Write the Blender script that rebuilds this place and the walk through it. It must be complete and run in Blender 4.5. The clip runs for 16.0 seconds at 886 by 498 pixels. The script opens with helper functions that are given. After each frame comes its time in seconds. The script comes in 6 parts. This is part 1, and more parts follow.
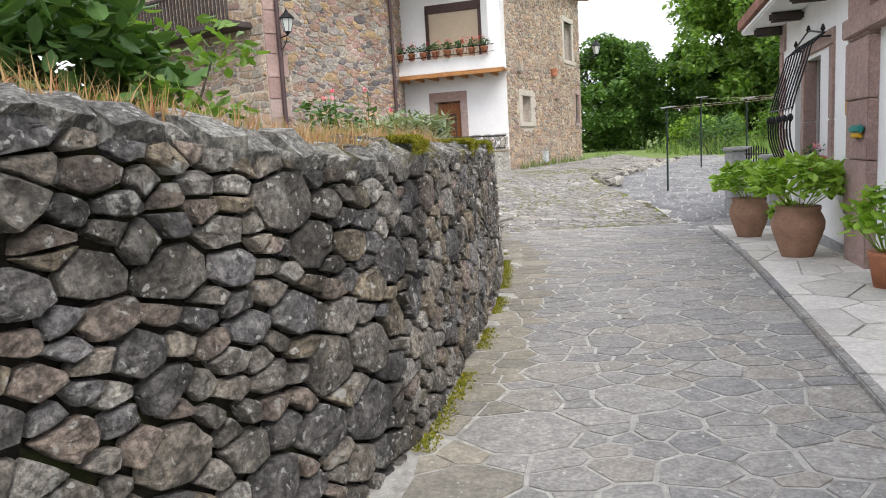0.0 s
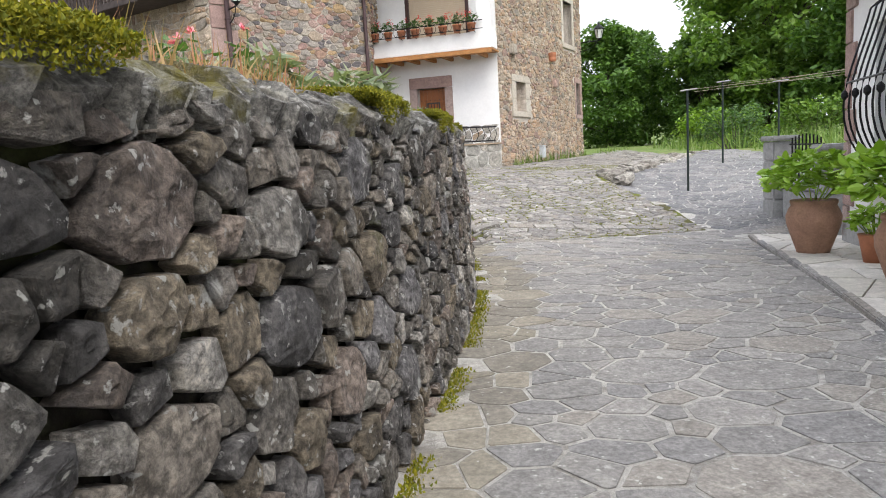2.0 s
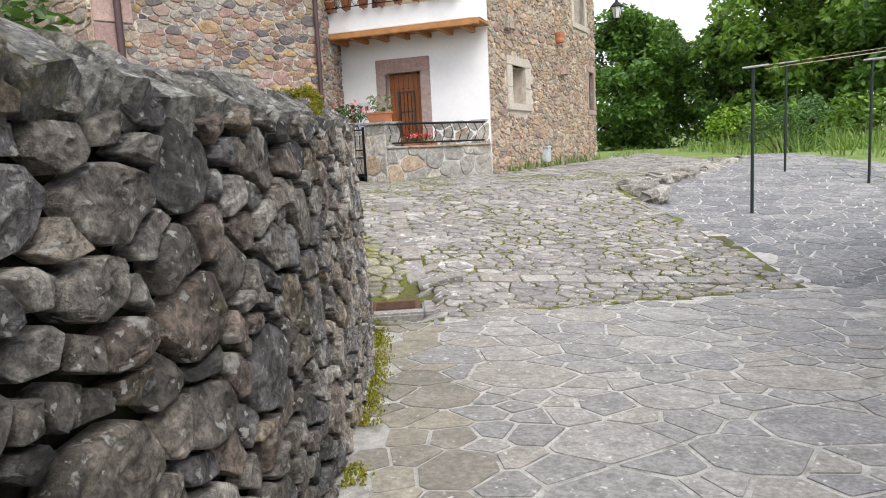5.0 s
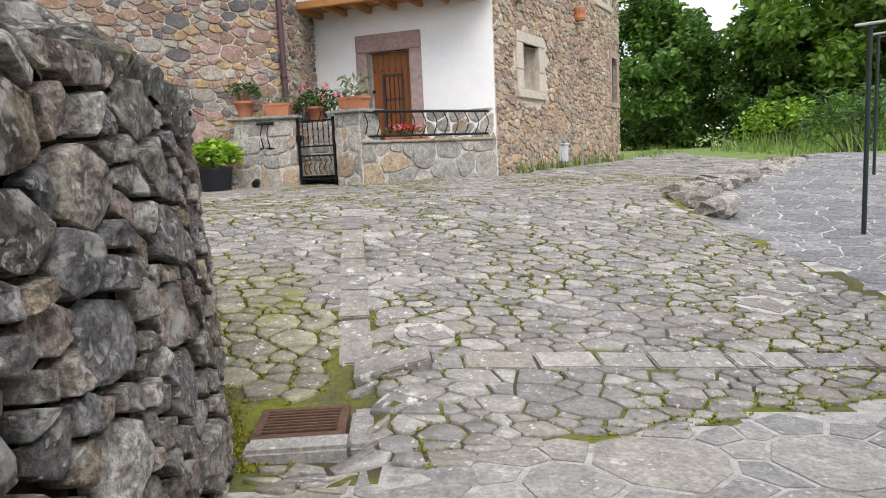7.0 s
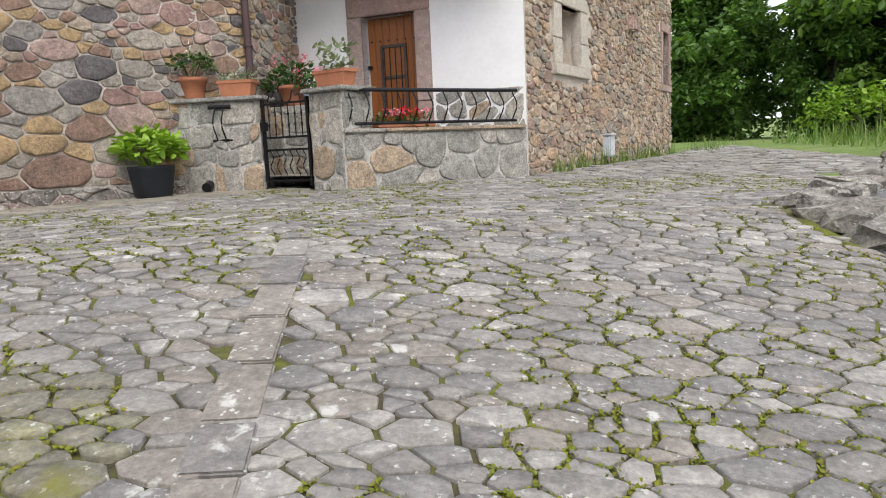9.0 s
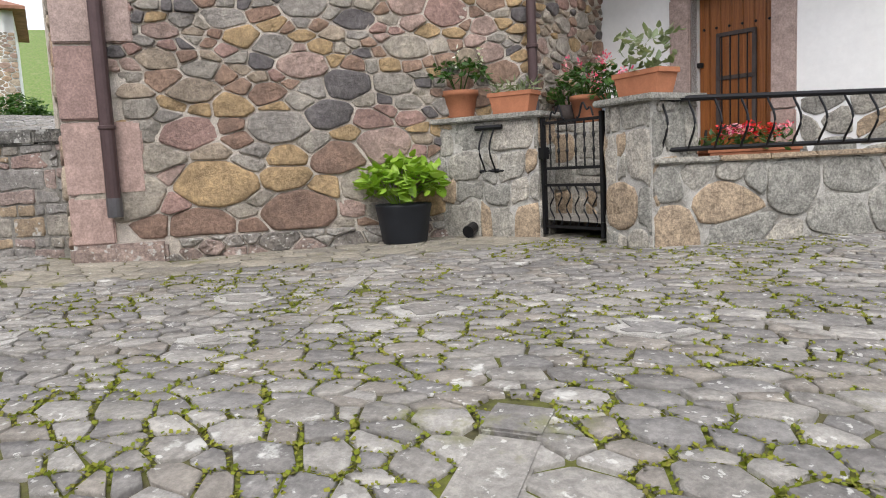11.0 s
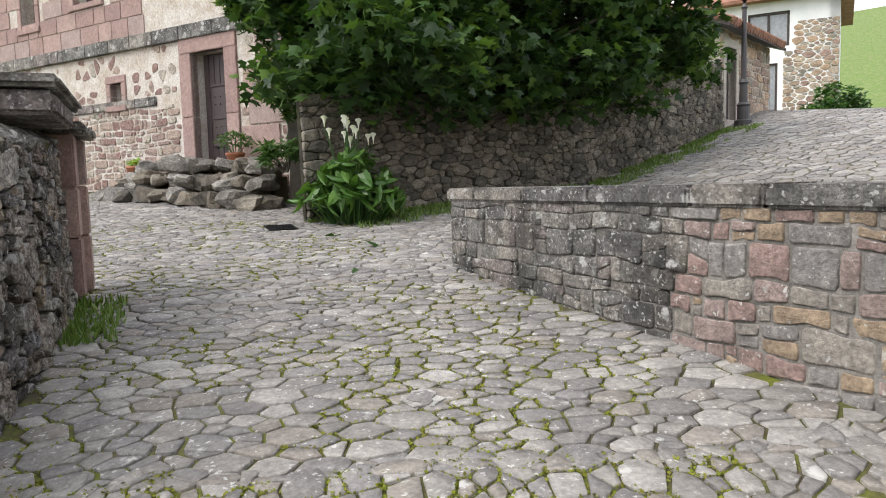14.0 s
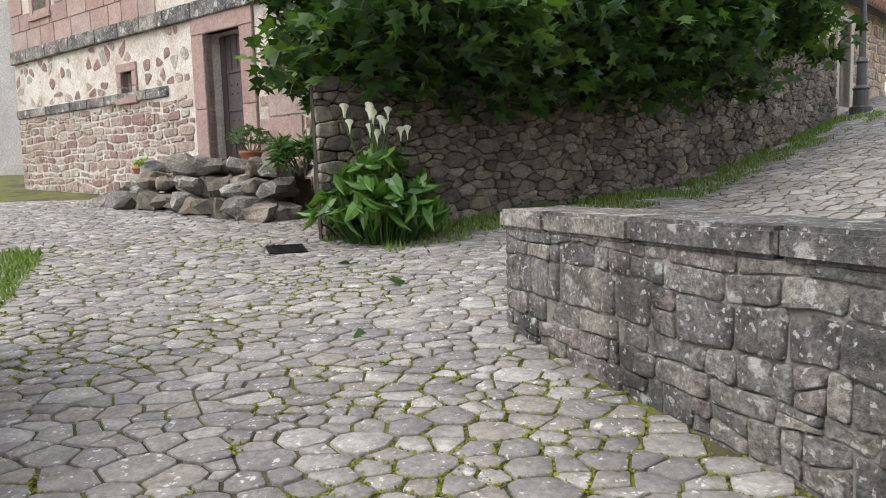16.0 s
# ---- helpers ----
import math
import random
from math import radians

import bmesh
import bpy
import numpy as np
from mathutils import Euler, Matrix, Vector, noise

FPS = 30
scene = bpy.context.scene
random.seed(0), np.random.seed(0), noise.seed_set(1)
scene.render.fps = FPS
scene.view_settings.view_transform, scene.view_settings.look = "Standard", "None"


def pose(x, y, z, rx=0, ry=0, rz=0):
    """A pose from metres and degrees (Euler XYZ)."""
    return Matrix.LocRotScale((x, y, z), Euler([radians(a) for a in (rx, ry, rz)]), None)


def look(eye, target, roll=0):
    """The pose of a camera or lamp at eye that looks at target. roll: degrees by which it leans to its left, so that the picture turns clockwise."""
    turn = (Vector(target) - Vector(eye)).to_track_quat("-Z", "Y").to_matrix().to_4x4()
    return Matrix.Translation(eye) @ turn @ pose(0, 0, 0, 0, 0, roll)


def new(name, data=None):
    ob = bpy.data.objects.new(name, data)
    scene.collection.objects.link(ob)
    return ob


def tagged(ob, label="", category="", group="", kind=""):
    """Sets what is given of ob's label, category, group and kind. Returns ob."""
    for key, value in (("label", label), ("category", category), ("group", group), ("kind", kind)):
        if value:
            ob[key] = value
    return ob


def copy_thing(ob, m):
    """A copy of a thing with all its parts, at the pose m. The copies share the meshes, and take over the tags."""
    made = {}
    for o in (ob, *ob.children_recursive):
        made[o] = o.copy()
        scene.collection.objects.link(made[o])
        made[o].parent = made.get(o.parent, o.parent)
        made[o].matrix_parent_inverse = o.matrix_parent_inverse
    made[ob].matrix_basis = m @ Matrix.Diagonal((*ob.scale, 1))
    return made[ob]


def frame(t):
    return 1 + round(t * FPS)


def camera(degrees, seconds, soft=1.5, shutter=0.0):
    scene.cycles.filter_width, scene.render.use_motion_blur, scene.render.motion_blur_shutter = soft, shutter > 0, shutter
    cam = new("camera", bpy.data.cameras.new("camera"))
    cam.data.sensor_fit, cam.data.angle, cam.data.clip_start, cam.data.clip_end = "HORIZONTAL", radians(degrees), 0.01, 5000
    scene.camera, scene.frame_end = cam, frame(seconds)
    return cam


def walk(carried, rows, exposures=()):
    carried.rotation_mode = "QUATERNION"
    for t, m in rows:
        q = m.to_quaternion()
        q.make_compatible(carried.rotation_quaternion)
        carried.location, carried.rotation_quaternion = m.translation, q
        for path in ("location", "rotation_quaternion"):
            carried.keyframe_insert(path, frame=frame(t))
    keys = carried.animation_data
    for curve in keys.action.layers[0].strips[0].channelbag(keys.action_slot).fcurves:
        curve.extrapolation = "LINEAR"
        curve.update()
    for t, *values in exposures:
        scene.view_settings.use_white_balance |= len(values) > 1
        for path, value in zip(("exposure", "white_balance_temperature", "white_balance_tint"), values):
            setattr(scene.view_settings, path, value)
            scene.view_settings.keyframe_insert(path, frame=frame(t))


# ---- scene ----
cam = camera(64.3, 16.0, soft=1.0)
ROWS = [
    (0, (0.000, 0.000, 1.458), (-0.000, 1.982, 1.189), -3.32),
    (0.5, (0.112, 0.706, 1.374), (0.112, 2.688, 1.108), -3.42),
    (1, (0.259, 1.386, 1.286), (0.261, 3.368, 1.017), -3.32),
    (1.5, (0.354, 2.129, 1.314), (0.355, 4.111, 1.046), -3.42),
    (2, (0.478, 2.795, 1.294), (0.481, 4.776, 1.022), -3.31),
    (2.5, (0.615, 3.499, 1.295), (0.618, 5.480, 1.021), -3.31),
    (3, (0.805, 4.255, 1.224), (0.793, 6.237, 0.955), -3.23),
    (3.5, (0.945, 4.907, 1.267), (0.935, 6.889, 0.996), -3.13),
    (4, (1.064, 5.681, 1.320), (1.048, 7.663, 1.051), -3.13),
    (4.5, (1.179, 6.403, 1.304), (1.162, 8.385, 1.036), -3.03),
    (6.8, (1.522, 9.634, 1.193), (1.469, 11.616, 0.931), -2.66),
    (7, (1.543, 9.937, 1.189), (1.493, 11.919, 0.927), -2.66),
    (7.5, (1.608, 10.648, 1.165), (1.559, 12.629, 0.899), -2.66),
    (8, (1.629, 11.348, 1.183), (1.583, 13.328, 0.903), -2.56),
    (10.3, (1.510, 14.342, 1.317), (0.960, 16.248, 1.065), -2.93),
    (10.5, (1.460, 14.579, 1.384), (0.799, 16.450, 1.136), -2.94),
    (11, (1.267, 15.062, 1.467), (0.312, 16.805, 1.239), -2.75),
    (11.5, (0.965, 15.502, 1.597), (-0.265, 17.064, 1.382), -2.45),
    (12, (0.545, 15.898, 1.632), (-0.887, 17.278, 1.419), -1.59),
    (12.5, (-0.008, 16.157, 1.732), (-1.714, 17.180, 1.531), -2.45),
    (13, (-0.597, 16.308, 1.865), (-2.430, 17.082, 1.667), -2.25),
    (13.5, (-1.182, 16.415, 1.991), (-3.118, 16.878, 1.795), -2.15),
    (14, (-1.797, 16.448, 2.017), (-3.786, 16.549, 1.828), -1.62),
    (14.5, (-2.391, 16.557, 2.034), (-4.381, 16.526, 1.839), -1.67),
    (15, (-2.991, 16.607, 2.079), (-4.980, 16.539, 1.878), -1.78),
    (15.5, (-3.616, 16.615, 2.117), (-5.604, 16.544, 1.915), -1.78),
    (16, (-4.212, 16.637, 2.169), (-6.201, 16.570, 1.966), -1.78),
]
walk(cam, [(t, look(eye, target, roll)) for t, eye, target, roll in ROWS], [(0, 1.0), (4.5, 1.06), (7, 0.9), (8, 0.78), (11, 0.78), (12.5, 0.9), (14, 0.95), (16, 1.0)])

# ---- light: a bright overcast sky ----
world = bpy.data.worlds.new("overcast_sky")
scene.world = world
world.use_nodes = True
wn, wl = world.node_tree.nodes, world.node_tree.links
sky = wn.new("ShaderNodeTexSky")
sky.sky_type = 'NISHITA'
sky.sun_disc = False
sky.sun_elevation, sky.sun_rotation = radians(52.7), radians(156.8)
sky.air_density, sky.dust_density, sky.ozone_density = 1.0, 6.0, 0.6
veil = wn.new("ShaderNodeMix")
veil.data_type = 'RGBA'
veil.inputs[0].default_value = 0.75
veil.inputs[7].default_value = (9.6, 9.9, 11.0, 1)
wl.new(sky.outputs[0], veil.inputs[6])
wl.new(veil.outputs[2], wn["Background"].inputs[0])
wn["Background"].inputs[1].default_value = 0.105
sun = new("sun", bpy.data.lights.new("sun", 'SUN'))
sun.data.energy, sun.data.angle, sun.data.color = 1.25, radians(38), (1.0, 0.99, 0.97)
sun.matrix_world = look((0, 0, 30), (-9, 21, 0))


# ---- materials ----
def ramp_node(nt, stops, const=False):
    r = nt.nodes.new("ShaderNodeValToRGB")
    r.color_ramp.interpolation = 'CONSTANT' if const else 'LINEAR'
    el = r.color_ramp.elements
    while len(el) < len(stops):
        el.new(0.5)
    for e, (p, c) in zip(el, stops):
        e.position, e.color = p, (*c, 1)
    return r


def base_mat(name, rough=0.8, metal=0.0):
    m = bpy.data.materials.new(name)
    m.use_nodes = True
    b = m.node_tree.nodes["Principled BSDF"]
    b.inputs["Roughness"].default_value, b.inputs["Metallic"].default_value = rough, metal
    b.inputs["Specular IOR Level"].default_value = 0.3
    return m, m.node_tree, b


def noise_node(nt, scale, detail=6, rough=0.6, co="Object"):
    n = nt.nodes.new("ShaderNodeTexNoise")
    n.inputs["Scale"].default_value, n.inputs["Detail"].default_value, n.inputs["Roughness"].default_value = scale, detail, rough
    c = nt.nodes.new("ShaderNodeTexCoord")
    nt.links.new(c.outputs[co], n.inputs["Vector"])
    return n


def mixc(nt, fac, a, b, mode='MIX'):
    x = nt.nodes.new("ShaderNodeMix")
    x.data_type, x.blend_type = 'RGBA', mode
    for sock, val in ((x.inputs[0], fac), (x.inputs[6], a), (x.inputs[7], b)):
        if isinstance(val, (int, float)):
            sock.default_value = val
        elif isinstance(val, tuple):
            sock.default_value = (*val, 1)
        else:
            nt.links.new(val, sock)
    return x.outputs[2]


def bump(nt, b, height, strength=0.5, dist=0.02):
    n = nt.nodes.new("ShaderNodeBump")
    n.inputs["Strength"].default_value, n.inputs["Distance"].default_value = strength, dist
    nt.links.new(height, n.inputs["Height"])
    nt.links.new(n.outputs[0], b.inputs["Normal"])


def plain(name, col, rough=0.7, metal=0.0, var=0.12, scale=8.0, bstr=0.15):
    """A painted, metal or clay surface with grime at two scales and a fine relief."""
    m, nt, b = base_mat(name, rough, metal)
    big, fine = noise_node(nt, scale), noise_node(nt, scale * 9, 4)
    r1 = ramp_node(nt, [(0.3, tuple(c * (1 - var) for c in col)), (0.7, tuple(min(1, c * (1 + var)) for c in col))])
    nt.links.new(big.outputs[0], r1.inputs[0])
    r2 = ramp_node(nt, [(0.3, (1 - var,) * 3), (0.7, (1, 1, 1))])
    nt.links.new(fine.outputs[0], r2.inputs[0])
    nt.links.new(mixc(nt, 1.0, r1.outputs[0], r2.outputs[0], 'MULTIPLY'), b.inputs["Base Color"])
    if bstr:
        bump(nt, b, fine.outputs[0], bstr, 0.006)
    return m


def stone_mat(name, cols, island=False, lichen=0.0, moss=0.0, dark=0.0, grain=14.0, bstr=0.7, rough=0.9, mosscol=(0.11, 0.12, 0.02), con=0.55):
    """Stone whose colour changes from piece to piece, with grain, dark weathering, pale lichen and moss."""
    m, nt, b = base_mat(name, rough)
    L = nt.links
    src = nt.nodes.new("ShaderNodeNewGeometry").outputs["Random Per Island"] if island else nt.nodes.new("ShaderNodeObjectInfo").outputs["Random"]
    pick = ramp_node(nt, [(i / len(cols), c) for i, c in enumerate(cols)], True)
    L.new(src, pick.inputs[0])
    g1, g2, g3 = noise_node(nt, grain, 10, 0.75), noise_node(nt, grain * 0.22, 5, 0.6), noise_node(nt, grain * 4, 6, 0.75)
    tone = ramp_node(nt, [(0.38, (1 - .58 * con, 1 - .59 * con, 1 - .6 * con)), (0.5, (0.97, 0.97, 0.97)), (0.62, (1 + .55 * con, 1 + .53 * con, 1 + .47 * con))])
    L.new(g1.outputs[0], tone.inputs[0])
    c = mixc(nt, 1.0, pick.outputs[0], tone.outputs[0], 'MULTIPLY')
    spk = ramp_node(nt, [(0.4, (1 - .42 * con,) * 3), (0.5, (1, 1, 1)), (0.6, (1 + .42 * con,) * 3)])
    L.new(g3.outputs[0], spk.inputs[0])
    c = mixc(nt, 1.0, c, spk.outputs[0], 'MULTIPLY')
    if dark:
        d = ramp_node(nt, [(0.42, (0, 0, 0)), (0.62, (1, 1, 1))])
        L.new(g2.outputs[0], d.inputs[0])
        k = nt.nodes.new("ShaderNodeMath")
        k.operation = 'MULTIPLY'
        k.inputs[1].default_value = dark
        L.new(d.outputs[0], k.inputs[0])
        c = mixc(nt, k.outputs[0], c, (0.035, 0.033, 0.03))
    if lichen:
        warpn = noise_node(nt, 16.0, 4, 0.6)
        tc = nt.nodes.new("ShaderNodeTexCoord")
        shift = nt.nodes.new("ShaderNodeMix")
        shift.data_type = 'VECTOR'
        shift.inputs[0].default_value = 0.09
        L.new(tc.outputs["Object"], shift.inputs[4])
        L.new(warpn.outputs[1], shift.inputs[5])
        for scale, reach, cut in ((7.0, 0.34, 0.60), (26.0, 0.30, 0.54)):
            v = nt.nodes.new("ShaderNodeTexVoronoi")
            v.inputs["Scale"].default_value = scale
            L.new(shift.outputs[1], v.inputs["Vector"])
            lr = ramp_node(nt, [(reach * 0.75, (1, 1, 1)), (reach, (0, 0, 0))])
            L.new(v.outputs[0], lr.inputs[0])
            gate = ramp_node(nt, [(cut + 0.06 - 0.12 * lichen, (0, 0, 0)), (cut + 0.12 - 0.12 * lichen, (0.85, 0.85, 0.85))])
            L.new(noise_node(nt, scale * 0.45, 6, 0.7).outputs[0], gate.inputs[0])
            c = mixc(nt, mixc(nt, 1.0, lr.outputs[0], gate.outputs[0], 'MULTIPLY'), c, (0.60, 0.59, 0.55))
    if moss:
        mg = noise_node(nt, 1.7, 8, 0.7)
        mr = ramp_node(nt, [(0.66 - 0.25 * moss, (0, 0, 0)), (0.76 - 0.2 * moss, (0.9, 0.9, 0.9))])
        L.new(mg.outputs[0], mr.inputs[0])
        c = mixc(nt, mr.outputs[0], c, mosscol)
    L.new(c, b.inputs["Base Color"])
    add = nt.nodes.new("ShaderNodeMath")
    add.operation = 'MULTIPLY_ADD'
    add.inputs[1].default_value = 0.5
    L.new(g3.outputs[0], add.inputs[0])
    L.new(g1.outputs[0], add.inputs[2])
    bump(nt, b, add.outputs[0], bstr, 0.05)
    return m


def mottle(name, a, b_, scale=5.0, rough=0.95, bstr=0.6, third=None, cut=0.5):
    """Two or three colours of earth, mortar or turf blown into each other."""
    m, nt, b = base_mat(name, rough)
    n1, n2 = noise_node(nt, scale, 10, 0.7), noise_node(nt, scale * 12, 6, 0.7)
    r = ramp_node(nt, [(cut - 0.12, a), (cut + 0.12, b_)])
    nt.links.new(n1.outputs[0], r.inputs[0])
    c = r.outputs[0]
    if third:
        n3 = noise_node(nt, scale * 0.35, 6, 0.65)
        r3 = ramp_node(nt, [(0.5, (0, 0, 0)), (0.62, (1, 1, 1))])
        nt.links.new(n3.outputs[0], r3.inputs[0])
        c = mixc(nt, r3.outputs[0], c, third)
    tone = ramp_node(nt, [(0.3, (0.6, 0.6, 0.6)), (0.7, (1.25, 1.25, 1.25))])
    nt.links.new(n2.outputs[0], tone.inputs[0])
    nt.links.new(mixc(nt, 1.0, c, tone.outputs[0], 'MULTIPLY'), b.inputs["Base Color"])
    bump(nt, b, n2.outputs[0], bstr, 0.015)
    return m


def leaf_mat(name, cols, rough=0.45, trans=0.25):
    m, nt, b = base_mat(name, rough)
    r = ramp_node(nt, [(i / max(1, len(cols) - 1), c) for i, c in enumerate(cols)])
    nt.links.new(nt.nodes.new("ShaderNodeNewGeometry").outputs["Random Per Island"], r.inputs[0])
    nt.links.new(r.outputs[0], b.inputs["Base Color"])
    t = nt.nodes.new("ShaderNodeBsdfTranslucent")
    nt.links.new(mixc(nt, 1.0, r.outputs[0], (1.6, 1.7, 0.8), 'MULTIPLY'), t.inputs[0])
    mx = nt.nodes.new("ShaderNodeMixShader")
    mx.inputs[0].default_value = trans
    out = nt.nodes["Material Output"]
    nt.links.new(b.outputs[0], mx.inputs[1])
    nt.links.new(t.outputs[0], mx.inputs[2])
    nt.links.new(mx.outputs[0], out.inputs[0])
    return m


GREYS = [(0.20, 0.18, 0.155), (0.27, 0.245, 0.215), (0.33, 0.30, 0.265), (0.235, 0.225, 0.225), (0.37, 0.325, 0.275), (0.30, 0.25, 0.185), (0.32, 0.26, 0.22), (0.46, 0.43, 0.39), (0.17, 0.16, 0.155)]
HOUSE = [(0.39, 0.255, 0.22), (0.44, 0.32, 0.275), (0.40, 0.325, 0.25), (0.48, 0.34, 0.19), (0.31, 0.205, 0.155), (0.38, 0.345, 0.30), (0.17, 0.155, 0.155), (0.44, 0.39, 0.325), (0.37, 0.25, 0.185), (0.34, 0.31, 0.28)]
CWALL = [(0.47, 0.36, 0.26), (0.41, 0.31, 0.225), (0.52, 0.43, 0.33), (0.36, 0.255, 0.205), (0.45, 0.37, 0.285), (0.33, 0.29, 0.24), (0.48, 0.34, 0.23)]
BLOCKS = [(0.25, 0.24, 0.22), (0.30, 0.28, 0.25), (0.21, 0.20, 0.19), (0.34, 0.31, 0.27), (0.29, 0.25, 0.23)]
SLABS = [(0.29, 0.278, 0.262), (0.325, 0.31, 0.29), (0.265, 0.255, 0.243), (0.31, 0.288, 0.258), (0.255, 0.247, 0.24)]
COBBLE = [(0.275, 0.258, 0.235), (0.31, 0.292, 0.265), (0.23, 0.217, 0.203), (0.285, 0.258, 0.225), (0.25, 0.238, 0.225), (0.37, 0.35, 0.32)]
# rubble tones lowered evenly: the fig's deep shade is put into the colour
SHADED_RUBBLE = [(0.19, 0.165, 0.13), (0.24, 0.205, 0.155), (0.14, 0.125, 0.10), (0.28, 0.25, 0.20)]


def pair(name, cols, **k):
    return stone_mat(name, cols, False, **k), stone_mat(name + "_far", cols, True, **k)


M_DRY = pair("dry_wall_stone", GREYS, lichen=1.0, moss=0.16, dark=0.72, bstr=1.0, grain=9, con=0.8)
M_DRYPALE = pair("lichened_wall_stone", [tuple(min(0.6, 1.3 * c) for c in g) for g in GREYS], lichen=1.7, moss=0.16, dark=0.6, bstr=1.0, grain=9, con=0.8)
M_PLINTH = pair("plinth_stone", [(0.36, 0.33, 0.29), (0.42, 0.39, 0.35), (0.31, 0.28, 0.25), (0.38, 0.29, 0.25)], lichen=1.2, moss=0.16, dark=0.4, grain=7, con=0.5)
M_COPE = pair("coping_stone", [(0.25, 0.24, 0.22), (0.31, 0.30, 0.27), (0.21, 0.20, 0.18)], lichen=1.3, moss=0.4, dark=0.45, con=0.8, bstr=0.9, mosscol=(0.22, 0.19, 0.02))
M_HOUSE = pair("house_stone", HOUSE, dark=0.3, grain=7, con=0.36, bstr=0.8)
M_CWALL = pair("gable_stone", CWALL, dark=0.25, grain=8, con=0.4)
M_BLOCK = pair("squared_stone", BLOCKS, lichen=1.3, moss=0.1, dark=0.75, con=0.6, bstr=0.9, grain=9)
M_SLAB = pair("paving_slab", SLABS, lichen=0.5, dark=0.1, bstr=0.45, grain=10, con=0.36)
M_DAMP = pair("damp_paving_slab", [(0.28, 0.255, 0.205), (0.32, 0.29, 0.235), (0.245, 0.225, 0.19)], lichen=0.3, moss=0.25, dark=0.2, bstr=0.4, grain=8, con=0.3, mosscol=(0.19, 0.18, 0.07))
M_COB = pair("cobble", COBBLE, lichen=0.8, moss=0.1, dark=0.2, bstr=0.5, grain=8, con=0.3, mosscol=(0.22, 0.22, 0.10))
M_COBMOSS = pair("mossy_cobble", [(0.27, 0.255, 0.19), (0.31, 0.295, 0.21), (0.23, 0.215, 0.17)], lichen=0.7, moss=0.42, dark=0.2, con=0.35, grain=8, bstr=0.5, mosscol=(0.20, 0.20, 0.04))
M_RUB = pair("shaded_rubble_stone", SHADED_RUBBLE, dark=0.5, moss=0.05, grain=8, con=0.45)
M_FAR = pair("far_house_stone", [(0.36, 0.27, 0.23), (0.42, 0.33, 0.27), (0.30, 0.20, 0.17), (0.45, 0.40, 0.33)], dark=0.1)
M_PINK = stone_mat("pink_sandstone", [(0.36, 0.25, 0.22), (0.40, 0.285, 0.25), (0.33, 0.225, 0.20), (0.38, 0.29, 0.26)], dark=0.15, bstr=0.3, con=0.3)
M_PALE = stone_mat("pale_limestone", [(0.50, 0.45, 0.38), (0.54, 0.50, 0.43)], dark=0.1, bstr=0.25, con=0.25)
M_VENEER = pair("stone_veneer", [(0.36, 0.34, 0.30), (0.42, 0.39, 0.34), (0.31, 0.30, 0.27), (0.40, 0.31, 0.22)], dark=0.2, bstr=0.5)
M_EARTHJOINT = mottle("dark_earth_joint", (0.022, 0.019, 0.014), (0.05, 0.043, 0.032), 9, third=(0.05, 0.055, 0.018))
M_MORTAR = mottle("lime_mortar", (0.50, 0.44, 0.37), (0.64, 0.58, 0.51), 9, bstr=0.9)
M_GREYMORTAR = mottle("grey_mortar", (0.44, 0.42, 0.38), (0.62, 0.60, 0.56), 14, bstr=0.9, third=(0.30, 0.28, 0.25))
M_MOSSJOINT = mottle("mossy_joint", (0.13, 0.15, 0.015), (0.085, 0.07, 0.045), 2.6, third=(0.055, 0.046, 0.03), cut=0.5)
M_EARTH = mottle("garden_earth", (0.10, 0.08, 0.05), (0.17, 0.13, 0.08), 4)
M_TURF = mottle("rough_turf", (0.10, 0.16, 0.035), (0.17, 0.24, 0.06), 3, third=(0.20, 0.22, 0.09))
M_WHITE = plain("white_render", (0.80, 0.80, 0.79), 0.85, var=0.05, scale=2.0, bstr=0.25)
M_IRON = plain("black_iron", (0.022, 0.022, 0.024), 0.45, 0.6)
M_BROWNPIPE = plain("brown_downpipe", (0.085, 0.055, 0.055), 0.45, 0.3)
M_TERRA = plain("terracotta", (0.42, 0.17, 0.09), 0.75, var=0.15)
M_CLAY = plain("weathered_clay", (0.36, 0.21, 0.14), 0.85, var=0.25, scale=5)
M_PLASTIC = plain("black_plastic", (0.018, 0.02, 0.025), 0.5)
M_BEAM = plain("orange_timber", (0.42, 0.20, 0.07), 0.6, var=0.2, scale=6)
M_DARKWOOD = plain("dark_timber", (0.075, 0.06, 0.055), 0.75, var=0.3)
M_TILE = plain("clay_roof_tile", (0.30, 0.15, 0.10), 0.85, var=0.35, scale=3)
M_SHUTTER = plain("cream_shutter", (0.55, 0.45, 0.33), 0.5, var=0.05)
M_GREYSTONE = plain("grey_granite", (0.36, 0.36, 0.35), 0.85, var=0.2, scale=12)


def wood_mat(name, a, b_):
    m, nt, b = base_mat(name, 0.4)
    w = nt.nodes.new("ShaderNodeTexWave")
    w.inputs["Scale"].default_value, w.inputs["Distortion"].default_value, w.inputs["Detail"].default_value = 9, 6, 4
    c = nt.nodes.new("ShaderNodeTexCoord")
    mp = nt.nodes.new("ShaderNodeMapping")
    mp.inputs["Scale"].default_value = (3, 3, 0.25)
    nt.links.new(c.outputs["Object"], mp.inputs[0])
    nt.links.new(mp.outputs[0], w.inputs[0])
    r = ramp_node(nt, [(0.2, a), (0.8, b_)])
    nt.links.new(w.outputs[1], r.inputs[0])
    nt.links.new(r.outputs[0], b.inputs["Base Color"])
    bump(nt, b, w.outputs[1], 0.1, 0.005)
    return m


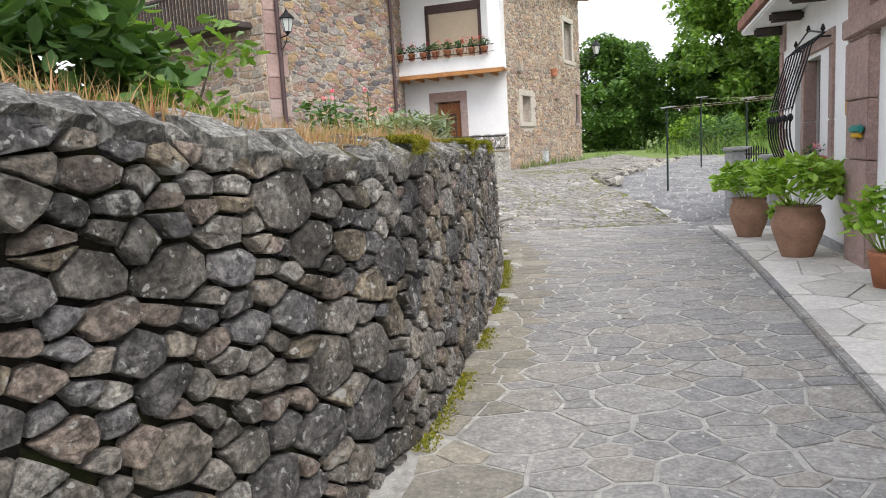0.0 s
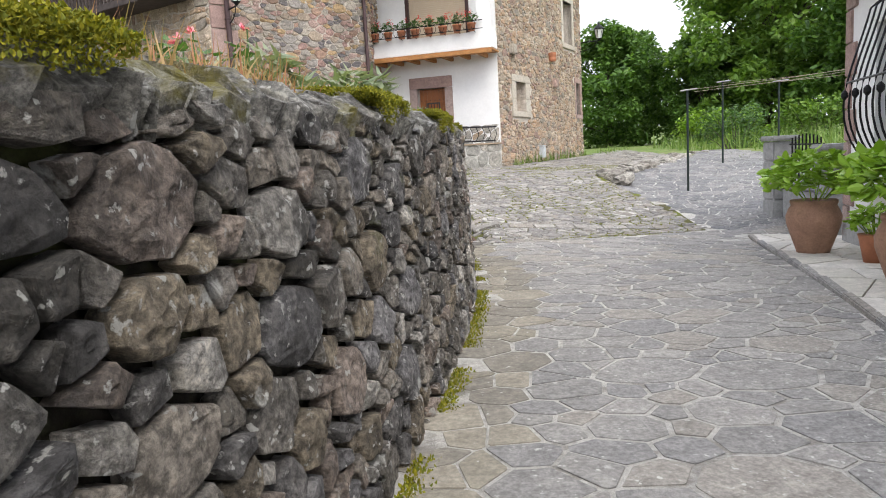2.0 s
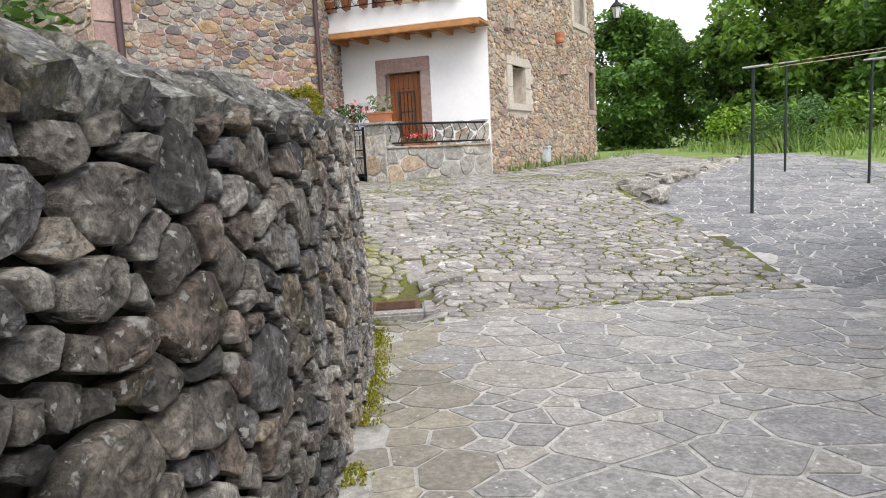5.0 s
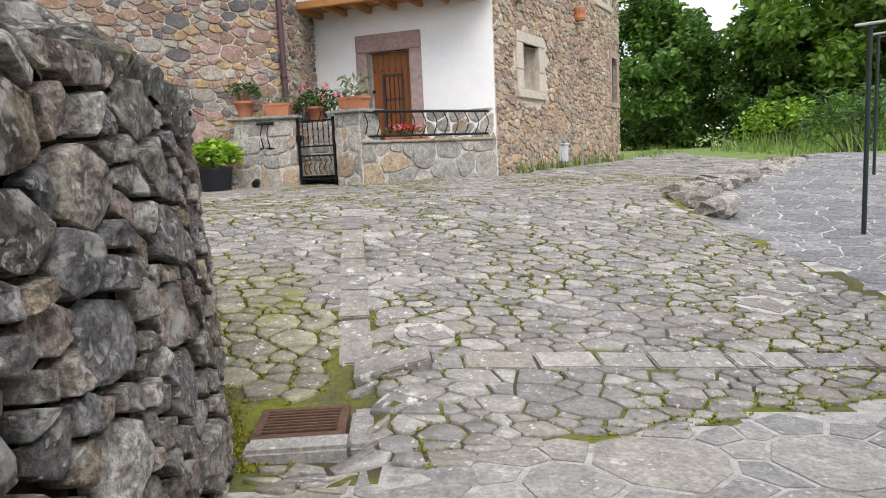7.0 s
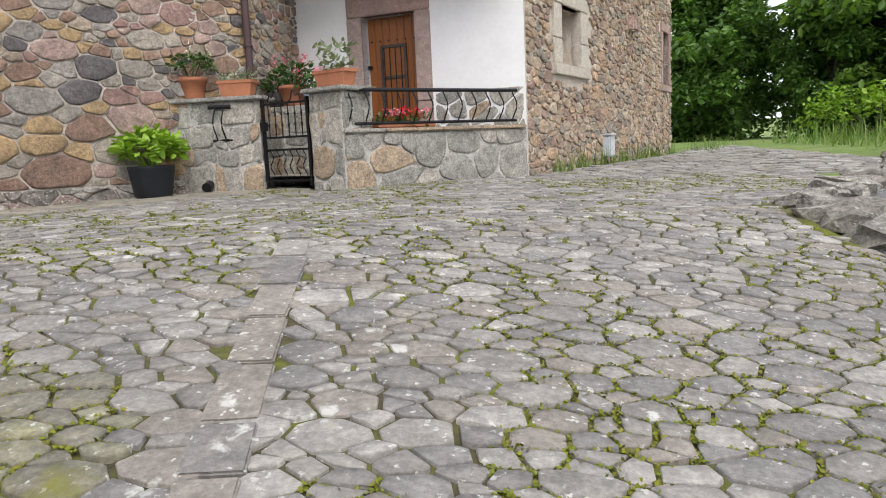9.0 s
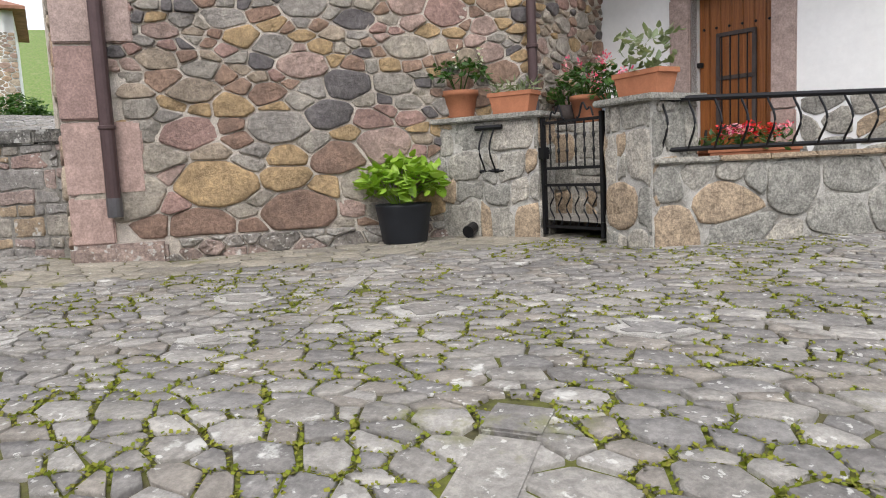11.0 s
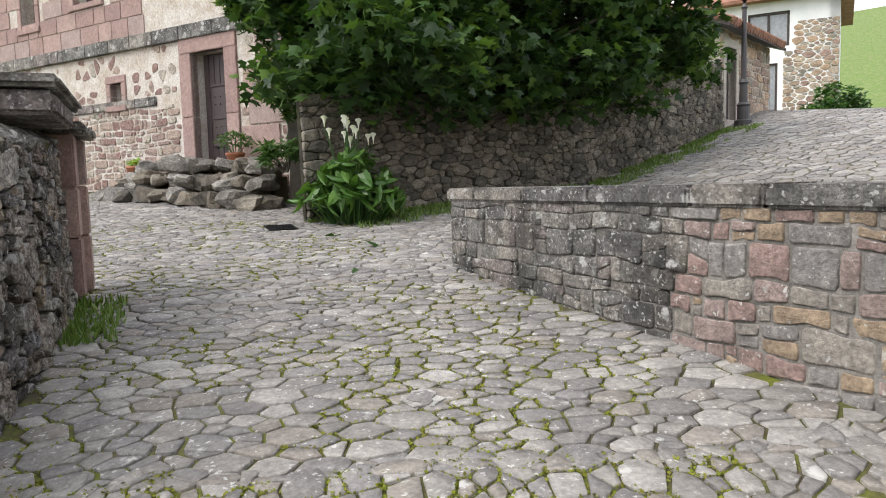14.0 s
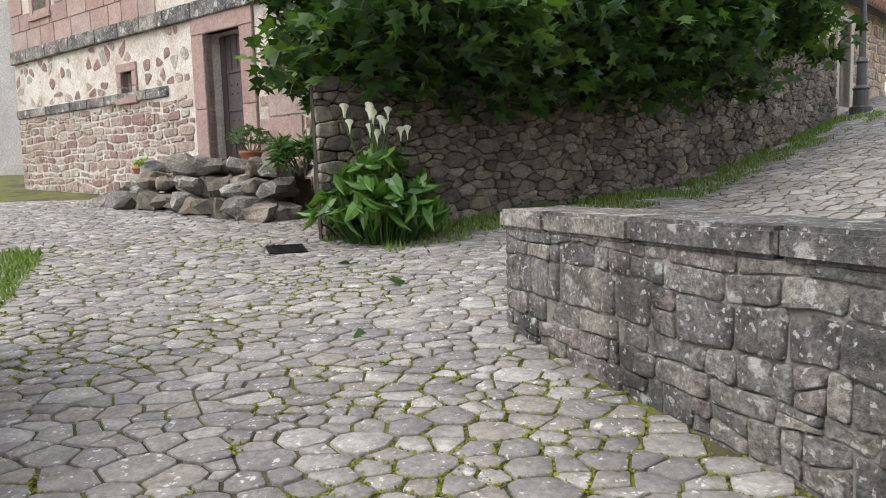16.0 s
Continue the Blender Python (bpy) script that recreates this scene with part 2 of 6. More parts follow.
M_DOOR = wood_mat("varnished_door_wood", (0.17, 0.055, 0.015), (0.30, 0.11, 0.03))
M_OLDDOOR = wood_mat("aged_dark_wood", (0.045, 0.033, 0.033), (0.085, 0.065, 0.062))


# ---- helpers for building ----
def mesh(name, verts, faces, mat, parent=None, smooth=False, label=""):
    me = bpy.data.meshes.new(name)
    me.from_pydata(verts, [], faces)
    if smooth:
        me.polygons.foreach_set("use_smooth", [True] * len(me.polygons))
    me.materials.append(mat)
    ob = new(name, me)
    if parent:
        ob.parent = parent
    if label:
        ob["label"] = label
    return ob


def part(name, bm, mat, parent=None, label="", smooth=False):
    """One bmesh as one mesh object under a thing or a part."""
    me = bpy.data.meshes.new(name)
    bmesh.ops.recalc_face_normals(bm, faces=bm.faces)
    bm.to_mesh(me)
    bm.free()
    if smooth:
        me.polygons.foreach_set("use_smooth", [True] * len(me.polygons))
    me.materials.append(mat)
    ob = new(name, me)
    if parent:
        ob.parent = parent
    if label:
        ob["label"] = label
    return ob


def empty(name, label, category, m=None, group="", kind=""):
    ob = new(name)
    ob.empty_display_size = 0.1
    if m is not None:
        ob.matrix_world = m
    return tagged(ob, label, category, group, kind)


def add_box(bm, x0, x1, y0, y1, z0, z1, bev=0.0, m=None):
    t = bmesh.new()
    bmesh.ops.create_cube(t, size=1.0)
    for v in t.verts:
        v.co = Vector((x0 + (v.co.x + .5) * (x1 - x0), y0 + (v.co.y + .5) * (y1 - y0), z0 + (v.co.z + .5) * (z1 - z0)))
    if bev:
        bmesh.ops.bevel(t, geom=t.edges[:], offset=bev, segments=2, affect='EDGES', clamp_overlap=True)
    if m is not None:
        t.transform(m)
    tmp = bpy.data.meshes.new("t")
    t.to_mesh(tmp)
    t.free()
    bm.from_mesh(tmp)
    bpy.data.meshes.remove(tmp)
    return bm


def box(x0, x1, y0, y1, z0, z1, bev=0.006, m=None):
    return add_box(bmesh.new(), x0, x1, y0, y1, z0, z1, bev, m)


def add_tube(bm, pts, r, n=8, r2=None):
    """A round bar along a line of points, tapering from r to r2."""
    pts = [Vector(p) for p in pts]
    rings = []
    for i, p in enumerate(pts):
        d = (pts[min(i + 1, len(pts) - 1)] - pts[max(i - 1, 0)]).normalized()
        a = d.orthogonal().normalized() if abs(d.z) > 0.99 else d.cross(Vector((0, 0, 1))).normalized()
        b = d.cross(a)
        rr = r if r2 is None else r + (r2 - r) * i / (len(pts) - 1)
        rings.append([bm.verts.new(p + rr * (math.cos(2 * math.pi * k / n) * a + math.sin(2 * math.pi * k / n) * b)) for k in range(n)])
    for q0, q1 in zip(rings, rings[1:]):
        for k in range(n):
            bm.faces.new((q0[k], q0[(k + 1) % n], q1[(k + 1) % n], q1[k]))
    bm.faces.new(rings[0][::-1])
    bm.faces.new(rings[-1])
    return bm


def tube(pts, r, n=8, r2=None):
    return add_tube(bmesh.new(), pts, r, n, r2)


def lathe(profile, n=20, bm=None, at=(0, 0, 0)):
    """A turned body from (radius, height) pairs."""
    bm = bm or bmesh.new()
    rings = [[bm.verts.new((at[0] + r * math.cos(2 * math.pi * k / n), at[1] + r * math.sin(2 * math.pi * k / n), at[2] + z)) for k in range(n)] for r, z in profile]
    for q0, q1 in zip(rings, rings[1:]):
        for k in range(n):
            bm.faces.new((q0[k], q0[(k + 1) % n], q1[(k + 1) % n], q1[k]))
    if profile[0][0] > 0.001:
        bm.faces.new(rings[0][::-1])
    bm.faces.new(rings[-1])
    return bm


def clamp(v, a=0.0, b=1.0):
    return max(a, min(b, v))


def smooth(a, b, x):
    t = clamp((x - a) / (b - a))
    return t * t * (3 - 2 * t)


# ---- the ground's shape ----
def border_x(y):
    """Where the street's rock border runs, above the terrace with the clothes line."""
    if y < 18.6:
        return 4.5 - 0.12 * (y - 15.5)
    return 4.13 + 0.86 * (y - 18.6)


def ground(x, y):
    low = -0.05 * clamp(x - 1.2, 0, 4.5) * smooth(7, 13, y)
    s = y - 0.35 * (clamp(x, -4, 9) - 1)
    up = 0.161 * clamp(s - 12.6, 0, 4.5)
    up += (0.72 - up) * smooth(-3.8, -6.2, x)
    lane = smooth(-8.4, -11.5, x)
    north = 0.03 * clamp(y - 17.2, 0, 18) * (1 - lane)
    west = 0.088 * clamp(-3.6 - x, 0, 22)
    nw = 0.2 * clamp(y - 20.3, 0, 7.3) * lane
    z = low + up + north + west + nw
    z -= 0.11 * smooth(1.18, 0.98, x) * smooth(-0.9, 0.2, x) * smooth(12.3, 12.85, y) * smooth(14.4, 13.3, y)
    if y > 12.6 and x > 3:
        w = 1.3 + (0.14 - 1.3) * smooth(15.4, 17.8, y)
        k = smooth(border_x(y) - w, border_x(y) + w, x) * (1 - smooth(22.5, 25.0, y))
        z += k * (-0.2 + 0.11 * (y - 12.6) - z)
    return z


# ---- irregular stonework ----
def cells(seeds, x0, x1, y0, y1, reach, radii=None):
    """The cells of the seeds inside a rectangle; radii make some of them larger at their neighbours' cost."""
    grid = {}
    radii = radii or [0.0] * len(seeds)
    for i, (x, y) in enumerate(seeds):
        grid.setdefault((int(x // reach), int(y // reach)), []).append(i)
    out = []
    for i, (x, y) in enumerate(seeds):
        poly = [(max(x0, x - reach), max(y0, y - reach)), (min(x1, x + reach), max(y0, y - reach)), (min(x1, x + reach), min(y1, y + reach)), (max(x0, x - reach), min(y1, y + reach))]
        gx, gy = int(x // reach), int(y // reach)
        near = [j for a in (-1, 0, 1) for b in (-1, 0, 1) for j in grid.get((gx + a, gy + b), ()) if j != i]
        near.sort(key=lambda j: (seeds[j][0] - x) ** 2 + (seeds[j][1] - y) ** 2)
        for j in near[:26]:
            px, py = seeds[j]
            nx, ny = px - x, py - y
            c = (nx * (px + x) + ny * (py + y) + radii[i] ** 2 - radii[j] ** 2) / 2
            new_poly = []
            for k in range(len(poly)):
                a, b = poly[k - 1], poly[k]
                da, db = nx * a[0] + ny * a[1] - c, nx * b[0] + ny * b[1] - c
                if (da <= 0) != (db <= 0):
                    t = da / (da - db)
                    new_poly.append((a[0] + t * (b[0] - a[0]), a[1] + t * (b[1] - a[1])))
                if db <= 0:
                    new_poly.append(b)
            poly = new_poly
            if len(poly) < 3:
                break
        if len(poly) >= 3:
            out.append(poly)
    return out


def mixed_stones(rng, x0, x1, y0, y1, small, large, flat=1.5, grow=None, wander=0.0, shear=0.0):
    """Stones of mixed sizes fitted to each other: large ones first, small ones in what is left.
    flat: how much longer than high they are; grow(x, y): how much larger they run at a place."""
    H = y1 - y0
    pts, rad, grid = [], [], {}
    n = int((x1 - x0) * H * flat / (small * small))
    for size in [large * (small / large) ** (k / 5) for k in range(6)]:
        tries = n * (small / size) ** 2 * (0.35 if size > small * 1.01 else 2.0)
        for _ in range(int(tries) + 10):
            x, y = rng.uniform(x0, x1), rng.uniform(y0, y1) * flat
            r = size * 0.5 * rng.uniform(0.8, 1.15)
            if grow:
                r *= grow(x, y / flat)
            gx_, gy_ = int(x // large), int(y // large)
            if all((x - pts[i][0]) ** 2 + (y - pts[i][1]) ** 2 > (r + rad[i]) ** 2 * 0.82 for a in (-2, -1, 0, 1, 2) for b in (-2, -1, 0, 1, 2) for i in grid.get((gx_ + a, gy_ + b), ())):
                grid.setdefault((gx_, gy_), []).append(len(pts))
                pts.append((x, y))
                rad.append(r)
    out = cells(pts, x0, x1, y0 * flat, y1 * flat, large * 1.6, rad)
    res = []
    for p in out:
        q = [(x + shear * y, y / flat) for x, y in p]
        if wander:
            q = [warp(x, y, wander) for x, y in q]
            q = [(clamp(x, x0, x1), clamp(y, y0, y1)) for x, y in q]
        res.append(q)
    return res


def rubble_seeds(rng, x0, x1, y0, y1, w, h, jitter=0.33):
    """Seeds in rough courses: w and h are the usual stone's width and height."""
    out, y = [], y0 + h * 0.3
    while y < y1:
        hh, x = h * rng.uniform(0.75, 1.3), x0 + rng.uniform(0, w)
        while x < x1:
            ww = w * rng.choice((0.55, 0.8, 1.0, 1.25, 1.6))
            out.append((x + rng.uniform(-1, 1) * jitter * ww, y + rng.uniform(-1, 1) * jitter * hh))
            x += ww
        y += hh
    return out


def warp(x, y, k, f=1.3):
    """A slow wander of the courses."""
    return (x + k * noise.noise((x * f, y * f, 3.1)), y + k * noise.noise((x * f * 0.8, y * f, 9.7)))


def courses(rng, x0, x1, y0, y1, w, h, wave=0.3, wander=0.06, split=0.25):
    """Stones in rough courses: uneven beds, slanting joints, here and there two thin ones in place of one."""
    beds, y = [], y0
    while y < y1 + h:
        beds.append(y)
        y += h * rng.uniform(0.65, 1.45)
    out = []
    for j in range(len(beds) - 1):
        def bed(i, x):
            return beds[i] + wave * h * noise.noise((x * 2.2, i * 7.7, 0.5)) + wave * 0.5 * h * noise.noise((x * 6.1, i * 3.3, 4.5))
        x = x0 - rng.uniform(0, w)
        hh = beds[j + 1] - beds[j]
        while x < x1:
            ww = w * rng.choice((0.45, 0.7, 0.9, 1.1, 1.4, 1.8)) * (0.75 + 0.35 * hh / h)
            xm = x + ww * rng.uniform(.35, .65)
            lo = [(x, bed(j, x)), (xm, bed(j, xm)), (x + ww, bed(j, x + ww))]
            hi = [(x + ww, bed(j + 1, x + ww)), (xm, bed(j + 1, xm)), (x, bed(j + 1, x))]
            pieces = [lo + hi]
            if rng.random() < split and ww < w * 1.3:
                cut = rng.uniform(.35, .65)
                ml = (x, bed(j, x) + cut * (bed(j + 1, x) - bed(j, x)))
                mr_ = (x + ww, bed(j, x + ww) + (1 - cut) * (bed(j + 1, x + ww) - bed(j, x + ww)))
                pieces = [lo + [mr_, ml], [ml, mr_] + hi]
            for p in pieces:
                q = [warp(a, b, wander) for a, b in p]
                q = [(clamp(a, x0, x1), clamp(b, y0, y1)) for a, b in q]
                area = sum(q[i - 1][0] * q[i][1] - q[i][0] * q[i - 1][1] for i in range(len(q))) / 2
                if area > 0.004:
                    out.append(q)
            x += ww
    return out


def rounded(poly, gap, rounds=1, cut=0.2):
    cx, cy = sum(p[0] for p in poly) / len(poly), sum(p[1] for p in poly) / len(poly)
    q = []
    for x, y in poly:
        d = math.hypot(x - cx, y - cy)
        k = max(0.3, (d - gap) / d) if d > 1e-6 else 1
        q.append((cx + (x - cx) * k, cy + (y - cy) * k))
    q = [p for i, p in enumerate(q) if math.hypot(p[0] - q[i - 1][0], p[1] - q[i - 1][1]) > 0.02]
    for _ in range(rounds):
        r = []
        for i in range(len(q)):
            a, b = q[i - 1], q[i]
            r += [(a[0] * (1 - cut) + b[0] * cut, a[1] * (1 - cut) + b[1] * cut), (a[0] * cut + b[0] * (1 - cut), a[1] * cut + b[1] * (1 - cut))]
        q = r
    return q


def stone_shape(poly, place, rng, proud, flat):
    """One stone: a sunk rim, a broken shoulder and a face cleft into a few planes."""
    if flat is False:
        ragged = []
        for i in range(len(poly)):
            (ax, ay), (bx, by) = poly[i - 1], poly[i]
            ln = math.hypot(bx - ax, by - ay)
            if ln > 0.06:
                k, j = rng.uniform(.35, .65), rng.uniform(-.055, .03) * ln
                ragged.append((ax + (bx - ax) * k - (by - ay) / ln * j, ay + (by - ay) * k + (bx - ax) / ln * j))
            ragged.append((bx, by))
        poly = ragged
    n = len(poly)
    cx, cy = sum(p[0] for p in poly) / n, sum(p[1] for p in poly) / n
    size = max(0.05, max(math.hypot(x - cx, y - cy) for x, y in poly))
    pr = proud * rng.uniform(0.5, 1.35)
    tilt = (rng.uniform(-1, 1) * proud * 0.4, rng.uniform(-1, 1) * proud * 0.4)
    planes = []
    for k in range(4):
        a = rng.uniform(0, 6.283)
        g = rng.uniform(0.1, 0.9) * min(1.0, size / 0.1)
        planes.append((math.cos(a) * g, math.sin(a) * g, rng.uniform(0.0, 0.3)))
    v = [place(x, y, -0.03) for x, y in poly]
    o = rng.uniform(0, 90)
    if flat is False:
        rings = ((0.99, 0.35), (0.955, 0.9), (0.84, 1.0), (0.66, 1.0), (0.45, 1.0), (0.22, 1.0))
    else:
        rings = ((0.975, 1.0),) if flat is True else ((0.99, 0.55), (0.955, 1.0))
    for s, hgt in rings:
        for x, y in poly:
            dx, dy = (x - cx) * s, (y - cy) * s
            px, py = cx + dx, cy + dy
            h = pr * hgt + (tilt[0] * dx + tilt[1] * dy) / size
            if flat is False:
                h += proud * min(0.0, *[w - (gx_ * dx + gy_ * dy) / size for gx_, gy_, w in planes]) * hgt
                h += proud * (0.40 * noise.noise((px * 13, py * 13, o)) + 0.28 * noise.noise((px * 38, py * 38, o)))
            elif flat == "cobble":
                h += pr * 0.3 * noise.noise((px * 9, py * 9, o))
            v.append(place(px, py, h))
    f = []
    for r in range(len(rings)):
        a, b = r * n, (r + 1) * n
        f += [(a + i, a + (i + 1) % n, b + (i + 1) % n, b + i) for i in range(n)]
    b = len(rings) * n
    if flat:
        f.append(tuple(range(b, b + n)))
    else:
        v.append(place(cx, cy, pr))
        f += [(b + i, b + (i + 1) % n, len(v) - 1) for i in range(n)]
    return v, f


def lay(polys, place, rng, mats, parent, near, name, gap, proud, flat=False, rounds=1, limit=300, bulk="", cut=0.2, soft_=True):
    """Lay stones: those nearest to the point or line near() as pieces, the rest joined."""
    order = sorted(polys, key=lambda p: near(sum(q[0] for q in p) / len(p), sum(q[1] for q in p) / len(p)))
    V, F = [], []
    for i, p in enumerate(order):
        q = rounded(p, gap * rng.uniform(0.7, 1.3), rounds, cut)
        if len(q) < 3:
            continue
        v, f = stone_shape(q, place, rng, proud, flat)
        if i < limit:
            mesh(name, v, f, mats[0], parent, soft_ and flat is not True)
        else:
            o = len(V)
            V += v
            F += [tuple(a + o for a in t) for t in f]
    if V:
        ob = mesh(bulk or name + "s", V, F, mats[1], parent, soft_ and flat is not True)
        ob["kind"] = "stuff"


class Wall:
    """A straight wall's plane: u along it, v up, depth out of its face (to the right of its run)."""

    def __init__(self, a, b):
        self.a, self.L = Vector((*a, 0)), math.hypot(b[0] - a[0], b[1] - a[1])
        self.d = Vector((b[0] - a[0], b[1] - a[1], 0)) / self.L
        self.n = Vector((self.d.y, -self.d.x, 0))

    def __call__(self, u, v, dep=0.0):
        p = self.a + self.d * u + self.n * dep
        return (p.x, p.y, v)

    def axes(self, u=0, v=0, dep=0):
        """x along the wall, y into it, z up."""
        return Matrix.Translation(self(u, v, dep)) @ Matrix((tuple(self.d), tuple(-self.n), (0, 0, 1))).transposed().to_4x4()

    def slab(self, thick, z0, z1, holes=(), u0=0.0, u1=None):
        """The wall's body with openings (u0, u1, z0, z1) cut right through it."""
        u1 = self.L if u1 is None else u1
        us = sorted({u0, u1, *[h[0] for h in holes], *[h[1] for h in holes]})
        zs = sorted({z0, z1, *[h[2] for h in holes], *[h[3] for h in holes]})
        V, F, idx = [], [], {}

        def vert(u, z, k):
            key = (round(u, 4), round(z, 4), k)
            if key not in idx:
                idx[key] = len(V)
                V.append(self(u, z, -thick * k))
            return idx[key]

        def solid(i, j):
            if not (0 <= i < len(us) - 1 and 0 <= j < len(zs) - 1):
                return False
            cu, cz = (us[i] + us[i + 1]) / 2, (zs[j] + zs[j + 1]) / 2
            return not any(h[0] < cu < h[1] and h[2] < cz < h[3] for h in holes)
        for i in range(len(us) - 1):
            for j in range(len(zs) - 1):
                if not solid(i, j):
                    continue
                a, b, c, d = us[i], us[i + 1], zs[j], zs[j + 1]
                F.append((vert(a, c, 0), vert(b, c, 0), vert(b, d, 0), vert(a, d, 0)))
                F.append((vert(a, c, 1), vert(a, d, 1), vert(b, d, 1), vert(b, c, 1)))
                for di, dj, p, q in ((-1, 0, (a, c), (a, d)), (1, 0, (b, d), (b, c)), (0, -1, (b, c), (a, c)), (0, 1, (a, d), (b, d))):
                    if not solid(i + di, j + dj):
                        F.append((vert(*p, 0), vert(*q, 0), vert(*q, 1), vert(*p, 1)))
        return V, F


def keep(polys, test):
    return [p for p in polys if test(sum(q[0] for q in p) / len(p), sum(q[1] for q in p) / len(p))]


def outside(holes, m=0.0):
    return lambda u, z: not any(h[0] - m < u < h[1] + m and h[2] - m < z < h[3] + m for h in holes)


# ---- ground sheet ----
def steps(a, b, fine0, fine1, d, far):
    out, x = [], fine0
    while x < fine1:
        out.append(x)
        x += d
    out.append(fine1)
    x, s = fine1, d
    while x < b:
        s *= far
        x += s
        out.append(min(x, b))
    x, s = fine0, d
    while x > a:
        s *= far
        x -= s
        out.insert(0, max(x, a))
    return out


gx, gy = steps(-400, 400, -24, 11, 0.2, 1.5), steps(-60, 600, -3, 31, 0.2, 1.5)


def ground_kind(x, y):
    if x > 5 and y > 16.5 + (0 if x > 8 else 5):
        return 2
    if abs(x) > 26 or y > 34 or y < -8:
        return 2
    if y - 0.35 * (clamp(x, -4, 9) - 1) < 12.45 and x > -0.5 or (x > border_x(y) and y < 24):
        return 0
    return 1


gv = [(x, y, ground(x, y) - (0.001 if ground_kind(x, y) == 0 else 0.006)) for y in gy for x in gx]
gf, gm = [], []
for j in range(len(gy) - 1):
    for i in range(len(gx) - 1):
        a = j * len(gx) + i
        gf.append((a, a + 1, a + 1 + len(gx), a + len(gx)))
        gm.append(ground_kind((gx[i] + gx[i + 1]) / 2, (gy[j] + gy[j + 1]) / 2))
ground_ob = mesh("ground", gv, gf, M_GREYMORTAR, None, True)
ground_ob.data.materials.append(M_MOSSJOINT)
ground_ob.data.materials.append(M_TURF)
ground_ob.data.polygons.foreach_set("material_index", gm)
tagged(ground_ob, "sloping stone-paved village ground with mossy joints and turf", "ground", kind="structure")


# ---- the dry-stone garden wall ----
GARDEN = [(-4.2, -4.5), (-2.4, -1.2), (-1.05, 1.67), (-0.3, 3.2), (0.08, 4.7), (0.38, 6.3), (0.63, 8.0), (0.75, 9.4), (0.74, 11.0), (0.66, 12.0), (0.52, 12.75), (0.12, 13.4), (-0.5, 13.85), (-1.7, 14.2), (-3.4, 14.42), (-5.3, 14.36), (-6.6, 14.06), (-7.75, 13.66)]


class Curve:
    """A smooth run through points: place(u, v, depth), with depth to the right of the run."""

    def __init__(self, pts, lift):
        P = []
        for i in range(len(pts) - 1):
            p0, p1, p2, p3 = (Vector(pts[clamp(j, 0, len(pts) - 1)]) for j in (i - 1, i, i + 1, i + 2))
            for k in range(10):
                t = k / 10
                P.append(0.5 * (2 * p1 + (p2 - p0) * t + (2 * p0 - 5 * p1 + 4 * p2 - p3) * t * t + (3 * p1 - p0 - 3 * p2 + p3) * t ** 3))
        P.append(Vector(pts[-1]))
        self.P, self.S = P, [0.0]
        for a, b in zip(P, P[1:]):
            self.S.append(self.S[-1] + (b - a).length)
        self.L, self.lift = self.S[-1], lift

    def at(self, u):
        u = clamp(u, 0, self.L - 1e-4)
        i = int(np.searchsorted(self.S, u, 'right')) - 1
        i = clamp(i, 0, len(self.P) - 2)
        t = (u - self.S[i]) / (self.S[i + 1] - self.S[i])
        d = (self.P[i + 1] - self.P[i]).normalized()
        return self.P[i].lerp(self.P[i + 1], t), d

    def __call__(self, u, v, dep=0.0):
        p, d = self.at(u)
        lean = 0.04 * v
        x, y = p.x + d.y * (dep - lean), p.y - d.x * (dep - lean)
        return (x, y, self.lift(p) + v)


def wall_foot(p):
    return ground(p.x, p.y) - 0.02


garden = Curve(GARDEN, wall_foot)


def garden_top(u):
    p, _ = garden.at(u)
    west = smooth(0.7, -1.0, p.x) * (1 if p.y > 12 else 0)
    return 1.52 + 0.23 * smooth(3.2, 1.2, p.y) - 0.05 * west + 0.05 * smooth(9, 12, p.y) - 0.1 * smooth(-4.5, -7.5, p.x) * west


rng = random.Random(3)
NU = 110
V, F = [], []
for i in range(NU + 1):
    u = garden.L * i / NU
    h = garden_top(u) - 0.03
    V += [garden(u, -0.15, -0.05), garden(u, h, -0.05), garden(u, h, -0.5), garden(u, -0.15, -0.5)]
for i in range(NU):
    a = 4 * i
    for k in range(4):
        F.append((a + k, a + (k + 1) % 4, a + 4 + (k + 1) % 4, a + 4 + k))
F += [(0, 3, 2, 1), (4 * NU, 4 * NU + 1, 4 * NU + 2, 4 * NU + 3)]
garden_wall = tagged(mesh("wall_garden", V, F, M_EARTHJOINT), "dark dry-stone garden wall, lichen-spotted and mossy", "wall", kind="structure")
polys = mixed_stones(rng, 0, garden.L, -0.05, 1.75, 0.095, 0.31, 1.4, wander=0.05)
polys = [[(u, min(v, garden_top(u) - 0.06)) for u, v in p] for p in keep(polys, lambda u, v: v < garden_top(u) - 0.05)]
polys = [p for p in polys if max(v for _, v in p) - min(v for _, v in p) > 0.06]
u_near = min(range(200), key=lambda k: (garden.at(garden.L * k / 200)[0] - Vector((0.2, 5.2))).length) * garden.L / 200
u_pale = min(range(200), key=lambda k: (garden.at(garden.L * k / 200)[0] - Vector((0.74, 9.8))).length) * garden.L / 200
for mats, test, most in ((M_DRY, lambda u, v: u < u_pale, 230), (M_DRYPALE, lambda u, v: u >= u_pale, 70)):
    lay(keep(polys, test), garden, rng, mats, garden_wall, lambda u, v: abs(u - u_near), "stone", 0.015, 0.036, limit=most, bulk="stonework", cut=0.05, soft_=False)
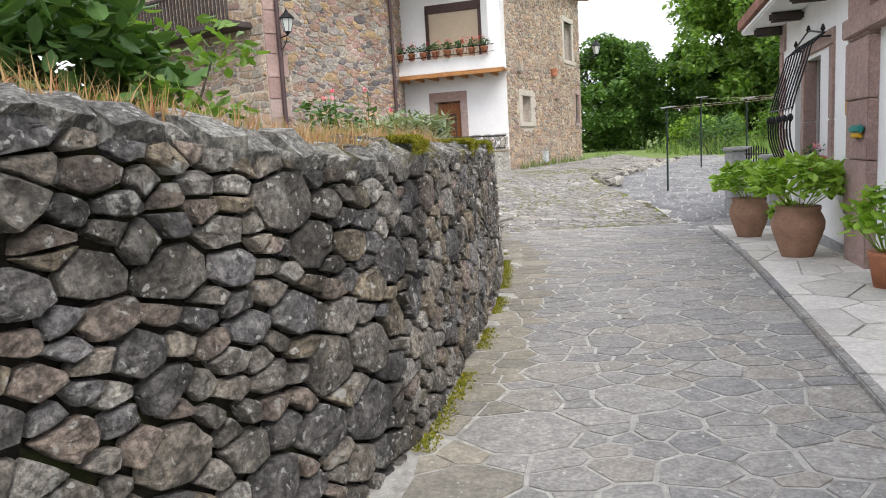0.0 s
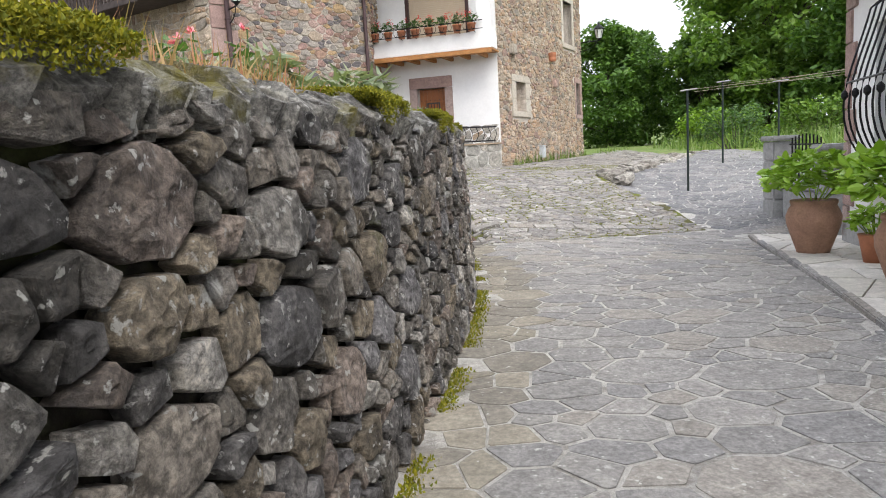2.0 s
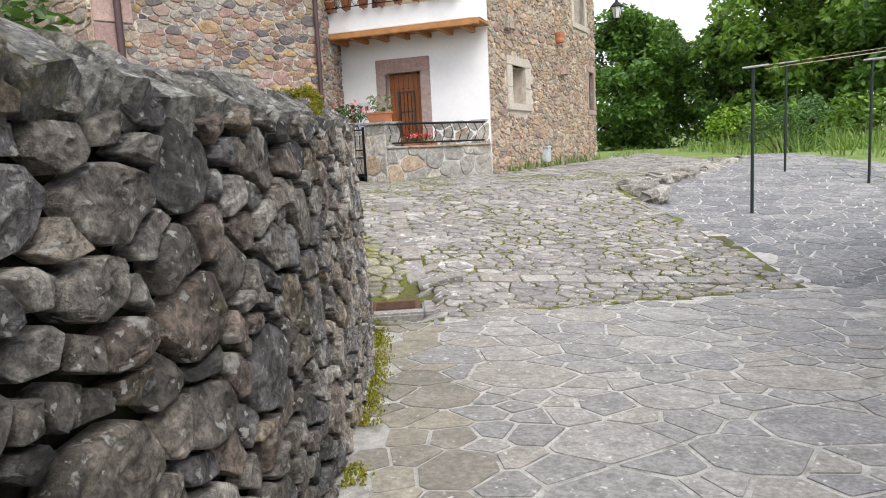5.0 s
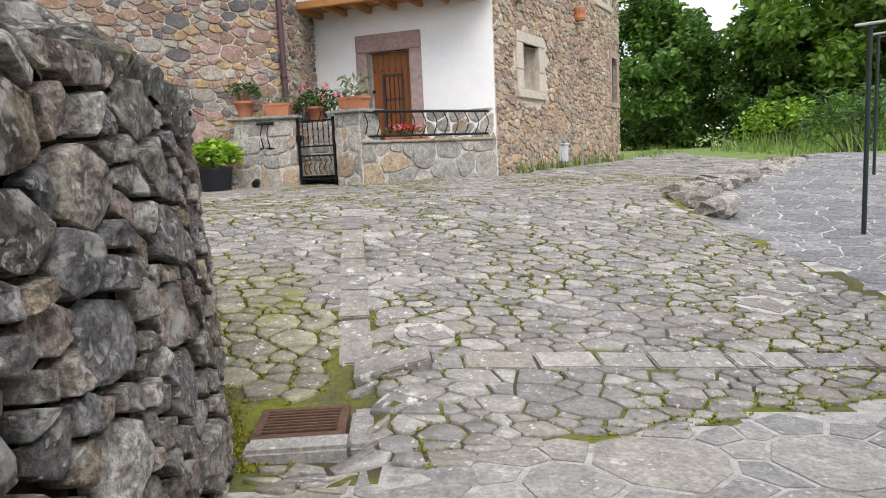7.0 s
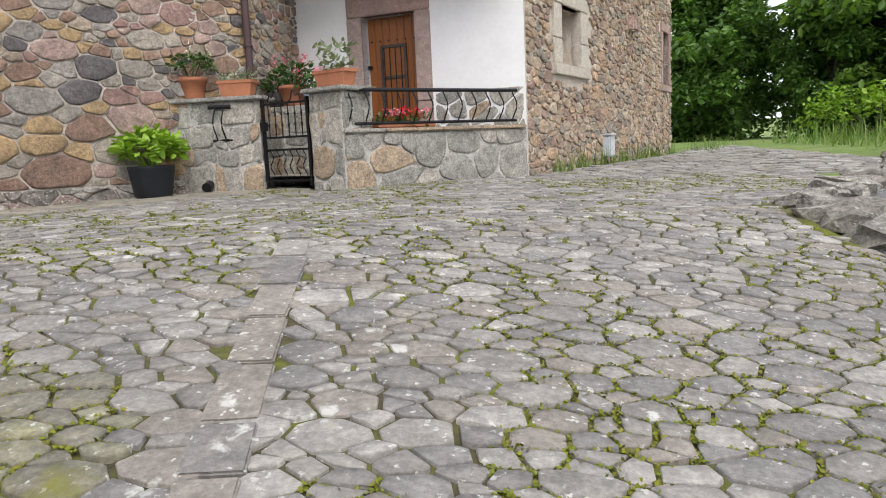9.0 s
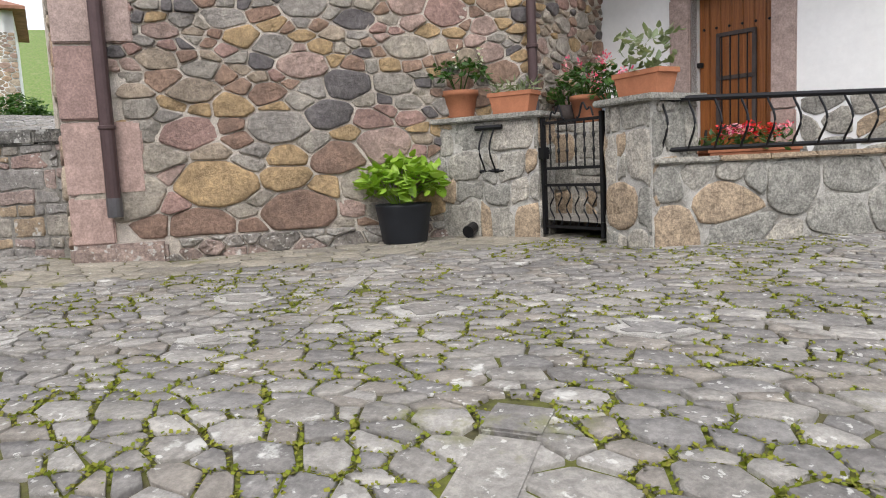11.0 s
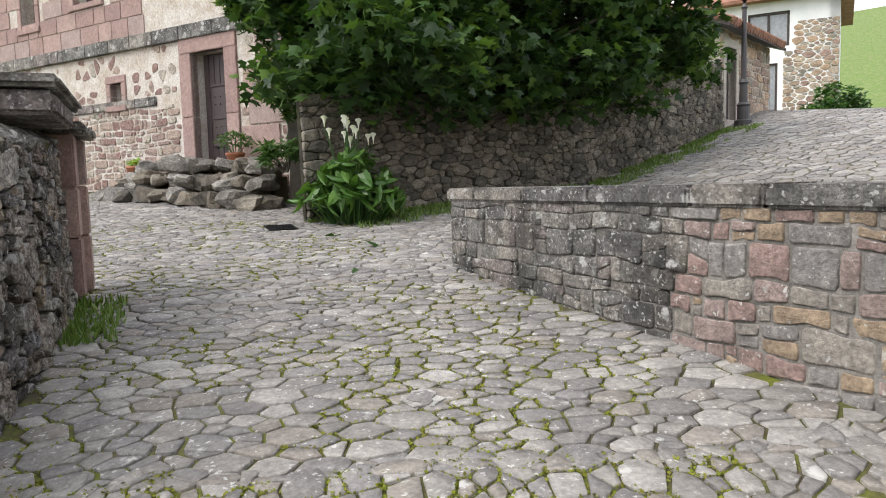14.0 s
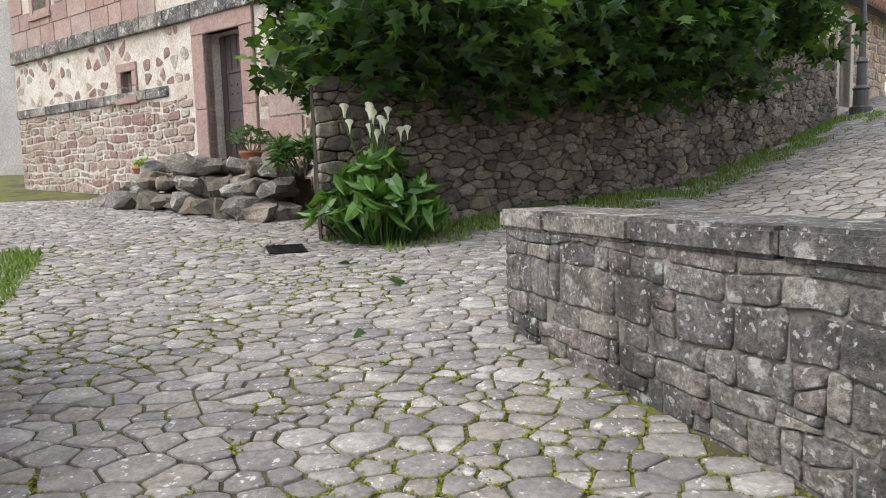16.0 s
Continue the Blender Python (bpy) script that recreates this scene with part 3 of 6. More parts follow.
# coping: thin slabs set on edge and leaning
cope, u = [], 0.0
while u < garden.L - 0.2:
    w = rng.choice((0.05, 0.07, 0.09, 0.13, 0.19))
    cope.append((u, w))
    u += w


def coping_stone(u, w):
    h, bm = garden_top(u), bmesh.new()
    n, rise, lean = 5, rng.uniform(-.035, .04), rng.uniform(-.05, .05)
    rows = []
    for k in range(3):
        uu = u + w * (0.04 + 0.46 * k)
        rows.append([bm.verts.new(garden(uu + lean * z * 4, h + z + rng.uniform(-.018, .018), d + rng.uniform(-.02, .02))) for d, z in ((0.0, -0.14), (0.03 + rng.uniform(-.04, .03), -0.05), (-0.07, 0.01 + rise), (-0.3, 0.05 + rise), (-0.56, 0.01), (-0.56, -0.12))])
    for a, b in zip(rows, rows[1:]):
        for k in range(n):
            bm.faces.new((a[k], a[k + 1], b[k + 1], b[k]))
    bm.faces.new(rows[0])
    bm.faces.new(rows[-1][::-1])
    return bm


for u, w in cope:
    part("coping_stone", coping_stone(u, w), M_COPE[0], garden_wall)

# ---- the stone house with the balcony ----
WA = Wall((-4.28, 18.75), (-1.16, 21.45))
WRET = Wall((-1.16, 21.45), (-0.95, 23.0))
WB = Wall((-0.95, 23.0), (2.22, 21.9))
WC = Wall((2.22, 21.9), (5.92, 29.1))
WW = Wall((-11.0, 23.4), (-4.28, 18.75))
WN = Wall((5.42, 28.93), (-11.0, 23.4))
HT = 7.2
house = empty("house", "rough stone village house with white-rendered entrance front and balcony", "house")
holes_b = [(1.06, 1.86, 0.9, 3.04), (0.85, 2.65, 4.3, 5.9)]
holes_c = [(1.28, 2.06, 2.32, 3.14), (7.3, 7.8, 2.35, 3.45), (6.0, 7.0, 4.7, 6.1)]
for w, name, mat, holes, thick in ((WA, "wall_lane_front", M_MORTAR, (), 0.5), (WRET, "wall_recess", M_MORTAR, (), 0.3), (WB, "wall_entrance", M_WHITE, holes_b, 0.35), (WC, "wall_gable", M_MORTAR, holes_c, 0.45), (WW, "wall_west", M_MORTAR, (), 0.4), (WN, "wall_back", M_MORTAR, (), 0.4)):
    V, F = w.slab(thick, 0.2, HT, holes)
    o = mesh(name, V, F, mat, house)
    if name == "wall_lane_front":
        wall_a = o
    if name == "wall_gable":
        wall_c = o
    if name == "wall_recess":
        wall_ret = o
    if name == "wall_entrance":
        wall_b = o
rng = random.Random(11)
big = lambda u, v: 1.0 + 0.75 * smooth(2.6, 1.6, v) * smooth(3.4, 2.2, u)
polys = mixed_stones(rng, 0.0, WA.L, 0.98, HT, 0.12, 0.36, 1.7, grow=big, wander=0.04)
lay(keep(polys, lambda u, v: u > 0.36), WA, rng, M_HOUSE, wall_a, lambda u, v: v, "stone", 0.009, 0.028, bulk="stonework", cut=0.11)
polys = mixed_stones(rng, 0.0, WA.L, 0.6, 0.98, 0.14, 0.34, 1.7, wander=0.02)
lay(keep(polys, lambda u, v: u > 0.75), WA, rng, M_PLINTH, wall_a, lambda u, v: v, "plinth_stone", 0.008, 0.04, cut=0.12)
polys = mixed_stones(rng, 0, WRET.L, 0.6, HT, 0.11, 0.28, 1.7)
lay(polys, WRET, rng, M_HOUSE, wall_ret, lambda u, v: v, "stone", 0.018, 0.03, bulk="stonework")
polys = mixed_stones(rng, 0.03, WC.L, 0.6, HT, 0.12, 0.32, 1.8)
polys = keep(polys, outside([(0.9, 2.5, 2.05, 3.35), (7.15, 7.95, 2.2, 3.6), (5.75, 7.25, 4.45, 6.3)]))
lay(polys, WC, rng, M_CWALL, wall_c, lambda u, v: u + v, "stone", 0.012, 0.03, bulk="stonework")
lay(courses(rng, 0, WW.L, 0.8, HT, 0.3, 0.2, 0.5, 0.08), WW, rng, M_CWALL, house, lambda u, v: u, "stone", 0.018, 0.03, limit=0, bulk="stonework")
# quoins at the lane corner, pink sandstone
z, k = 0.95, 0
for hgt in (0.42, 0.62, 0.62, 0.5, 0.55, 0.6, 0.5, 0.6, 0.55, 0.6, 0.55):
    wl_, wr_ = ((0.28, 0.62) if k % 2 else (0.55, 0.34))
    bm = box(0.0, wr_, -0.02, 0.35, z + .012, z + hgt - .012, 0.012, WA.axes(0, 0, 0.015))
    part("quoin", bm, M_PINK, wall_a, "pink sandstone quoin")
    z += hgt
    k += 1
part("plinth", box(-0.02, 0.75, -0.06, 0.3, 0.5, 0.96, 0.03, WA.axes(0, 0, 0.02)), M_PLINTH[0], wall_a)


# roof over the house, its eaves just out over the walls
def polygon_roof(name, corners, z, over, rise, mat, parent):
    cx, cy = sum(p[0] for p in corners) / len(corners), sum(p[1] for p in corners) / len(corners)
    out = [((x - cx) * over + cx, (y - cy) * over + cy) for x, y in corners]
    n = len(out)
    V = [(x, y, z) for x, y in out] + [(x, y, z + 0.14) for x, y in out] + [(cx, cy, z + rise)]
    F = [tuple(range(n))[::-1]] + [(i, (i + 1) % n, n + (i + 1) % n, n + i) for i in range(n)] + [(n + i, n + (i + 1) % n, 2 * n) for i in range(n)]
    return mesh(name, V, F, mat, parent)


polygon_roof("roof", [(-4.28, 18.75), (2.22, 21.4), (5.92, 29.1), (-11.0, 23.4)], HT, 1.07, 2.2, M_TILE, house)


def surround(wall, u0, u1, z0, z1, wj, wl, proud, mat, parent, sill=True, name="window"):
    """Dressed stone round an opening: jambs, lintel and sill as pieces."""
    m = wall.axes(0, 0, 0)
    part("lintel", box(u0 - wj, u1 + wj, -proud, 0.12, z1, z1 + wl, 0.012, m), mat, parent)
    zm = z0 + (z1 - z0) * 0.42
    for a, b in ((u0 - wj, u0), (u1, u1 + wj)):
        part("jamb", box(a, b, -proud, 0.14, z0, zm - 0.004, 0.01, m), mat, parent)
        part("jamb", box(a, b, -proud, 0.14, zm + 0.004, z1 - 0.004, 0.01, m), mat, parent)
    if sill:
        part("window_sill", box(u0 - wj - 0.02, u1 + wj + 0.02, -proud - 0.03, 0.2, z0 - wl * 0.8, z0 - 0.004, 0.012, m), mat, parent)


win = empty("window_1", "small deep window in a pale limestone surround", "window", kind="structure")
surround(WC, 1.28, 2.06, 2.32, 3.14, 0.33, 0.2, 0.03, M_PALE, win)
part("pane", box(1.25, 2.09, 0.3, 0.33, 2.3, 3.16, 0, WC.axes()), plain("tan_shutter_board", (0.33, 0.24, 0.16), 0.6), win, "closed tan shutter board")
win = empty("window_2", "narrow window with pale stone surround", "window", kind="structure")
surround(WC, 7.3, 7.8, 2.35, 3.45, 0.16, 0.18, 0.03, M_PINK, win)
part("pane", box(7.28, 7.82, 0.08, 0.11, 2.3, 3.5, 0, WC.axes()), M_DARKWOOD, win)
win = empty("window_3", "upper window with pale stone surround", "window", kind="structure")
surround(WC, 6.0, 7.0, 4.7, 6.1, 0.22, 0.2, 0.03, M_PALE, win)
part("pane", box(5.98, 7.02, 0.3, 0.33, 4.68, 6.12, 0, WC.axes()), M_DARKWOOD, win)
for u, z in ((0.85, 3.85), (4.6, 3.15)):
    part("corbel", box(u, u + 0.3, -0.16, 0.1, z, z + 0.28, 0.03, WC.axes()), M_HOUSE[0], wall_c, "projecting stone bracket")
part("clay_pipe", lathe([(0.11, 0), (0.13, 0.05), (0.12, 0.12), (0.14, 0.2), (0.14, 0.26), (0.05, 0.27)], 12, at=WC(4.4, 3.95, 0.1)), M_TERRA, wall_c)

# entrance door in its sandstone frame
door = empty("door_1", "varnished brown studded wooden door, closed, in pink sandstone frame", "door", kind="structure")
surround(WB, 1.06, 1.86, 1.0, 3.04, 0.22, 0.3, 0.035, M_PINK, door, False)
mB = WB.axes()
for i in range(7):
    a = 1.07 + 0.112 * i
    part("plank", box(a, a + 0.108, 0.16, 0.2, 1.0, 3.03, 0.006, mB), M_DOOR, door)
leafp = part("door_panel", box(1.28, 1.64, 0.135, 0.155, 1.75, 2.62, 0.008, mB), M_DOOR, door)
for a, b, c, d in ((1.26, 1.30, 1.72, 2.65), (1.62, 1.66, 1.72, 2.65), (1.26, 1.66, 2.62, 2.66), (1.26, 1.66, 1.72, 1.76), (1.26, 1.66, 2.2, 2.24)):
    part("moulding", box(a, b, 0.115, 0.15, c, d, 0.006, mB), M_DARKWOOD, door)
for i in range(4):
    part("iron_bar", tube([mB @ Vector((1.33 + 0.085 * i, 0.1, 1.76)), mB @ Vector((1.33 + 0.085 * i, 0.1, 2.62))], 0.008, 6), M_IRON, door)
for i in range(6):
    for z in (2.72, 1.62):
        part("stud", lathe([(0.014, 0), (0.012, 0.008), (0.004, 0.012)], 8, at=(0, 0, 0)), M_IRON, door).matrix_world = mB @ pose(1.12 + 0.13 * i, 0.158, z, 90)
part("door_handle", tube([mB @ Vector((1.15, 0.13, 1.45)), mB @ Vector((1.15, 0.1, 1.58)), mB @ Vector((1.15, 0.13, 1.72))], 0.016), M_IRON, door, "black iron pull handle")
for z in (2.35, 1.35):
    part("hinge", box(1.02, 1.12, 0.12, 0.15, z, z + 0.05, 0.004, mB), M_IRON, door)

# white base strip of veneer stones under the render, porch wall, pier, gate
rng = random.Random(5)
polys = cells(rubble_seeds(rng, 2.05, WB.L, 1.0, 1.95, 0.32, 0.3, 0.36), 2.1, WB.L - 0.02, 1.0, 1.96, 0.8)
lay(polys, WB, rng, M_VENEER, wall_b, lambda u, v: u, "veneer_stone", 0.014, 0.016)
PW = Wall((0.17, 20.21), (2.2, 21.65))
porch = empty("porch_wall", "low porch wall clad in pale irregular stone", "wall", kind="structure")
V, F = PW.slab(0.22, 0.5, 1.42)
pw_body = mesh("wall_body", V, F, M_GREYMORTAR, porch)
polys = cells(rubble_seeds(rng, 0, PW.L, 0.55, 1.42, 0.36, 0.34, 0.38), 0.0, PW.L, 0.7, 1.42, 0.9)
lay(polys, PW, rng, M_VENEER, pw_body, lambda u, v: u, "veneer_stone", 0.012, 0.02)
u = 0.0
while u < PW.L - 0.05:
    w = min(rng.uniform(0.35, 0.7), PW.L - u)
    part("cap_slab", box(u + .004, u + w - .004, -0.05, 0.27, 1.42, 1.462, 0.01, PW.axes()), M_VENEER[0], porch)
    u += w
porch_floor = tagged(mesh("porch_floor", [(-0.3, 20.5, 0.98), (0.17, 20.4, 0.98), (2.2, 21.85, 0.98), (-0.95, 22.95, 0.98), (-1.1, 21.6, 0.98), (-0.9, 20.9, 0.98)], [(0, 1, 2, 3, 4, 5)], M_SLAB[0]), "grey stone porch floor", "floor", kind="structure")


def pier(name, wall, L, thick, z0, z1, label, seed):
    e = empty(name, label, "pillar", kind="structure")
    r = random.Random(seed)
    body = mesh("pier_body", *wall.slab(thick, z0, z1, u0=0, u1=L), M_GREYMORTAR, e)
    for w, l in ((wall, L), (Wall(wall(L, 0)[:2], wall(L, 0, -thick)[:2]), thick), (Wall(wall(0, 0, -thick)[:2], wall(0, 0)[:2]), thick)):
        p = courses(r, 0.0, l, z0 + 0.1, z1, 0.2, 0.32, 0.5, 0.05, 0.1)
        lay(p, w, r, M_VENEER, body, lambda u, v: u, "veneer_stone", 0.012, 0.02)
    part("cap_slab", box(-0.07, L + 0.07, -0.07, thick + 0.06, z1, z1 + 0.05, 0.012, wall.axes()), M_VENEER[0], e, "thin stone cap")
    return e


PR = Wall((-0.23, 20.47), (0.17, 20.21))
pier("gate_pier", PR, PR.L, 0.45, 0.55, 1.87, "stone-clad gate pier with thin slab cap", 21)
PL = Wall((-1.9, 20.83), (-0.9, 20.79))
pier("gate_pier", PL, PL.L, 0.34, 0.55, 1.86, "low stone-clad wall with pots standing on top", 22)
part("drain_pipe", tube([PL(0.35, 0.92, 0.0), PL(0.36, 0.89, 0.14)], 0.055, 12), M_IRON, None)
tagged(bpy.data.objects["drain_pipe"], "short dark drain pipe poking from the stone wall", "pipe")


def bowed_rail(wall, u0, u1, zb, zt, n, dep, label, name="railing"):
    e = empty(name, label, "railing")
    m = wall.axes()
    for z, r in ((zt, 0.022), (zb, 0.018)):
        pts = [m @ Vector((u0 + (u1 - u0) * k / 12, -dep - (0.03 if z == zt else 0), z)) for k in range(13)]
        part("rail", tube(pts, r, 8), M_IRON, e)
    for i in range(n):
        a = u0 + 0.08 + (u1 - u0 - 0.16) * i / (n - 1)
        pts = [m @ Vector((a, -dep - 0.03 - 0.10 * math.sin(math.pi * k / 10) ** 1.5, zb + (zt - zb) * k / 10)) for k in range(11)]
        part("baluster", tube(pts, 0.009, 6), M_IRON, e)
    return e


bowed_rail(PW, 0.02, PW.L - 0.1, 1.52, 1.88, 12, -0.08, "black wrought-iron porch railing with bowed bars")
bowed_rail(PL, 0.42, 0.68, 1.42, 1.80, 2, 0.0, "small black iron bowed guard in the wall", "iron_guard")

# the iron gate between the piers
GW = Wall((-0.87, 20.8), (-0.26, 20.52))
gate = empty("metal_gate", "black wrought-iron garden gate with twisted bars, closed", "gate")
mg = GW.axes()
GL = GW.L
for z in (0.93, 1.28, 1.42, 1.80):
    part("gate_rail", box(0, GL, -0.012, 0.012, z - 0.012, z + 0.012, 0.003, mg), M_IRON, gate)
for a in (0.0, GL - 0.03):
    part("gate_stile", box(a, a + 0.035, -0.02, 0.02, 0.86, 1.85, 0.004, mg), M_IRON, gate)
for i in range(6):
    a = 0.1 + (GL - 0.2) * i / 5
    prof = [(0.007, 0), (0.007, 0.1), (0.014, 0.13), (0.007, 0.16), (0.007, 0.22), (0.014, 0.25), (0.007, 0.28), (0.007, 0.37)]
    part("gate_bar", lathe(prof, 7, at=tuple(mg @ Vector((a, 0, 1.43)))), M_IRON, gate)
    part("gate_bar", tube([mg @ Vector((a + 0.025 * math.sin(k * 1.05), 0, 0.94 + 0.034 * k)) for k in range(11)], 0.007, 6), M_IRON, gate)
for a0, s in ((0.1, 1), (GL - 0.1, -1)):
    part("scroll", tube([mg @ Vector((a0 + s * (0.17 * k / 14), 0, 1.82 + 0.09 * math.sin(k / 14 * math.pi) + 0.03 * math.sin(k * 0.9))) for k in range(15)], 0.008, 6), M_IRON, gate)
part("latch", box(-0.01, 0.07, -0.04, 0.02, 1.5, 1.6, 0.006, mg), M_IRON, gate)


def downpipe(pts, r, label):
    e = empty("downpipe", label, "downpipe")
    part("pipe", tube(pts, r, 14), M_BROWNPIPE, e)
    for k in (0.12, 0.55, 0.85):
        p = Vector(pts[0]).lerp(Vector(pts[-1]), k)
        part("collar", lathe([(r + 0.004, 0), (r + 0.012, 0.008), (r + 0.012, 0.03), (r + 0.004, 0.038)], 14, at=tuple(p)), M_BROWNPIPE, e)
    part("pipe_end", lathe([(r + 0.002, -0.01), (r + 0.004, 0.0), (r + 0.004, 0.14), (r + 0.003, 0.15)], 14, at=tuple(pts[0])), plain("grey_metal_sleeve", (0.12, 0.115, 0.12), 0.4, 0.5), e, "grey metal sleeve")
    return e


downpipe([WA(0.37, 1.2, 0.10), WA(0.37, 2.5, 0.10), WA(0.37, HT - 0.1, 0.10)], 0.058, "brown metal downpipe on the stone corner, open at the foot")
downpipe([WA(WA.L - 0.05, 1.9, 0.09), WA(WA.L - 0.05, 4, 0.09), WA(WA.L - 0.05, HT - 0.1, 0.09)], 0.045, "thin brown metal downpipe beside the recess")

# balcony: white front on timber joists
balc = empty("balcony", "white rendered balcony on orange timber joists", "balcony")
part("balcony_front", box(-0.05, WB.L + 0.02, -0.75, -0.6, 3.85, 4.28, 0.02, mB), M_WHITE, balc)
part("balcony_floor", box(-0.05, WB.L + 0.02, -0.6, 0.0, 3.9, 4.02, 0.0, mB), M_WHITE, balc)
part("balcony_side", box(WB.L - 0.12, WB.L + 0.02, -0.6, 0.0, 4.02, 4.28, 0.01, mB), M_WHITE, balc)
part("timber_deck", box(-0.08, WB.L + 0.06, -0.8, 0.02, 3.81, 3.85, 0.006, mB), M_BEAM, balc, "orange timber boards")
part("fascia_beam", box(-0.08, WB.L + 0.06, -0.82, -0.72, 3.73, 3.83, 0.01, mB), M_BEAM, balc)
for i in range(7):
    a = 0.15 + i * 0.48
    part("joist", box(a, a + 0.09, -0.76, 0.05, 3.70, 3.80, 0.01, mB), M_BEAM, balc)
part("wall_strip", box(WB.L - 0.32, WB.L + 0.02, -0.73, -0.6, 4.28, HT - 0.1, 0.01, mB), M_WHITE, balc)
win = empty("window_4", "balcony window with cream roller shutter down", "window", kind="structure")
for a, b, c, d in ((0.85, 0.95, 4.3, 5.9), (2.55, 2.65, 4.3, 5.9), (0.85, 2.65, 5.75, 6.0)):
    part("window_frame", box(a, b, -0.03, 0.1, c, d, 0.01, mB), plain("brown_frame", (0.06, 0.03, 0.025), 0.4), win)
for i in range(28):
    z = 4.32 + i * 0.051
    part("shutter_slat", box(0.95, 2.55, 0.02, 0.045, z, z + 0.047, 0.01, mB), M_SHUTTER, win)
rail_b = empty("flower_rail", "black scrolled iron flower-pot rail on the balcony front", "railing")
part("rail", tube([mB @ Vector((0.05, -0.95, 4.32)), mB @ Vector((WB.L - 0.1, -0.95, 4.32))], 0.01, 6), M_IRON, rail_b)
part("rail", tube([mB @ Vector((0.05, -0.95, 4.52)), mB @ Vector((WB.L - 0.1, -0.95, 4.52))], 0.012, 6), M_IRON, rail_b)
for i in range(15):
    a = 0.07 + i * 0.21
    part("scroll", tube([mB @ Vector((a + 0.06 * math.cos(k * 0.7), -0.95, 4.42 + 0.09 * math.sin(k * 0.7))) for k in range(10)], 0.007, 5), M_IRON, rail_b)
for i in range(8):
    part("bracket", tube([mB @ Vector((0.2 + i * 0.4, -0.73, 4.27)), mB @ Vector((0.2 + i * 0.4, -0.96, 4.31))], 0.01, 5), M_IRON, rail_b)

# ---- the low squared-stone wall beside the house corner ----
W2 = Wall((-8.78, 16.9), (-4.33, 18.9))
w2 = tagged(mesh("wall_low", *W2.slab(0.42, 0.4, 1.83), mottle("dirty_mortar", (0.16, 0.15, 0.13), (0.30, 0.28, 0.25), 4)), "low squared-stone wall, black with weathering and lichen-spotted", "wall", kind="structure")
rng = random.Random(8)
polys = courses(rng, 0, W2.L, 0.6, 1.83, 0.19, 0.145, 0.25, 0.03, 0.2)
lay(keep(polys, lambda u, v: u < 3.0), W2, rng, M_BLOCK, w2, lambda u, v: -u, "block", 0.006, 0.022, bulk="blocks", cut=0.1)
lay(keep(polys, lambda u, v: u >= 3.0), W2, rng, pair("red_squared_stone", [(0.33, 0.235, 0.205), (0.32, 0.29, 0.25), (0.38, 0.29, 0.20), (0.30, 0.28, 0.26), (0.35, 0.27, 0.24)], dark=0.25, lichen=0.7, con=0.4, grain=7), w2, lambda u, v: -u, "block", 0.012, 0.016, bulk="blocks", cut=0.1)
W2E = Wall(W2(0, 0, -0.42)[:2], W2(0, 0)[:2])
polys = courses(rng, 0, 0.42, 0.9, 1.83, 0.25, 0.17, 0.2, 0.02)
lay(polys, W2E, rng, M_BLOCK, w2, lambda u, v: -u, "block", 0.008, 0.02)
u = -0.04
while u < W2.L - 0.1:
    w = min(rng.uniform(0.5, 0.95), W2.L - u)
    part("coping_slab", box(u + .004, u + w - .004, -0.04, 0.46, 1.83, 1.955 + rng.uniform(-.008, .008), 0.02, W2.axes()), M_COPE[0] if w < .4 else M_BLOCK[0], w2, "long worn coping slab")
    u += w

# ---- the rubble retaining wall under the fig ----
RW = Curve([(-12.2, 15.0), (-12.9, 16.0), (-14.3, 17.6), (-16.6, 20.3), (-19.2, 23.4), (-20.9, 25.2)], lambda p: ground(p.x, p.y) - 0.02)
NU, V, F = 50, [], []
RT = 1.86
for i in range(NU + 1):
    u = RW.L * i / NU
    V += [RW(u, -0.2, -0.03), RW(u, RT, -0.03), RW(u, RT, -0.12 if i == 0 else -0.5), RW(u, -0.2, -0.12 if i == 0 else -0.5)]
for i in range(NU):
    a = 4 * i
    F += [(a + k, a + (k + 1) % 4, a + 4 + (k + 1) % 4, a + 4 + k) for k in range(4)]
F += [(0, 3, 2, 1), (4 * NU, 4 * NU + 1, 4 * NU + 2, 4 * NU + 3)]
rw = tagged(mesh("wall_retaining", V, F, M_EARTHJOINT), "tall dry rubble retaining wall below a fig tree", "wall", kind="structure")
rng = random.Random(9)
polys = mixed_stones(rng, 0, RW.L, -0.05, RT + 0.03, 0.14, 0.36, 2.0, wander=0.03)
lay(polys, RW, rng, M_RUB, rw, lambda u, v: u, "stone", 0.006, 0.045, bulk="stonework", cut=0.1)

# ---- the large stone house up the lane ----
WF = Wall((-20.4, 6.4), (-15.05, 14.32))
far_house = empty("house", "large old sandstone house with string course and plank door", "house")
FH = 9.0
holes_f = [(7.08, 8.03, 2.55, 4.72), (4.42, 4.80, 3.88, 4.36), (1.15, 1.75, 5.95, 7.1), (3.3, 4.2, 6.2, 7.4)]
wf = mesh("wall_front", *WF.slab(0.5, 1.0, FH, holes_f), mottle("patchy_limewash", (0.62, 0.58, 0.52), (0.42, 0.34, 0.26), 2.2, cut=0.56), far_house)
WFE = Wall((-15.05, 14.32), (-18.2, 17.4))
mesh("wall_side", *WFE.slab(0.5, 1.0, FH), M_MORTAR, far_house)
mesh("wall_back", *Wall((-18.2, 17.4), (-24.5, 9.2)).slab(0.4, 1.0, FH), M_MORTAR, far_house)
mesh("wall_side", *Wall((-24.5, 9.2), (-20.4, 6.4)).slab(0.4, 1.0, FH), M_MORTAR, far_house)
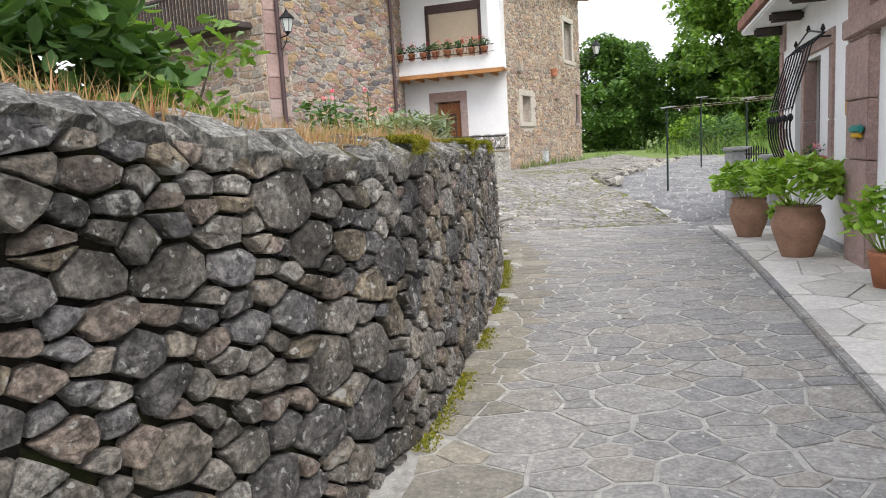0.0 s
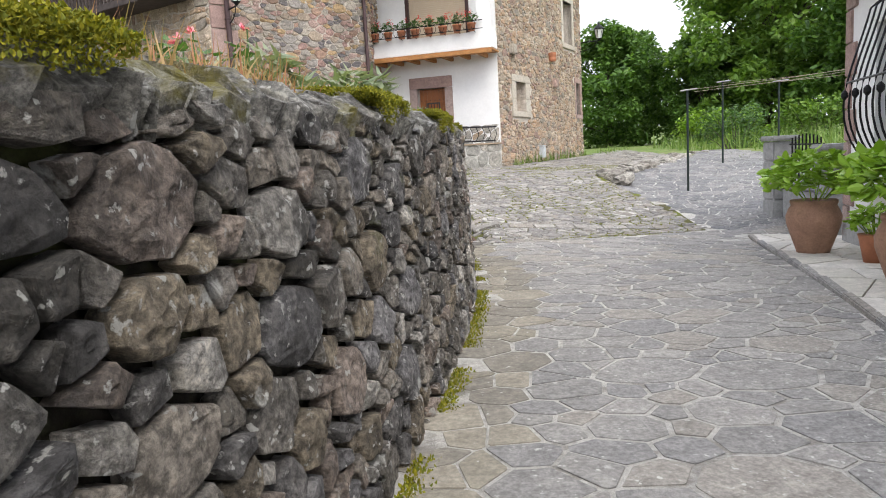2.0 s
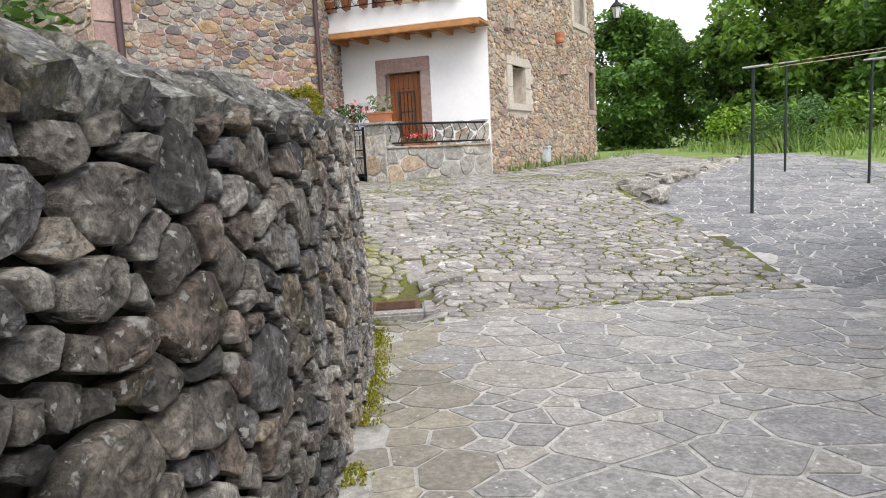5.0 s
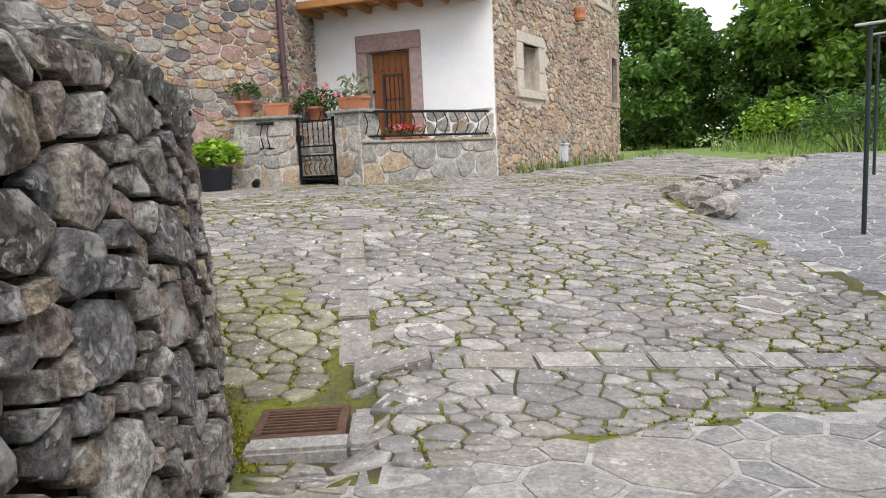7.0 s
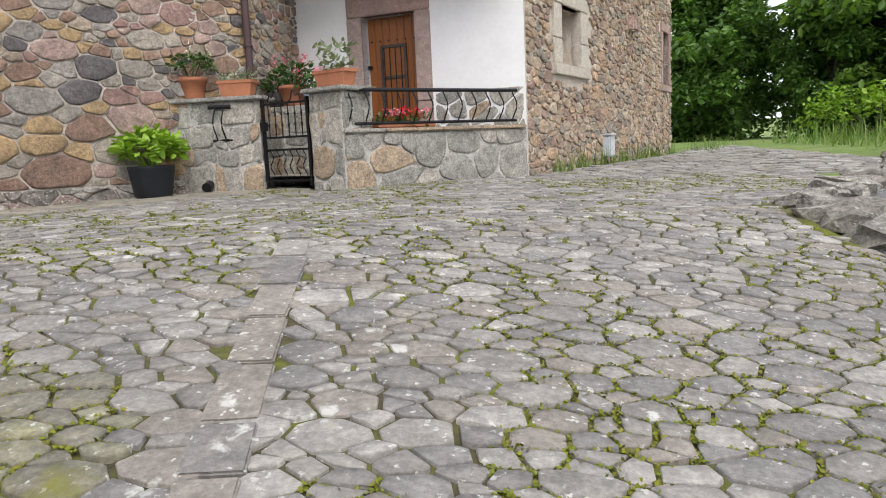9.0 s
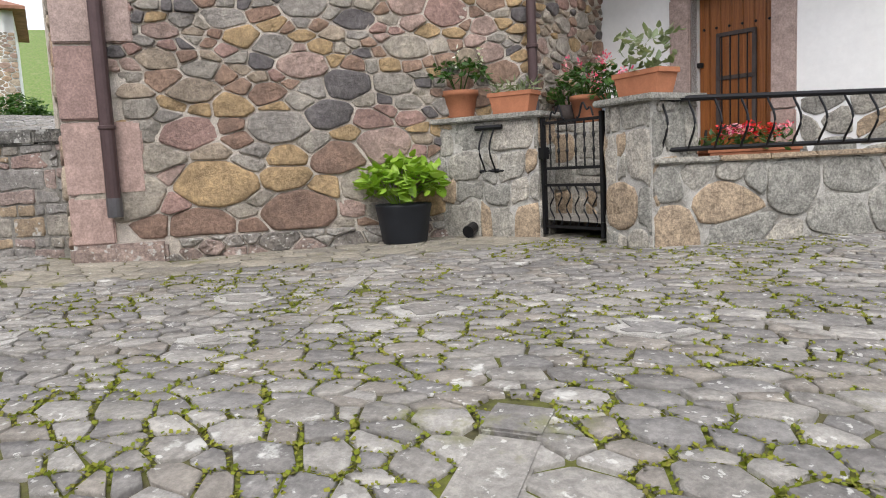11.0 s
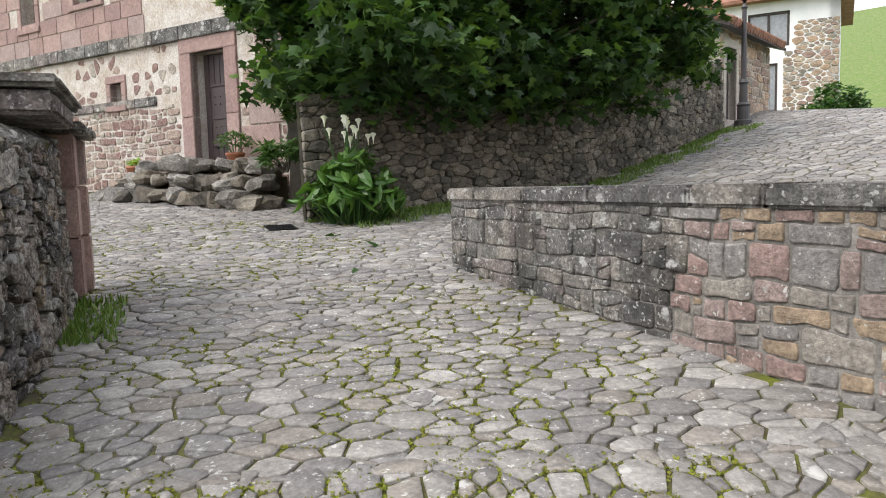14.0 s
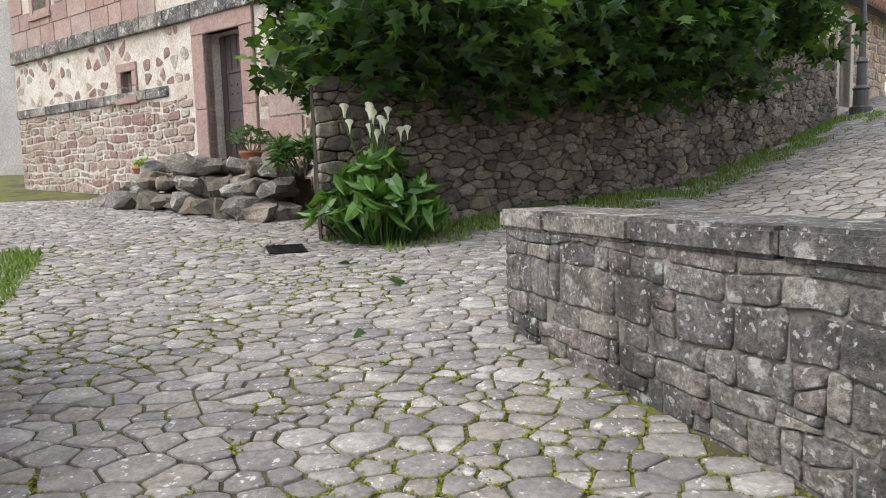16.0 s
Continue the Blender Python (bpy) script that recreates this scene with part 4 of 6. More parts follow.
polygon_roof("roof", [(-20.4, 6.4), (-15.05, 14.32), (-18.2, 17.4), (-24.5, 9.2)], FH, 1.1, 2.0, M_TILE, far_house)
rng = random.Random(14)
polys = courses(rng, 0, WF.L, 1.6, 3.78, 0.22, 0.15, 0.45, 0.07)
lay(keep(polys, outside([(6.6, 8.5, 0, 5.2)])), WF, rng, M_FAR, wf, lambda u, v: -u, "stone", 0.022, 0.02, bulk="stonework")
polys = cells(rubble_seeds(rng, 0, WF.L, 3.98, 5.0, 0.30, 0.18, 0.3), 0, WF.L, 3.98, 5.0, 0.8)
polys = [p for p in keep(polys, outside([(6.5, 8.5, 0, 5.2), (4.15, 5.05, 3.7, 4.6)])) if rng.random() < 0.42]
lay(polys, WF, rng, M_FAR, wf, lambda u, v: -u, "stone", 0.035, 0.01, bulk="stonework")
mf = WF.axes()
for z0, z1, pr in ((3.78, 3.97, 0.05), (5.0, 5.28, 0.09)):
    u = 0.0
    while u < WF.L:
        w = min(rng.uniform(0.6, 1.1), WF.L - u)
        if not (z0 < 4 and u + w > 6.6 and u < 8.5):
            part("string_course", box(u + .004, u + w - .004, -pr, 0.05, z0, z1, 0.015, mf), M_BLOCK[0], wf, "grey projecting course stone")
        u += w
z = 5.28
while z < FH - 0.3:
    h = rng.uniform(0.32, 0.42)
    u = 0.0
    while u < 5.6:
        w = rng.uniform(0.4, 0.8)
        if outside(holes_f, 0.02)(u + w / 2, z + h / 2) and outside(holes_f)(u + .05, z + h / 2) and outside(holes_f)(u + w - .05, z + h / 2):
            part("ashlar", box(u + .006, u + w - .006, -0.02, 0.05, z + .006, z + h - .006, 0.01, mf), M_PINK, wf)
        u += w
    z += h
for hx in holes_f[1:]:
    w_ = empty("window_5", "small dark window in the old sandstone front", "window", kind="structure")
    surround(WF, *hx, 0.16, 0.16, 0.035, M_PINK, w_)
    part("pane", box(hx[0] - .02, hx[1] + .02, 0.3, 0.33, hx[2] - .02, hx[3] + .02, 0, mf), M_DARKWOOD, w_)
d2 = empty("door_2", "aged dark plank door in a heavy pink sandstone frame, closed", "door", kind="structure")
surround(WF, 7.08, 8.03, 2.55, 4.72, 0.34, 0.34, 0.05, M_PINK, d2, False)
for i in range(6):
    a = 7.09 + i * 0.156
    part("plank", box(a, a + 0.15, 0.28, 0.33, 2.6, 4.7, 0.008, mf), M_OLDDOOR, d2)
part("door_panel", box(7.34, 7.8, 0.24, 0.28, 2.9, 4.05, 0.012, mf), M_OLDDOOR, d2)
for z in (2.86, 3.4, 4.05):
    part("ledge", box(7.3, 7.84, 0.22, 0.28, z, z + 0.06, 0.01, mf), M_OLDDOOR, d2)
for z in (3.1, 3.25, 3.7, 3.85):
    for a in (7.42, 7.57, 7.72):
        part("stud", lathe([(0.016, 0), (0.013, 0.01), (0.004, 0.014)], 8), M_IRON, d2).matrix_world = mf @ pose(a, 0.238, z, 90)
part("threshold", box(7.0, 8.1, -0.12, 0.3, 2.38, 2.55, 0.02, mf), M_BLOCK[0], d2)
for z0, z1, a, b in ((2.1, 3.2, 8.4, 9.4), (3.2, 3.75, 8.62, 9.5), (3.75, 4.3, 8.5, 9.05), (4.3, 5.0, 8.85, 9.55)):
    part("quoin", box(a, b, -0.03, 0.3, z0 + .006, z1 - .006, 0.015, mf), M_PINK, wf, "large pink corner block")

# small gate beside the corner of that house
sg = empty("metal_gate", "small dark iron gate with scrolled top in a garden entry", "gate")
GA = Wall((-14.7, 14.55), (-12.9, 15.25))
for i in range(9):
    a = 0.2 + i * 0.17
    part("gate_bar", tube([GA(a, 2.0, 0), GA(a, 3.55 + 0.1 * math.sin(i / 8 * math.pi), 0)], 0.012, 6), M_IRON, sg)
for z in (2.1, 2.9, 3.5):
    part("gate_rail", tube([GA(0.15, z, 0), GA(1.65, z, 0)], 0.014, 6), M_IRON, sg)
part("scroll", tube([GA(0.9 + 0.7 * math.cos(k / 12 * math.pi), 3.55 + 0.3 * math.sin(k / 12 * math.pi), 0) for k in range(13)], 0.014, 6), M_IRON, sg)

# ---- the gateway at the end of the garden wall ----
gp = empty("gatepost", "tall pink sandstone gatepost with weathered grey cap", "pillar", kind="structure")
GP = Wall((-7.74, 13.74), (-8.3, 13.54))
gz_ = 1.24


def gatepost(e, u0, u1, dep, top, hs):
    zz = gz_ - 0.1
    for h in hs:
        part("block", box(u0, u1, -dep, 0.42, zz + .004, zz + h - .004, 0.015, GP.axes()), M_PINK, e)
        zz += h
    part("cap_slab", box(u0 - 0.06, u1 + 0.06, -dep - 0.09, 0.5, zz, zz + 0.09, 0.02, GP.axes()), M_BLOCK[0], e, "grey lichen-spotted cap")


gatepost(gp, 0.0, 0.3, 0.02, 0, (0.5, 0.42, 0.44))
part("cap_slab", box(-1.3, -0.07, -0.04, 0.5, gz_ + 1.28, gz_ + 1.44, 0.03, GP.axes()), M_BLOCK[0], gp, "long grey coping block")
part("cap_slab", box(-1.34, 0.34, -0.08, 0.54, gz_ + 1.455, gz_ + 1.54, 0.03, GP.axes()), M_BLOCK[0], gp, "long grey coping block")
gp2 = empty("gatepost", "lower pink sandstone gatepost with grey cap", "pillar", kind="structure")
gatepost(gp2, 0.42, 0.66, 0.06, 0, (0.5, 0.44, 0.4))

# ---- the white building with the grilled window ----
WR = Wall((5.83, 12.05), (1.9, -1.5))


wb = empty("house", "white rendered house with sandstone trim and iron window grille", "house")
holes_r = [(1.15, 2.75, 0.92, 2.45)]
wr = mesh("wall_front", *WR.slab(0.4, -0.5, 3.6, holes_r), M_WHITE, wb)
mesh("wall_end", *Wall((10.5, 10.8), (5.83, 12.05)).slab(0.4, -0.5, 3.6), M_WHITE, wb)
mesh("wall_back", *Wall((7.5, -3.0), (10.5, 10.8)).slab(0.4, -0.5, 3.6), M_WHITE, wb)
mesh("wall_end", *Wall((1.9, -1.5), (7.5, -3.0)).slab(0.4, -0.5, 3.6), M_WHITE, wb)
mr = WR.axes()
part("plinth", box(0, WR.L, -0.03, 0.02, -0.4, 0.12, 0.008, mr), M_GREYSTONE, wb, "grey stone skirting")
surround(WR, 1.9, 3.3, 0.95, 2.5, 0.2, 0.2, 0.03, M_PINK, tagged(empty("window_6", "wide window behind a bowed iron grille, sandstone surround", "window", kind="structure"), ""))
w6 = bpy.data.objects["window_6"]
part("pane", box(1.92, 3.28, 0.22, 0.25, 0.95, 2.5, 0, mr), plain("dark_window_glass", (0.05, 0.055, 0.06), 0.12), w6, "dark glass pane")
for a in (1.9, 2.57, 3.24):
    part("window_frame", box(a, a + 0.06, 0.17, 0.24, 0.95, 2.5, 0.006, mr), plain("brown_joinery", (0.08, 0.05, 0.04), 0.5), w6)
gr = empty("window_grille", "black wrought-iron bowed window grille with knots", "grille")
n = 9


def grille_line(a, out=1.0):
    return [mr @ Vector((a, -(0.12 + out * (0.10 + 0.26 * max(0.0, math.sin((1 - k / 14) ** 1.6 * math.pi)) ** 0.8)) if 0 < k < 14 else -0.1, 0.9 + 1.75 * k / 14)) for k in range(15)]


for i in range(n):
    part("grille_bar", tube(grille_line(1.8 + 1.6 * i / (n - 1)), 0.011, 6), M_IRON, gr)
for k in (0, 7, 14):
    z = 0.9 + 1.75 * k / 14
    p0, p1 = grille_line(1.8)[k], grille_line(3.4)[k]
    part("grille_rail", tube([p0, p1], 0.012, 6), M_IRON, gr)
for a in (1.8, 3.4):
    for z in (1.05, 2.6):
        part("grille_arm", tube([mr @ Vector((a, 0.0, z)), mr @ Vector((a, -0.3 if z < 2 else -0.14, z))], 0.012, 6), M_IRON, gr)
for i in range(0, n, 2):
    p = grille_line(1.8 + 1.6 * i / (n - 1))[6]
    part("knot", lathe([(0.012, -0.05), (0.035, -0.02), (0.035, 0.02), (0.012, 0.05)], 8, at=tuple(p)), M_IRON, gr)
for k in range(3):
    part("finial", lathe([(0.012, 0), (0.03, 0.03), (0.01, 0.09)], 8, at=tuple(mr @ Vector((1.8 + 0.8 * k, -0.12, 2.66 + (0.1 if k == 1 else 0))))), M_IRON, gr)
part("grille_rail", tube([mr @ Vector((1.8, -0.12, 2.65)), mr @ Vector((2.6, -0.12, 2.78)), mr @ Vector((3.4, -0.12, 2.65))], 0.012, 6), M_IRON, gr)
z, k = -0.1, 0
while z < 3.5:
    h = 0.62
    part("pilaster_block", box(4.35 if k % 2 else 4.42, 5.2, -0.1, 0.05, z + .004, z + h - .004, 0.012, mr), M_PINK, wb, "pink sandstone block")
    z += h
    k += 1
part("lintel_band", box(4.35, 6.2, -0.14, 0.05, 2.42, 2.62, 0.012, mr), M_PINK, wb)
z, k = -0.1, 0
while z < 3.4:
    part("quoin", box(-0.02, 0.42 if k % 2 else 0.22, -0.03, 0.3, z + .004, z + 0.4, 0.01, mr), M_PINK, wb)
    z += 0.41
    k += 1
part("number_plate", box(4.08, 4.2, -0.03, 0.0, 1.62, 1.95, 0.006, mr), plain("amber_plaque", (0.45, 0.22, 0.05), 0.5), wb, "amber wall plaque")
part("small_vent", box(4.1, 4.18, -0.015, 0.0, 2.35, 2.52, 0.003, mr), M_GREYSTONE, wb)
part("tablet", box(4.75, 5.15, -0.16, -0.105, 1.42, 1.5, 0.02, mr), plain("teal_paint", (0.02, 0.22, 0.2), 0.5), wb, "teal painted name board")
part("tablet", box(4.8, 5.1, -0.15, -0.105, 1.37, 1.42, 0.01, mr), plain("yellow_paint", (0.55, 0.32, 0.02), 0.5), wb)
# roof with white boxed eaves and timber brackets
V = [WR(u, z, d) for u in (-0.7, WR.L + 0.3) for d, z in ((0.6, 3.3), (0.6, 3.45), (-2.6, 4.5), (-5.2, 3.5), (-5.2, 3.3))]
F = [(i, (i + 1) % 5, 5 + (i + 1) % 5, 5 + i) for i in range(5)] + [(4, 3, 2, 1, 0), (5, 6, 7, 8, 9)]
mesh("roof", V, F, M_TILE, wb)
part("eave_soffit", box(-0.6, WR.L, -0.55, 0.0, 3.2, 3.29, 0.02, mr), M_WHITE, wb, "white boxed eaves")
for i in range(8):
    part("eaves_bracket", box(0.1 + i * 1.5, 0.24 + i * 1.5, -0.45, 0.0, 3.06, 3.198, 0.03, mr), M_DARKWOOD, wb, "dark timber bracket")

# raised pale slab apron along the white house
AP = Wall((4.97, 12.9), (1.05, -0.8))
ap = empty("apron", "pale stone-paved apron along the white house", "pavement", kind="structure")
V, F = [], []
for i in range(29):
    u = AP.L * i / 28
    for d in (0.0, -1.25):
        x, y, _ = AP(u, 0, d)
        V.append((x, y, ground(x, y) + 0.02))
for i in range(28):
    F.append((2 * i, 2 * i + 1, 2 * i + 3, 2 * i + 2))
apb = mesh("bed", V, F, M_GREYMORTAR, ap)
rng = random.Random(17)
polys = cells(rubble_seeds(rng, 0, AP.L, 0, 1.25, 0.75, 0.34, 0.35), 0, AP.L, 0, 1.25, 1.4)


def on_apron(u, d, h):
    x, y, _ = AP(u, 0, -d)
    return (x, y, ground(x, y) + 0.03 + h)


lay(polys, on_apron, rng, pair("apron_slab", [(0.56, 0.53, 0.47), (0.50, 0.475, 0.43), (0.60, 0.57, 0.52)], dark=0.06, bstr=0.2, grain=6, con=0.18), ap, lambda u, v: u, "slab", 0.008, 0.008, True, 0)
u = 0.0
while u < AP.L:
    w = min(rng.uniform(0.5, 0.9), AP.L - u)
    x, y, _ = AP(u + w / 2, 0)
    part("kerb", box(u + .003, u + w - .003, -0.05, 0.03, ground(x, y) - 0.06, ground(x, y) + 0.045, 0.01, AP.axes()), M_SLAB[0], ap)
    u += w

# stone fence piers with railings beyond the white house
fence = empty("fence", "granite pier fence with black iron railing panels", "fence")
for x, y in ((6.0, 14.2), (6.12, 12.85)):
    g = ground(x, y)
    for k in range(4):
        part("pier_block", box(x - .19, x + .19, y - .19, y + .19, g - .05 + k * .31, g + .25 + k * .31, 0.02), M_GREYSTONE, fence)
    part("pier_cap", box(x - .24, x + .24, y - .24, y + .24, g + 1.19, g + 1.27, 0.03), M_GREYSTONE, fence)
part("dwarf_wall", box(5.95, 6.2, 13.04, 14.0, -0.2, 0.42, 0.02), M_GREYSTONE, fence)
part("dwarf_cap", box(5.9, 6.25, 13.04, 14.0, 0.42, 0.5, 0.02), M_GREYSTONE, fence)
for i in range(9):
    y = 13.1 + i * 0.105
    part("railing_bar", tube([(6.07, y, 0.5), (6.07, y, 1.2 + 0.06 * math.sin(i / 8 * math.pi))], 0.012, 6), M_IRON, fence)
for z in (0.62, 1.1):
    part("rail", tube([(6.07, 13.02, z), (6.07, 14.02, z)], 0.014, 6), M_IRON, fence)

# clothes line
for x, y, h in ((5.42, 16.75, 1.95), (7.5, 20.2, 1.95), (8.1, 18.6, 1.95)):
    g = ground(x, y)
    po = empty("clothes_pole", "dark green metal clothes-line pole with short crossbar", "pole", group="clothes line")
    part("post", tube([(x, y, g - 0.1), (x, y, g + h)], 0.022, 10), plain("dark_green_paint", (0.015, 0.025, 0.022), 0.5), po)
    part("crossbar", tube([(x - 0.14, y, g + h), (x + 0.16, y - 0.1, g + h + 0.02)], 0.014, 8), M_GREYSTONE, po)
ln = empty("clothes_line", "thin pale plastic-coated washing lines", "washing line")
zt = ground(5.42, 16.75) + 1.96
for a, b in (((5.42, 16.75, zt), (7.2, 12.6, zt - .02)), ((5.5, 16.6, zt - .05), (7.2, 12.5, zt - .05)), ((7.5, 20.2, 2.55), (7.2, 12.7, zt - .04)), ((8.1, 18.6, 2.4), (7.2, 12.7, zt - .08))):
    part("wire", tube([a, ((a[0] + b[0]) / 2, (a[1] + b[1]) / 2, (a[2] + b[2]) / 2 - 0.03), b], 0.003, 5), M_SHUTTER, ln)

# rock border between street and terrace
rb = empty("rock_border", "rough limestone rock border between street and terrace", "rocks", kind="structure")
rng = random.Random(31)


def rock(cx, cy, cz, sx, sy, sz, mat, parent, r, name="rock"):
    bm = bmesh.new()
    bmesh.ops.create_icosphere(bm, subdivisions=2, radius=1.0)
    o = Vector((r.uniform(0, 50), r.uniform(0, 50), r.uniform(0, 50)))
    rot = Euler((r.uniform(-.3, .3), r.uniform(-.3, .3), r.uniform(0, 6.3))).to_matrix()
    for v in bm.verts:
        d = v.co.normalized()
        k = 0.86 + 0.55 * noise.noise(d * 1.1 + o) + 0.16 * noise.noise(d * 3 + o)
        c = Vector([math.copysign(abs(a) ** 0.6, a) for a in d]) * k * 0.8
        c = rot @ Vector((c.x * sx, c.y * sy, c.z * sz))
        v.co = c + Vector((cx, cy, cz))
    return part(name, bm, mat, parent, smooth=False)


M_BORDER = stone_mat("border_rock", [(0.30, 0.28, 0.25), (0.36, 0.34, 0.30), (0.25, 0.23, 0.20)], dark=0.4, lichen=0.5, moss=0.2, grain=9)
y = 17.5
while y < 22.3:
    x = border_x(y)
    lo, hi = ground(x + 0.3, y), ground(x - 0.3, y)
    for k in range(3):
        s = rng.uniform(0.12, 0.26)
        rock(x + rng.uniform(-.12, .2), y + rng.uniform(-.1, .1), lo + (hi - lo) * (0.15 + 0.4 * k) + rng.uniform(-.03, .03), s * 1.5, s, s * 0.6, M_BORDER, rb, rng)
    y += rng.uniform(0.14, 0.24)

# ---- lower terrace: large crazy paving; ramp and street: cobbles ----
rng = random.Random(41)
pave = tagged(empty("pavement_terrace", "crazy paving of large grey-beige flagstones with pale mortar", "pavement", kind="structure"))


def free(x, y):
    """Open paved ground: not inside the garden, the houses or the apron."""
    if x < 0.9 and y < 14.6:
        best = min(range(0, len(garden.P)), key=lambda i: (garden.P[i].x - x) ** 2 + (garden.P[i].y - y) ** 2)
        q, d = garden.P[best], (garden.P[min(best + 1, len(garden.P) - 1)] - garden.P[max(best - 1, 0)])
        if d.y * (x - q.x) - d.x * (y - q.y) < 0.02 and x > -7.8:
            return False
    for w in (WA, WC, PW, WR, AP):
        u = (Vector((x, y, 0)) - w.a).dot(w.d)
        dep = (Vector((x, y, 0)) - w.a).dot(w.n)
        if -0.2 < u < w.L + 0.2 and -3.5 < dep < -0.02:
            return False
    u = (Vector((x, y, 0)) - W2.a).dot(W2.d)
    if 0 < u < W2.L and -0.4 < (Vector((x, y, 0)) - W2.a).dot(W2.n) < 0.0:
        return False
    if x > border_x(y) - 0.25 and x < border_x(y) + 0.2 and 17.4 < y < 22.4:
        return False
    return True


def lower(x, y):
    return ground_kind(x, y) == 0


def on_ground(x, y, h):
    return (x, y, ground(x, y) + h)


def wall_side(x, y):
    """The strip of damp slabs along the garden wall's foot."""
    if y > 12.6:
        return False
    q = min(garden.P, key=lambda p: (p.x - x) ** 2 + (p.y - y) ** 2)
    return math.hypot(q.x - x, q.y - y) < 0.5


polys = keep(mixed_stones(rng, -1.5, 6.2, -1.5, 13.5, 0.16, 0.52, 1.15, wander=0.08), lambda x, y: lower(x, y) and free(x, y))
damp = [p for p in polys if wall_side(sum(q[0] for q in p) / len(p), sum(q[1] for q in p) / len(p))]
lay(damp, on_ground, rng, M_DAMP, pave, lambda x, y: abs(y - 6), "damp_flagstone", 0.008, 0.004, True, 1, limit=120, bulk="damp_flagstones", cut=0.06)
dry_ = {id(p) for p in damp}
lay([p for p in polys if id(p) not in dry_], on_ground, rng, M_SLAB, pave, lambda x, y: abs(y - 6) + abs(x - 1.8) * 0.5, "flagstone", 0.013, 0.004, True, 1, bulk="flagstones", cut=0.03)
terr2 = tagged(empty("pavement_upper_terrace", "dark grey crazy paving round the clothes line", "pavement", kind="structure"))
polys = keep(mixed_stones(rng, 3, 11, 12.4, 24, 0.16, 0.42, 1.1), lambda x, y: x > border_x(y) + 0.02 and y > 13.4 and free(x, y) and x < 11 - 0.32 * (y - 16))
lay(polys, on_ground, rng, pair("terrace_flag", [(0.20, 0.20, 0.20), (0.24, 0.235, 0.23), (0.17, 0.17, 0.175)], lichen=0.2, dark=0.1, bstr=0.3), terr2, lambda x, y: y, "flagstone", 0.01, 0.004, True, 1, bulk="flagstones", cut=0.03)
cob = tagged(empty("pavement_cobbles", "worn cobbled street of uneven grey stones with moss", "pavement", kind="structure"))


def cobble_seeds(x0, x1, y0, y1, w, h, jit):
    return [(x + rng.uniform(-jit, jit) * w, y + rng.uniform(-jit, jit) * h) for j, y in enumerate(np.arange(y0, y1, h)) for x in np.arange(x0 + (j % 2) * w / 2, x1, w)]


# rows of long slabs let into the cobbles: (start, end, width)
STRIPS = [((0.95, 13.62), (0.47, 17.0), 0.21), ((-0.85, 17.3), (-1.5, 19.0), 0.16), ((0.95, 13.47), (4.3, 13.95), 0.21)]


def on_strip(x, y, m=-0.03):
    for (ax, ay), (bx, by), w in STRIPS:
        ln = math.hypot(bx - ax, by - ay)
        dx, dy = (bx - ax) / ln, (by - ay) / ln
        u, d = (x - ax) * dx + (y - ay) * dy, (x - ax) * -dy + (y - ay) * dx
        if -0.05 < u < ln + 0.05 and abs(d) < w / 2 + m:
            return True
    return False


def house_foot(x, y):
    """Flatter, browner paving before the stone house and the low wall."""
    u, dep = (Vector((x, y, 0)) - WA.a).dot(WA.d), (Vector((x, y, 0)) - WA.a).dot(WA.n)
    return -0.3 < u < WA.L + 1.0 and dep < 0.95 + 0.2 * noise.noise((x * 1.3, y * 1.3, 4))


def street(x, y):
    return not lower(x, y) and free(x, y) and not on_strip(x, y) and x < border_x(y) - 0.1 and not (0.52 < x < 1.08 and 12.8 < y < 13.28)


def mossy(x, y):
    """The damp gutter beside the garden wall."""
    return y < 15.6 - 0.75 * (x + 0.8) + 0.5 * noise.noise((x * 1.5, y * 1.5, 2)) and -2.5 < x < 0.85 and y < 15.6


polys = keep(mixed_stones(rng, -5, 6, 12.2, 22.6, 0.1, 0.25, 1.5, wander=0.04), lambda x, y: street(x, y) and x > -4.74)
JOINTS = list(polys)
lay(keep(polys, lambda x, y: not mossy(x, y) and not house_foot(x, y)), on_ground, rng, M_COB, cob, lambda x, y: math.hypot(x - 0.6, y - 16.2), "cobble", 0.0105, 0.010, "cobble", 1, bulk="cobbles", cut=0.05)
lay(keep(polys, mossy), on_ground, rng, M_COBMOSS, cob, lambda x, y: x, "mossy_cobble", 0.011, 0.014, "cobble", 1, limit=80, bulk="mossy_cobbles", cut=0.11)
polys = keep(mixed_stones(rng, -5, 2, 17, 22.6, 0.13, 0.36, 1.2), lambda x, y: street(x, y) and house_foot(x, y) and not mossy(x, y) and x > -4.74)
lay(polys, on_ground, rng, M_DAMP, cob, lambda x, y: x, "flagstone", 0.008, 0.006, "cobble", 1, limit=120, bulk="flagstones", cut=0.07)
polys = keep(mixed_stones(rng, -17.5, -4.6, 7, 20, 0.08, 0.175, 0.74, wander=0.04), lambda x, y: free(x, y) and not on_strip(x, y) and not (y > 17 and x > -8.8 + 0.0 and (y - 16.9) > 0.45 * (x + 8.78)))
JOINTS += keep(polys, lambda x, y: x > -12.5)
lay(polys, on_ground, rng, M_COB, cob, lambda x, y: math.hypot(x + 6.5, y - 15.9), "cobble", 0.0105, 0.010, "cobble", 1, limit=280, bulk="cobbles", cut=0.05)
